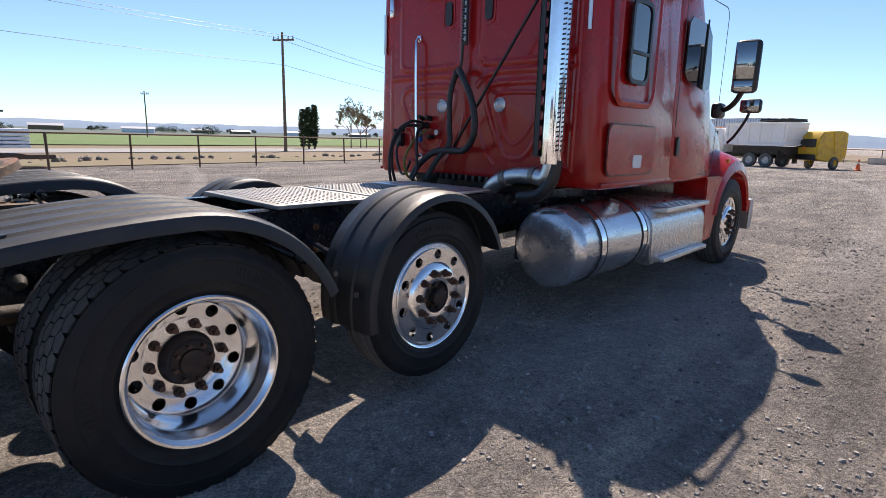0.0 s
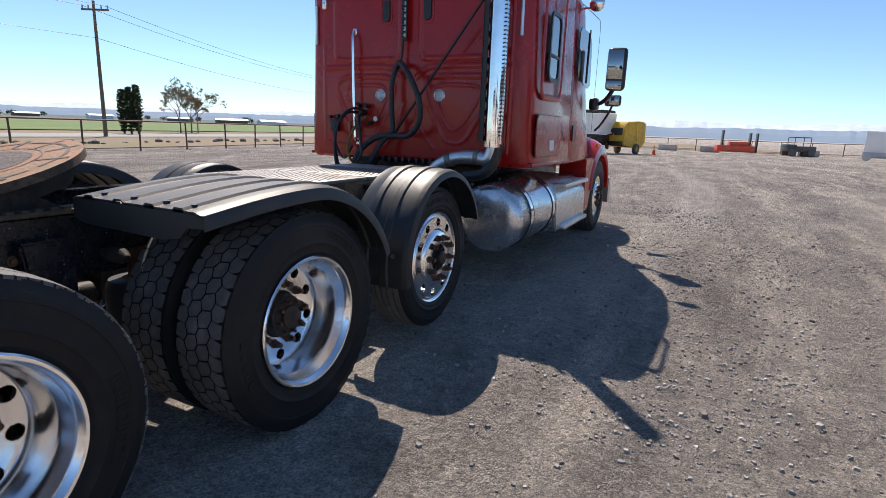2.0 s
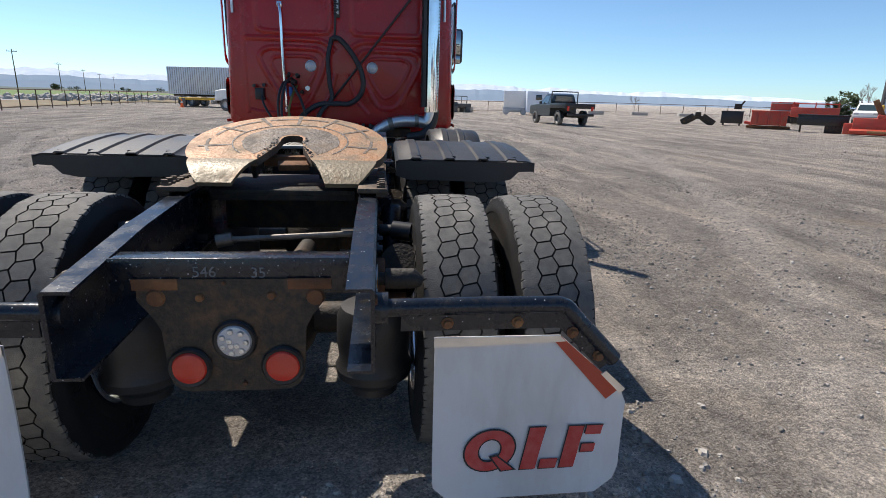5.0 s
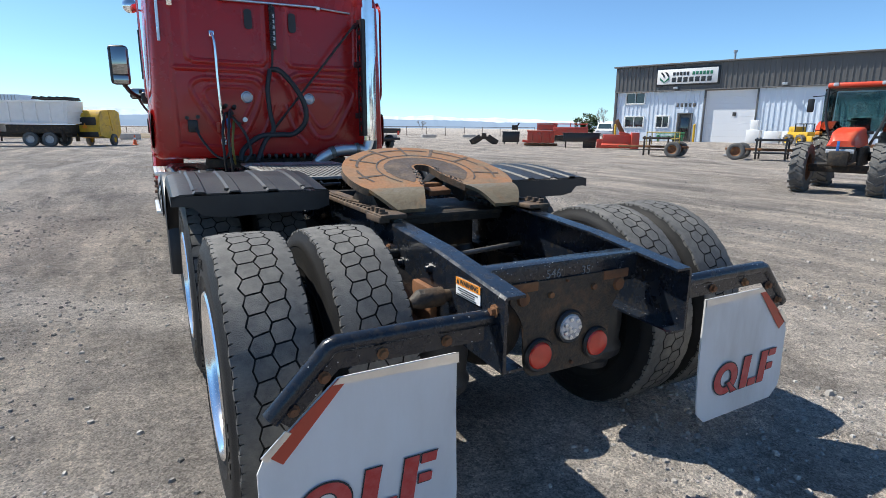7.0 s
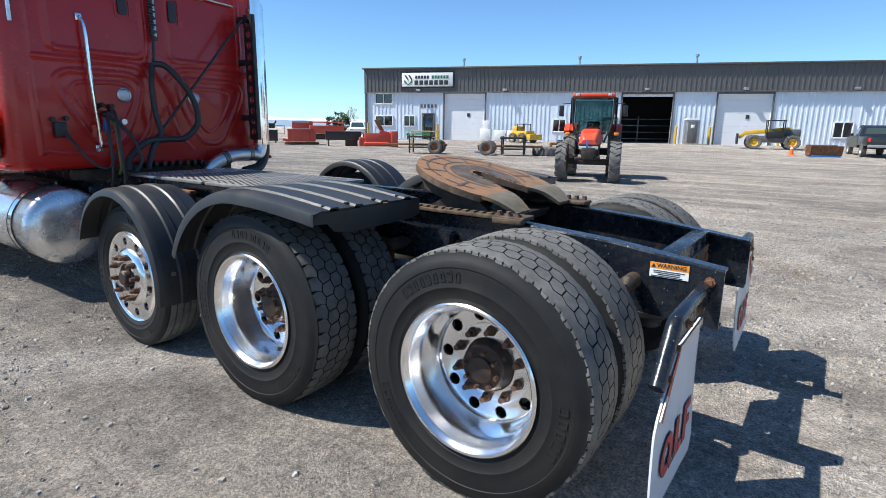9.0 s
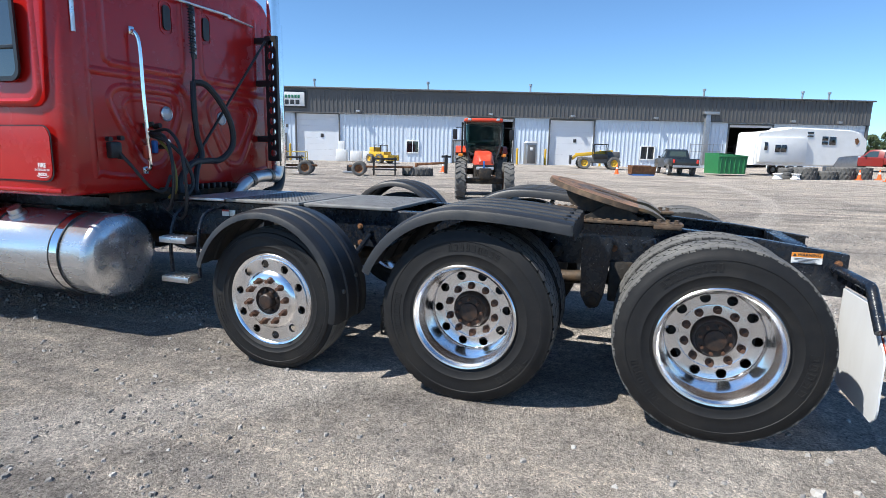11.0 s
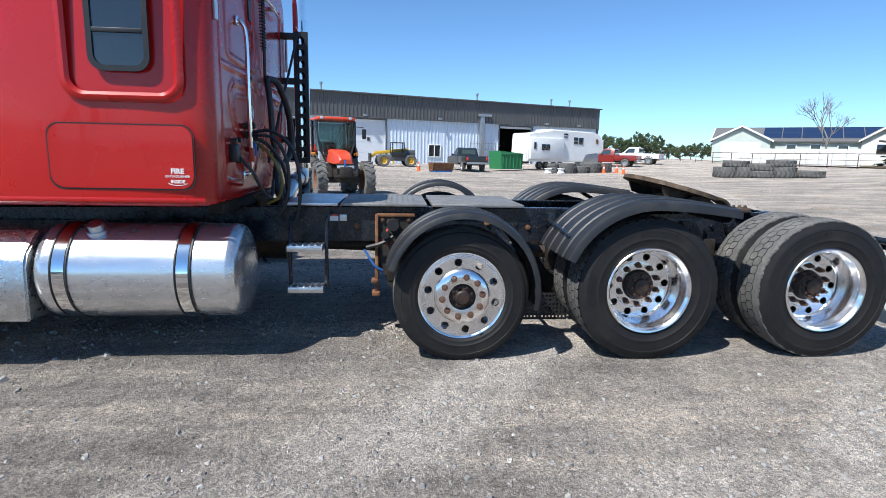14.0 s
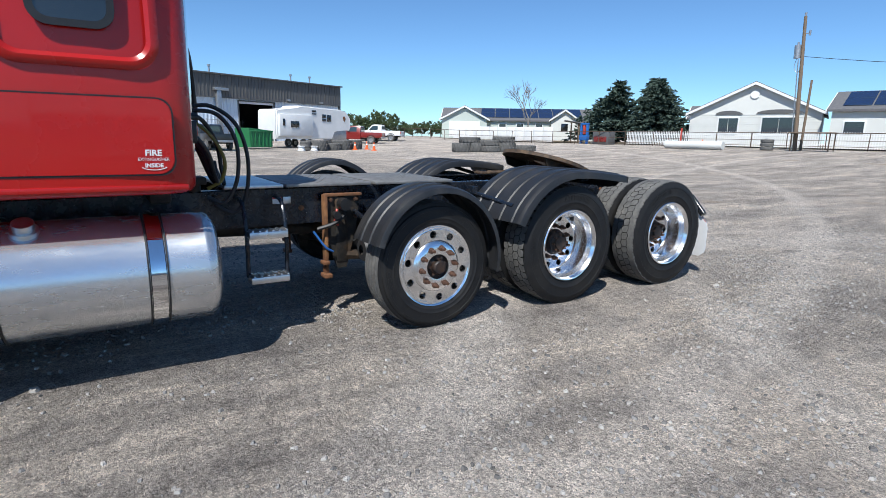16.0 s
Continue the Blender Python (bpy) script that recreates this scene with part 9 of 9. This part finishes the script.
# pale green house: long side to the yard, a garage gable at one end and a porch gable at the other
h4 = house(at_ground(64, -52), 0, 8.0, 20.5, 2.5, 4.1, "pale green manufactured house with blue roof panels", wall="siding_green")
h4.matrix_world = Matrix.Translation(at_ground(65.0, -39.2)) @ pose(0, 0, 0, 0, 0, 143)
for i in range(7):
    for j in range(2):
        bm2 = B()
        k = (4.1 - 2.5) / 4.0
        u0, u1 = 0.3 + 1.7 * j, 1.9 + 1.7 * j
        prism(bm2, [(u0, 4.1 - k * u0 + 0.27), (u1, 4.1 - k * u1 + 0.27), (u1, 4.1 - k * u1 + 0.32), (u0, 4.1 - k * u0 + 0.32)], 1.9, lambda u, v, w: (u, 5.2 + 2.0 * i + w, v))
        link("solar_panel", bm2, "solar", h4, smooth=False)


def cross_gable(t, y, w, out, eave, peak, wall):
    """A gabled wing standing out from the +x side of a house."""
    bm = B()
    prism(bm, [(y - w / 2, 0), (y + w / 2, 0), (y + w / 2, eave), (y, peak), (y - w / 2, eave)], out + 2.0, lambda u, v, q: (2.0 + q, u, v))
    wing = link("wing", bm, wall, t, smooth=False)
    for s in (-1, 1):
        bm = B()
        k = (peak - eave) / (w / 2)
        prism(bm, [(y, peak + 0.03), (y + s * (w / 2 + 0.35), eave - 0.35 * k + 0.03), (y + s * (w / 2 + 0.35), eave - 0.35 * k + 0.2), (y, peak + 0.22)], out + 2.3, lambda u, v, q: (2.0 + q, u, v))
        link("wing_roof", bm, "roof", wing, smooth=False)
        bm = B()
        prism(bm, [(y, peak - 0.06), (y + s * (w / 2 + 0.35), eave - 0.35 * k - 0.06), (y + s * (w / 2 + 0.35), eave - 0.35 * k + 0.16), (y, peak + 0.18)], 0.08, lambda u, v, q: (4.31 + out + q, u, v))
        link("wing_fascia", bm, "whitepaint", wing, smooth=False)
    return wing


wing = cross_gable(h4, 3.0, 6.2, 1.2, 2.6, 4.2, "siding_green")
bm = B()
box(bm, (5.22, 3.0, 1.25), (0.06, 4.2, 2.1), 0.01)
link("garage_door", bm, "whitepaint", wing)
wing = cross_gable(h4, 16.6, 3.6, 0.5, 2.7, 3.9, "siding")
bm = B()
box(bm, (4.53, 16.6, 1.7), (0.06, 0.9, 1.0), 0.01)
link("window", bm, "glassdark", wing)
for y in (8.2, 10.6, 13.2, 19.2):
    bm = B()
    box(bm, (4.03, y, 1.6), (0.08, 1.1, 1.2), 0.01)
    fr = link("window", bm, "whitepaint", h4)
    bm = B()
    box(bm, (4.08, y, 1.6), (0.03, 0.9, 1.0))
    link("pane", bm, "glassdark", fr)
# small white house with panels on its roof, behind the spruces
h6 = house(at_ground(31, -49), 0, 6.5, 9, 2.7, 3.9, "small white house with dark roof panels behind the spruces")
h6.matrix_world = Matrix.Translation(at_ground(32.6, -50.5)) @ pose(0, 0, 0, 0, 0, 118)
for i in range(4):
    bm2 = B()
    k = 1.2 / 3.25
    prism(bm2, [(0.3, 3.9 - k * 0.3 + 0.27), (2.9, 3.9 - k * 2.9 + 0.27), (2.9, 3.9 - k * 2.9 + 0.32), (0.3, 3.9 - k * 0.3 + 0.32)], 1.9, lambda u, v, w: (u, 0.6 + 2.0 * i + w, v))
    link("solar_panel", bm2, "solar", h6, smooth=False)
# lean-to of brown boards at the end of the white fence
lt = thing("board_shed", at_ground(40.2, -41.0), -44, "open brown board shed beside the white fence", "shed")
for x, w in ((-1.1, 0.25), (1.1, 0.25), (0.35, 0.9)):
    bm = B()
    box(bm, (x, 0 if w < 0.5 else 0.8, 1.1), (w, 0.14, 2.2), 0.02)
    link("board", bm, "wood", lt)
bm = B()
box(bm, (0, 0.5, 2.25), (3.0, 2.2, 0.10), 0.02, (8, 0, 0))
link("roof", bm, "roof", lt)

# white picket fence and panels before the houses
pf = thing("picket_fence", at_ground(17, -43.4), 0, "white picket fence in front of the houses", "fence", kind="structure")
bm = B()
prism(bm, [(-0.045, 0), (0.045, 0), (0.045, 1.25), (0, 1.35), (-0.045, 1.25)], 0.025, lambda u, v, w: (u, w, v))
pk = mesh_of(bm, ["whitepaint"], False)
a, b = Vector((2.0, -46.5)), Vector((34.0, -41.5))
o = Vector(at_ground(17, -43.4))
n = 190
for k in range(n):
    p = a.lerp(b, k / n)
    g = Vector(at_ground(p.x, p.y)) - o
    share("picket", pk, pf, g, (0, 0, 9))
for z in (0.35, 1.0):
    bm = B()
    bar(bm, Vector(at_ground(a.x, a.y)) - o + Vector((0, 0, z)), Vector(at_ground(b.x, b.y)) - o + Vector((0, 0, z)), 0.035, 4)
    link("rail", bm, "whitepaint", pf)
pw = thing("panel_fence", at_ground(50, -38), 0, "solid white panel fence beside the houses", "fence", kind="structure")
o = Vector(at_ground(50, -38))
a, b = Vector((44.0, -40.8)), Vector((60.5, -37.2))
for k in range(12):
    p, q = a.lerp(b, k / 12), a.lerp(b, (k + 1) / 12)
    c = (p + q) / 2
    bm = B()
    g = Vector(at_ground(c.x, c.y)) - o
    box(bm, g + Vector((0, 0, 0.9)), ((q - p).length - 0.06, 0.06, 1.7), 0.01, (0, 0, math.degrees(math.atan2(q.y - p.y, q.x - p.x))))
    link("fence_panel", bm, "whitepaint", pw)

# transformer pole by the houses
tp = thing("transformer_pole", at_ground(16.4, -38.8), 0, "wooden pole with a grey transformer and a guy mast", "pole")
bm = B()
bar(bm, (0, 0, -0.2), (0.45, 0.2, 9.3), 0.15, 10, 0.10)
link("mast", bm, "wood", tp)
bm = B()
bar(bm, (0.62, 0.25, 6.5), (0.64, 0.27, 7.4), 0.22, 16)
bar(bm, (0.64, 0.27, 7.4), (0.64, 0.27, 7.6), 0.07, 10)
link("transformer", bm, "cover", tp)
bm = B()
bar(bm, (0.45, 0.2, 9.2), (0.45, 0.2, 9.55), 0.07, 10)
bar(bm, (0.05, 0.1, 8.0), (0.05, 0.1, 8.35), 0.07, 10)
bar(bm, (0.05, 0.1, 8.15), (0.42, 0.18, 8.15), 0.03, 6)
link("insulator", bm, "cover", tp)
bm = B()
bar(bm, (0.22, 0.1, 0), (0.52, 0.24, 6.4), 0.035, 8)
tube(bm, [(0.62, 0.25, 6.5), (0.75, 0.2, 5.9), (0.5, 0.15, 5.5), (0.3, 0.12, 6.0), (0.32, 0.1, 6.4)], 0.02, 6)
link("conduit", bm, "cover", tp)
tp2 = thing("short_pole", at_ground(16.4, -39.6), 0, "short wooden pole beside the transformer pole", "pole")
bm = B()
bar(bm, (0, 0, -0.2), (-0.1, 0, 5.0), 0.10, 8, 0.08)
link("mast", bm, "wood", tp2)
wire("service_line", Vector(at_ground(16.4, -38.8)) + Vector((0.3, 0.1, 6.6)), (-14, -52, 7.0), 1.2, 0.02)
# pipe, blue machine and odds along the south fence
bm = B()
bar(bm, (0, 0, 0.32), (4.6, 0, 0.32), 0.32, 20)
ob = tagged(link("culvert_pipe", bm, "siding"), "long pale culvert pipe lying by the fence", "pipe")
ob.matrix_world = Matrix.Translation(at_ground(20.2, -36.0)) @ pose(0, 0, 0, 0, 0, 8)
for k in range(3):
    tyre_thing(car_tyre, 18.0, -38.0, 0.14 + 0.27 * k, "worn black tyre in a stack by the fence", spin=20 * k, group="fence tyres")
implement("blue_press", 36.8, -38.4, 0, [("frame", "bluemetal", [((-0.4, 0, 1.0), (0.16, 0.3, 2.0), None), ((0.4, 0, 1.0), (0.16, 0.3, 2.0), None), ((0, 0, 2.0), (1.0, 0.3, 0.2), None), ((0, 0, 0.6), (1.0, 0.5, 0.5), None)]), ("ram", "redmetal", [((0, 0, 1.4), (0.25, 0.25, 0.9), None)])], "blue shop press standing by the fence")
implement("grey_crate", 34.0, -38.2, 0, [("crate", "wallgrey", [((0, 0, 0.6), (2.0, 1.0, 1.2), None)]), ("trim", "carred", [((0, 0.52, 0.5), (1.6, 0.05, 0.5), None)])], "dark crate standing by the fence")
implement("picnic_rack", 15.2, -38.6, 5, [("top", "wood", [((0, 0, 1.3), (2.8, 1.4, 0.08), None)]), ("legs", "steelrust", [((x, y, 0.65), (0.08, 0.08, 1.3), None) for x in (-1.2, 1.2) for y in (-0.5, 0.5)])], "rusty steel rack with a wooden top")
implement("red_stand", 25.0, -37.6, 0, [("post", "redmetal", [((0, 0, 0.8), (0.12, 0.12, 1.6), None), ((0, 0, 0.1), (0.9, 0.5, 0.15), None)])], "red steel stand by the fence")

# ---- north side: dump truck, baler, van trailer, small machines ----
dt = thing("dump_truck", at_ground(-8.9, 43.35), 70, "white dump truck with orange roof lamps", "truck")
dt.scale = (0.88, 0.88, 0.88)
kit = simple_wheel(0.52, 0.30, "cover", 0, 0.56)
for s in (-1, 1):
    for y in (3.0, -1.8, -3.1):
        put_wheel(dt, kit, (s * 0.98, y, 0.52), s)
bm = B()
box(bm, (0, 0, 0.85), (0.9, 8.6, 0.35), 0.03)
link("chassis", bm, "grime", dt)
bm = B()
secs = [cab_ring(y, w, z0, z1, 0.14, 0.05, 0.03) for y, w, z0, z1 in ((2.3, 0.95, 0.95, 1.95), (3.4, 0.92, 0.9, 1.85), (4.1, 0.88, 0.85, 1.75), (4.2, 0.84, 0.85, 1.68))]
r = loft(bm, secs)
bm.faces.new(r[0])
bm.faces.new(r[-1])
link("hood", bm, "whitepaint", dt)
bm = B()
box(bm, (0, 1.45, 1.95), (2.1, 1.7, 1.9), 0.12)
link("cab", bm, "whitepaint", dt)
bm = B()
box(bm, (0, 2.31, 2.35), (1.8, 0.03, 0.7), 0.01)
for s in (-1, 1):
    box(bm, (s * 1.06, 1.6, 2.35), (0.03, 0.9, 0.65), 0.01)
link("cab_windows", bm, "autoglass", dt)
bm = B()
box(bm, (0, 4.22, 1.32), (1.3, 0.05, 0.72), 0.02)
for k in range(9):
    box(bm, (-0.56 + 0.14 * k, 4.25, 1.32), (0.03, 0.03, 0.68))
link("grille", bm, "wallgrey", dt)
bm = B()
box(bm, (0, 4.35, 0.72), (2.3, 0.14, 0.34), 0.03)
link("bumper", bm, "cover", dt)
for x in (-0.75, -0.3, 0, 0.3, 0.75):
    bm = B()
    box(bm, (x, 1.8, 2.97), (0.16, 0.1, 0.1), 0.02)
    link("roof_lamp", bm, "amber", dt)
bm = B()
prism(bm, [(-4.5, 1.62), (0.4, 1.62), (0.4, 3.22), (-4.62, 3.30)], 2.4, lambda u, v, w: (w - 1.2, u, v))
db = link("dump_body", bm, "whitepaint", dt, "white ribbed dump body", smooth=False)
for k in range(6):
    for s in (-1, 1):
        bm = B()
        box(bm, (s * 1.24, -4.3 + 0.90 * k, 2.42), (0.10, 0.14, 1.50), 0.01)
        link("body_rib", bm, "whitepaint", db)
for s in (-1, 1):
    for z in (1.68, 3.20):
        bm = B()
        box(bm, (s * 1.26, -2.08, z), (0.14, 4.95, 0.14), 0.02)
        link("body_rail", bm, "whitepaint", db)
for z in (1.72, 2.12, 2.52, 2.92):
    bm = B()
    box(bm, (0, -4.60, z), (2.3, 0.08, 0.09), 0.01)
    link("tailgate_rib", bm, "whitepaint", db)
bm = B()
box(bm, (0, -2.3, 1.25), (1.9, 4.2, 0.62), 0.04)
for s in (-1, 1):
    box(bm, (s * 0.98, -4.05, 0.80), (0.60, 0.03, 0.95), 0.005)
link("underbody", bm, "grime", dt, "black frame with rubber mud flaps")
bm = B()
box(bm, (0, -3.4, 3.40), (2.2, 2.3, 0.10), 0.02)
for k in range(5):
    box(bm, (0, -4.45 + 0.52 * k, 3.50), (2.2, 0.07, 0.14), 0.01)
link("tarp_frame", bm, "grime", dt)
ba = thing("round_baler", at_ground(-4.0, 43.4), -28, "yellow round hay baler on two wheels", "baler")
ba.scale = (0.72, 0.72, 0.88)
kit = simple_wheel(0.45, 0.36, "yellow", 0, 0.5)
for s in (-1, 1):
    put_wheel(ba, kit, (s * 1.15, 0.3, 0.45), s)
bm = B()
side = [(-1.7, 0.75), (-1.75, 1.5), (-1.6, 2.25), (-1.2, 2.65), (0.3, 2.75), (1.2, 2.75), (1.75, 2.6), (1.85, 1.0), (1.3, 0.55), (-0.4, 0.55)]
prism(bm, side, 2.2, lambda u, v, w: (w - 1.1, u, v))
bmesh.ops.bevel(bm, geom=[e for e in bm.edges if abs(e.verts[0].co.x - e.verts[1].co.x) < 1e-4], offset=0.06, segments=2, affect="EDGES")
link("body", bm, "yellow", ba)
bm = B()
box(bm, (0, -1.74, 1.85), (1.7, 0.06, 0.6), 0.02)
box(bm, (0, -1.7, 0.85), (1.9, 0.1, 0.4), 0.03)
link("rear_gate", bm, "black", ba)
bm = B()
prism(bm, [(-0.25, 1.32), (0.25, 1.32), (0, 1.7)], 0.03, lambda u, v, w: (u - 0.2, -1.78 - w, v))
link("warning_triangle", bm, "lbl_orange", ba)
for s in (-1, 1):
    bm = B()
    box(bm, (s * 1.13, 0.4, 1.55), (0.05, 2.2, 0.06), 0.01)
    box(bm, (s * 1.13, 0.2, 1.9), (0.06, 0.25, 1.5), 0.02, (14, 0, 0))
    link("side_shield", bm, "yellow", ba)
vt = thing("van_trailer", at_ground(-14.4, 54.65), -18, "long pale grey van trailer with a rusty side", "trailer")
vt.scale = (0.82, 1, 0.9)
bm = B()
box(bm, (0, 0, 2.65), (13.6, 2.5, 2.8), 0.04)
vb = link("box", bm, "wallblue", vt)
bm = B()
for k in range(46):
    box(bm, (-6.6 + 0.29 * k, -1.27, 2.65), (0.05, 0.04, 2.7))
link("side_ribs", bm, "cover", vt)["kind"] = "stuff"
bm = B()
for y in (-0.6, 0.6):
    box(bm, (-6.83, y, 2.65), (0.06, 1.15, 2.6), 0.02)
link("rear_door", bm, "wallblue", vt)
bm = B()
box(bm, (0, 0, 1.15), (13.4, 1.2, 0.2), 0.02)
for s in (-1, 1):
    box(bm, (3.4, s * 0.9, 0.6), (0.12, 0.12, 1.1), 0.02)
link("chassis", bm, "grime", vt)
kit = simple_wheel(0.52, 0.5, "cover")
for x in (-5.2, -4.0):
    for s in (-1, 1):
        w_ = put_wheel(vt, kit, (x, s * 0.95, 0.52), 1)
        w_.matrix_basis = pose(x, s * 0.95, 0.52, 0, 0, 90 * -s)
implement("flat_trailer", -16.0, 52.5, 20, [("deck", "yellow", [((0, 0, 0.75), (4.2, 1.8, 0.22), None)]), ("wheels", "tread", [((-1.8, -0.8, 0.4), (0.3, 0.7, 0.8), None), ((-1.8, 0.8, 0.4), (0.3, 0.7, 0.8), None)])], "low yellow flat trailer beside the dump truck")
wt = thing("cargo_trailer", at_ground(15.5, 56.0), -6, "white cargo trailer with a propped ramp", "trailer")
bm = B()
box(bm, (0.9, 0, 1.35), (2.2, 3.4, 2.1), 0.04)
link("box", bm, "wallblue", wt)
bm = B()
box(bm, (-1.3, -0.6, 1.55), (2.3, 0.1, 1.7), 0.02)
link("panel", bm, "whitepaint", wt)
bm = B()
box(bm, (1.0, -1.72, 1.8), (0.6, 0.04, 0.5), 0.02)
link("window", bm, "glassdark", wt)
bm = B()
box(bm, (-1.3, -0.5, 0.5), (2.4, 0.3, 0.5), 0.04)
for x in (-2.2, -0.4, 1.2):
    bar(bm, (x, -1.0, 0.3), (x, -0.7, 0.3), 0.3, 16)
link("undercarriage", bm, "cover", wt)
implement("orange_lift", 3.6, 60.0, 10, [("base", "orange", [((0, 0, 0.5), (3.2, 1.6, 0.6), None), ((0.3, 0, 0.95), (1.6, 1.2, 0.4), None)]), ("mast", "black", [((-1.1, 0, 1.2), (0.12, 0.8, 2.0), None), ((1.3, 0, 1.1), (0.12, 0.8, 1.8), None), ((1.9, 0, 1.1), (0.1, 0.8, 1.8), None)])], "orange low machine with black masts")
implement("utility_buggy", 9.0, 61.0, 20, [("body", "darkpaint", [((0, 0, 0.7), (2.4, 1.5, 0.5), None), ((-0.9, 0, 0.95), (0.8, 1.4, 0.3), None)]), ("cage", "black", [((0, 0, 1.75), (1.4, 1.4, 0.08), None), ((0.7, 0.65, 1.3), (0.06, 0.06, 0.9), None), ((0.7, -0.65, 1.3), (0.06, 0.06, 0.9), None), ((-0.7, 0.65, 1.3), (0.06, 0.06, 0.9), None), ((-0.7, -0.65, 1.3), (0.06, 0.06, 0.9), None)]), ("wheels", "tread", [((x, y, 0.33), (0.6, 0.25, 0.6), None) for x in (-0.8, 0.8) for y in (-0.7, 0.7)])], "dark utility buggy near the fence")
implement("water_tank", 19.5, 58.0, 0, [("tank", "wallblue", [((0, 0, 1.0), (1.4, 1.2, 1.7), None)]), ("frame", "cover", [((0, 0, 0.15), (1.6, 1.3, 0.2), None), ((0.72, 0, 1.1), (0.06, 1.2, 2.0), None)])], "pale tank in a steel frame")
# white panel trailer beyond the west fence
implement("sheet_trailer", -19.9, 1.6, 4, [("sheets", "wallblue", [((0, 0, 0.75 + 0.13 * k), (1.4, 5.4, 0.10), None) for k in range(5)]), ("frame", "steelrust", [((0, 0.2, 0.4), (1.2, 6.4, 0.16), None)])], "stack of pale blue sheets on a low trailer")
implement("blue_shed", -62, 4.0, 20, [("shed", "bluemetal", [((0, 0, 1.3), (6, 9, 2.6), None)]), ("roof", "wallgrey", [((0, 0, 2.7), (6.6, 9.6, 0.2), None)])], "blue shed far beyond the road")

# ---- loose stones on the yard ----
def loose_stones(count, seed):
    """Small broken stones, each a faceted dome, thicker along rubbly bands between the wheel tracks."""
    rng = np.random.default_rng(seed)
    n = count * 4
    a, d = rng.uniform(0, 2 * np.pi, n), 1.6 + 8.4 * rng.random(n) ** 0.85
    x, y = d * np.cos(a) * 0.95, 1.2 + d * np.sin(a)
    far = rng.random(n) < 0.10
    x, y = np.where(far, x * 2.6, x), np.where(far, 1.2 + (y - 1.2) * 2.6, y)
    band = np.sin(x * 2.1 + 0.9 * np.sin(y * 0.55) + 0.35 * y) + 0.7 * np.sin(x * 5.3 - 0.6 * y + 1.3 * np.sin(y * 1.1)) + 0.8 * np.sin(y * 1.7 + x * 0.8 + 2 * np.sin(x * 0.9))
    keep = np.flatnonzero(rng.random(n) < 0.10 + 0.9 / (1 + np.exp(-2.2 * (band - 0.6))))[:count]
    x, y, far = x[keep], y[keep], far[keep]
    m = len(x)
    size = (0.0045 + 0.0180 * rng.random(m) ** 3.0) * np.where(far, 1.8, 1.0) * np.where(rng.random(m) < 0.006, 1.8, 1.0)
    ground = np.array([ground_height(u, v) for u, v in zip(x, y)])
    turn = rng.uniform(0, 2 * np.pi, m)
    stretch = rng.uniform(0.6, 1.0, m)
    verts = np.zeros((m, 10, 3))
    for k in range(5):
        ang = 2 * np.pi * k / 5 + rng.uniform(-0.35, 0.35, m)
        for ring, (rad, high) in enumerate(((1.0, -0.3), (0.62, 0.62))):
            r = size * rad * rng.uniform(0.75, 1.2, m)
            u, v = r * np.cos(ang), r * np.sin(ang) * stretch
            verts[:, ring * 5 + k, 0] = x + u * np.cos(turn) - v * np.sin(turn)
            verts[:, ring * 5 + k, 1] = y + u * np.sin(turn) + v * np.cos(turn)
            verts[:, ring * 5 + k, 2] = ground + size * high * (rng.uniform(0.55, 1.15, m) if ring else 1.0)
    faces = []
    for q in range(0, m * 10, 10):
        faces += [(q + k, q + (k + 1) % 5, q + 5 + (k + 1) % 5, q + 5 + k) for k in range(5)]
        faces.append((q + 5, q + 6, q + 7, q + 8, q + 9))
    me = bpy.data.meshes.new("loose_stones")
    me.from_pydata(verts.reshape(-1, 3).tolist(), [], faces)
    me.materials.append(M["stones"])
    return tagged(new("loose_stones", me), "scattered grey gravel stones, pale and dark", "gravel", kind="stuff")


loose_stones(46000, 4)
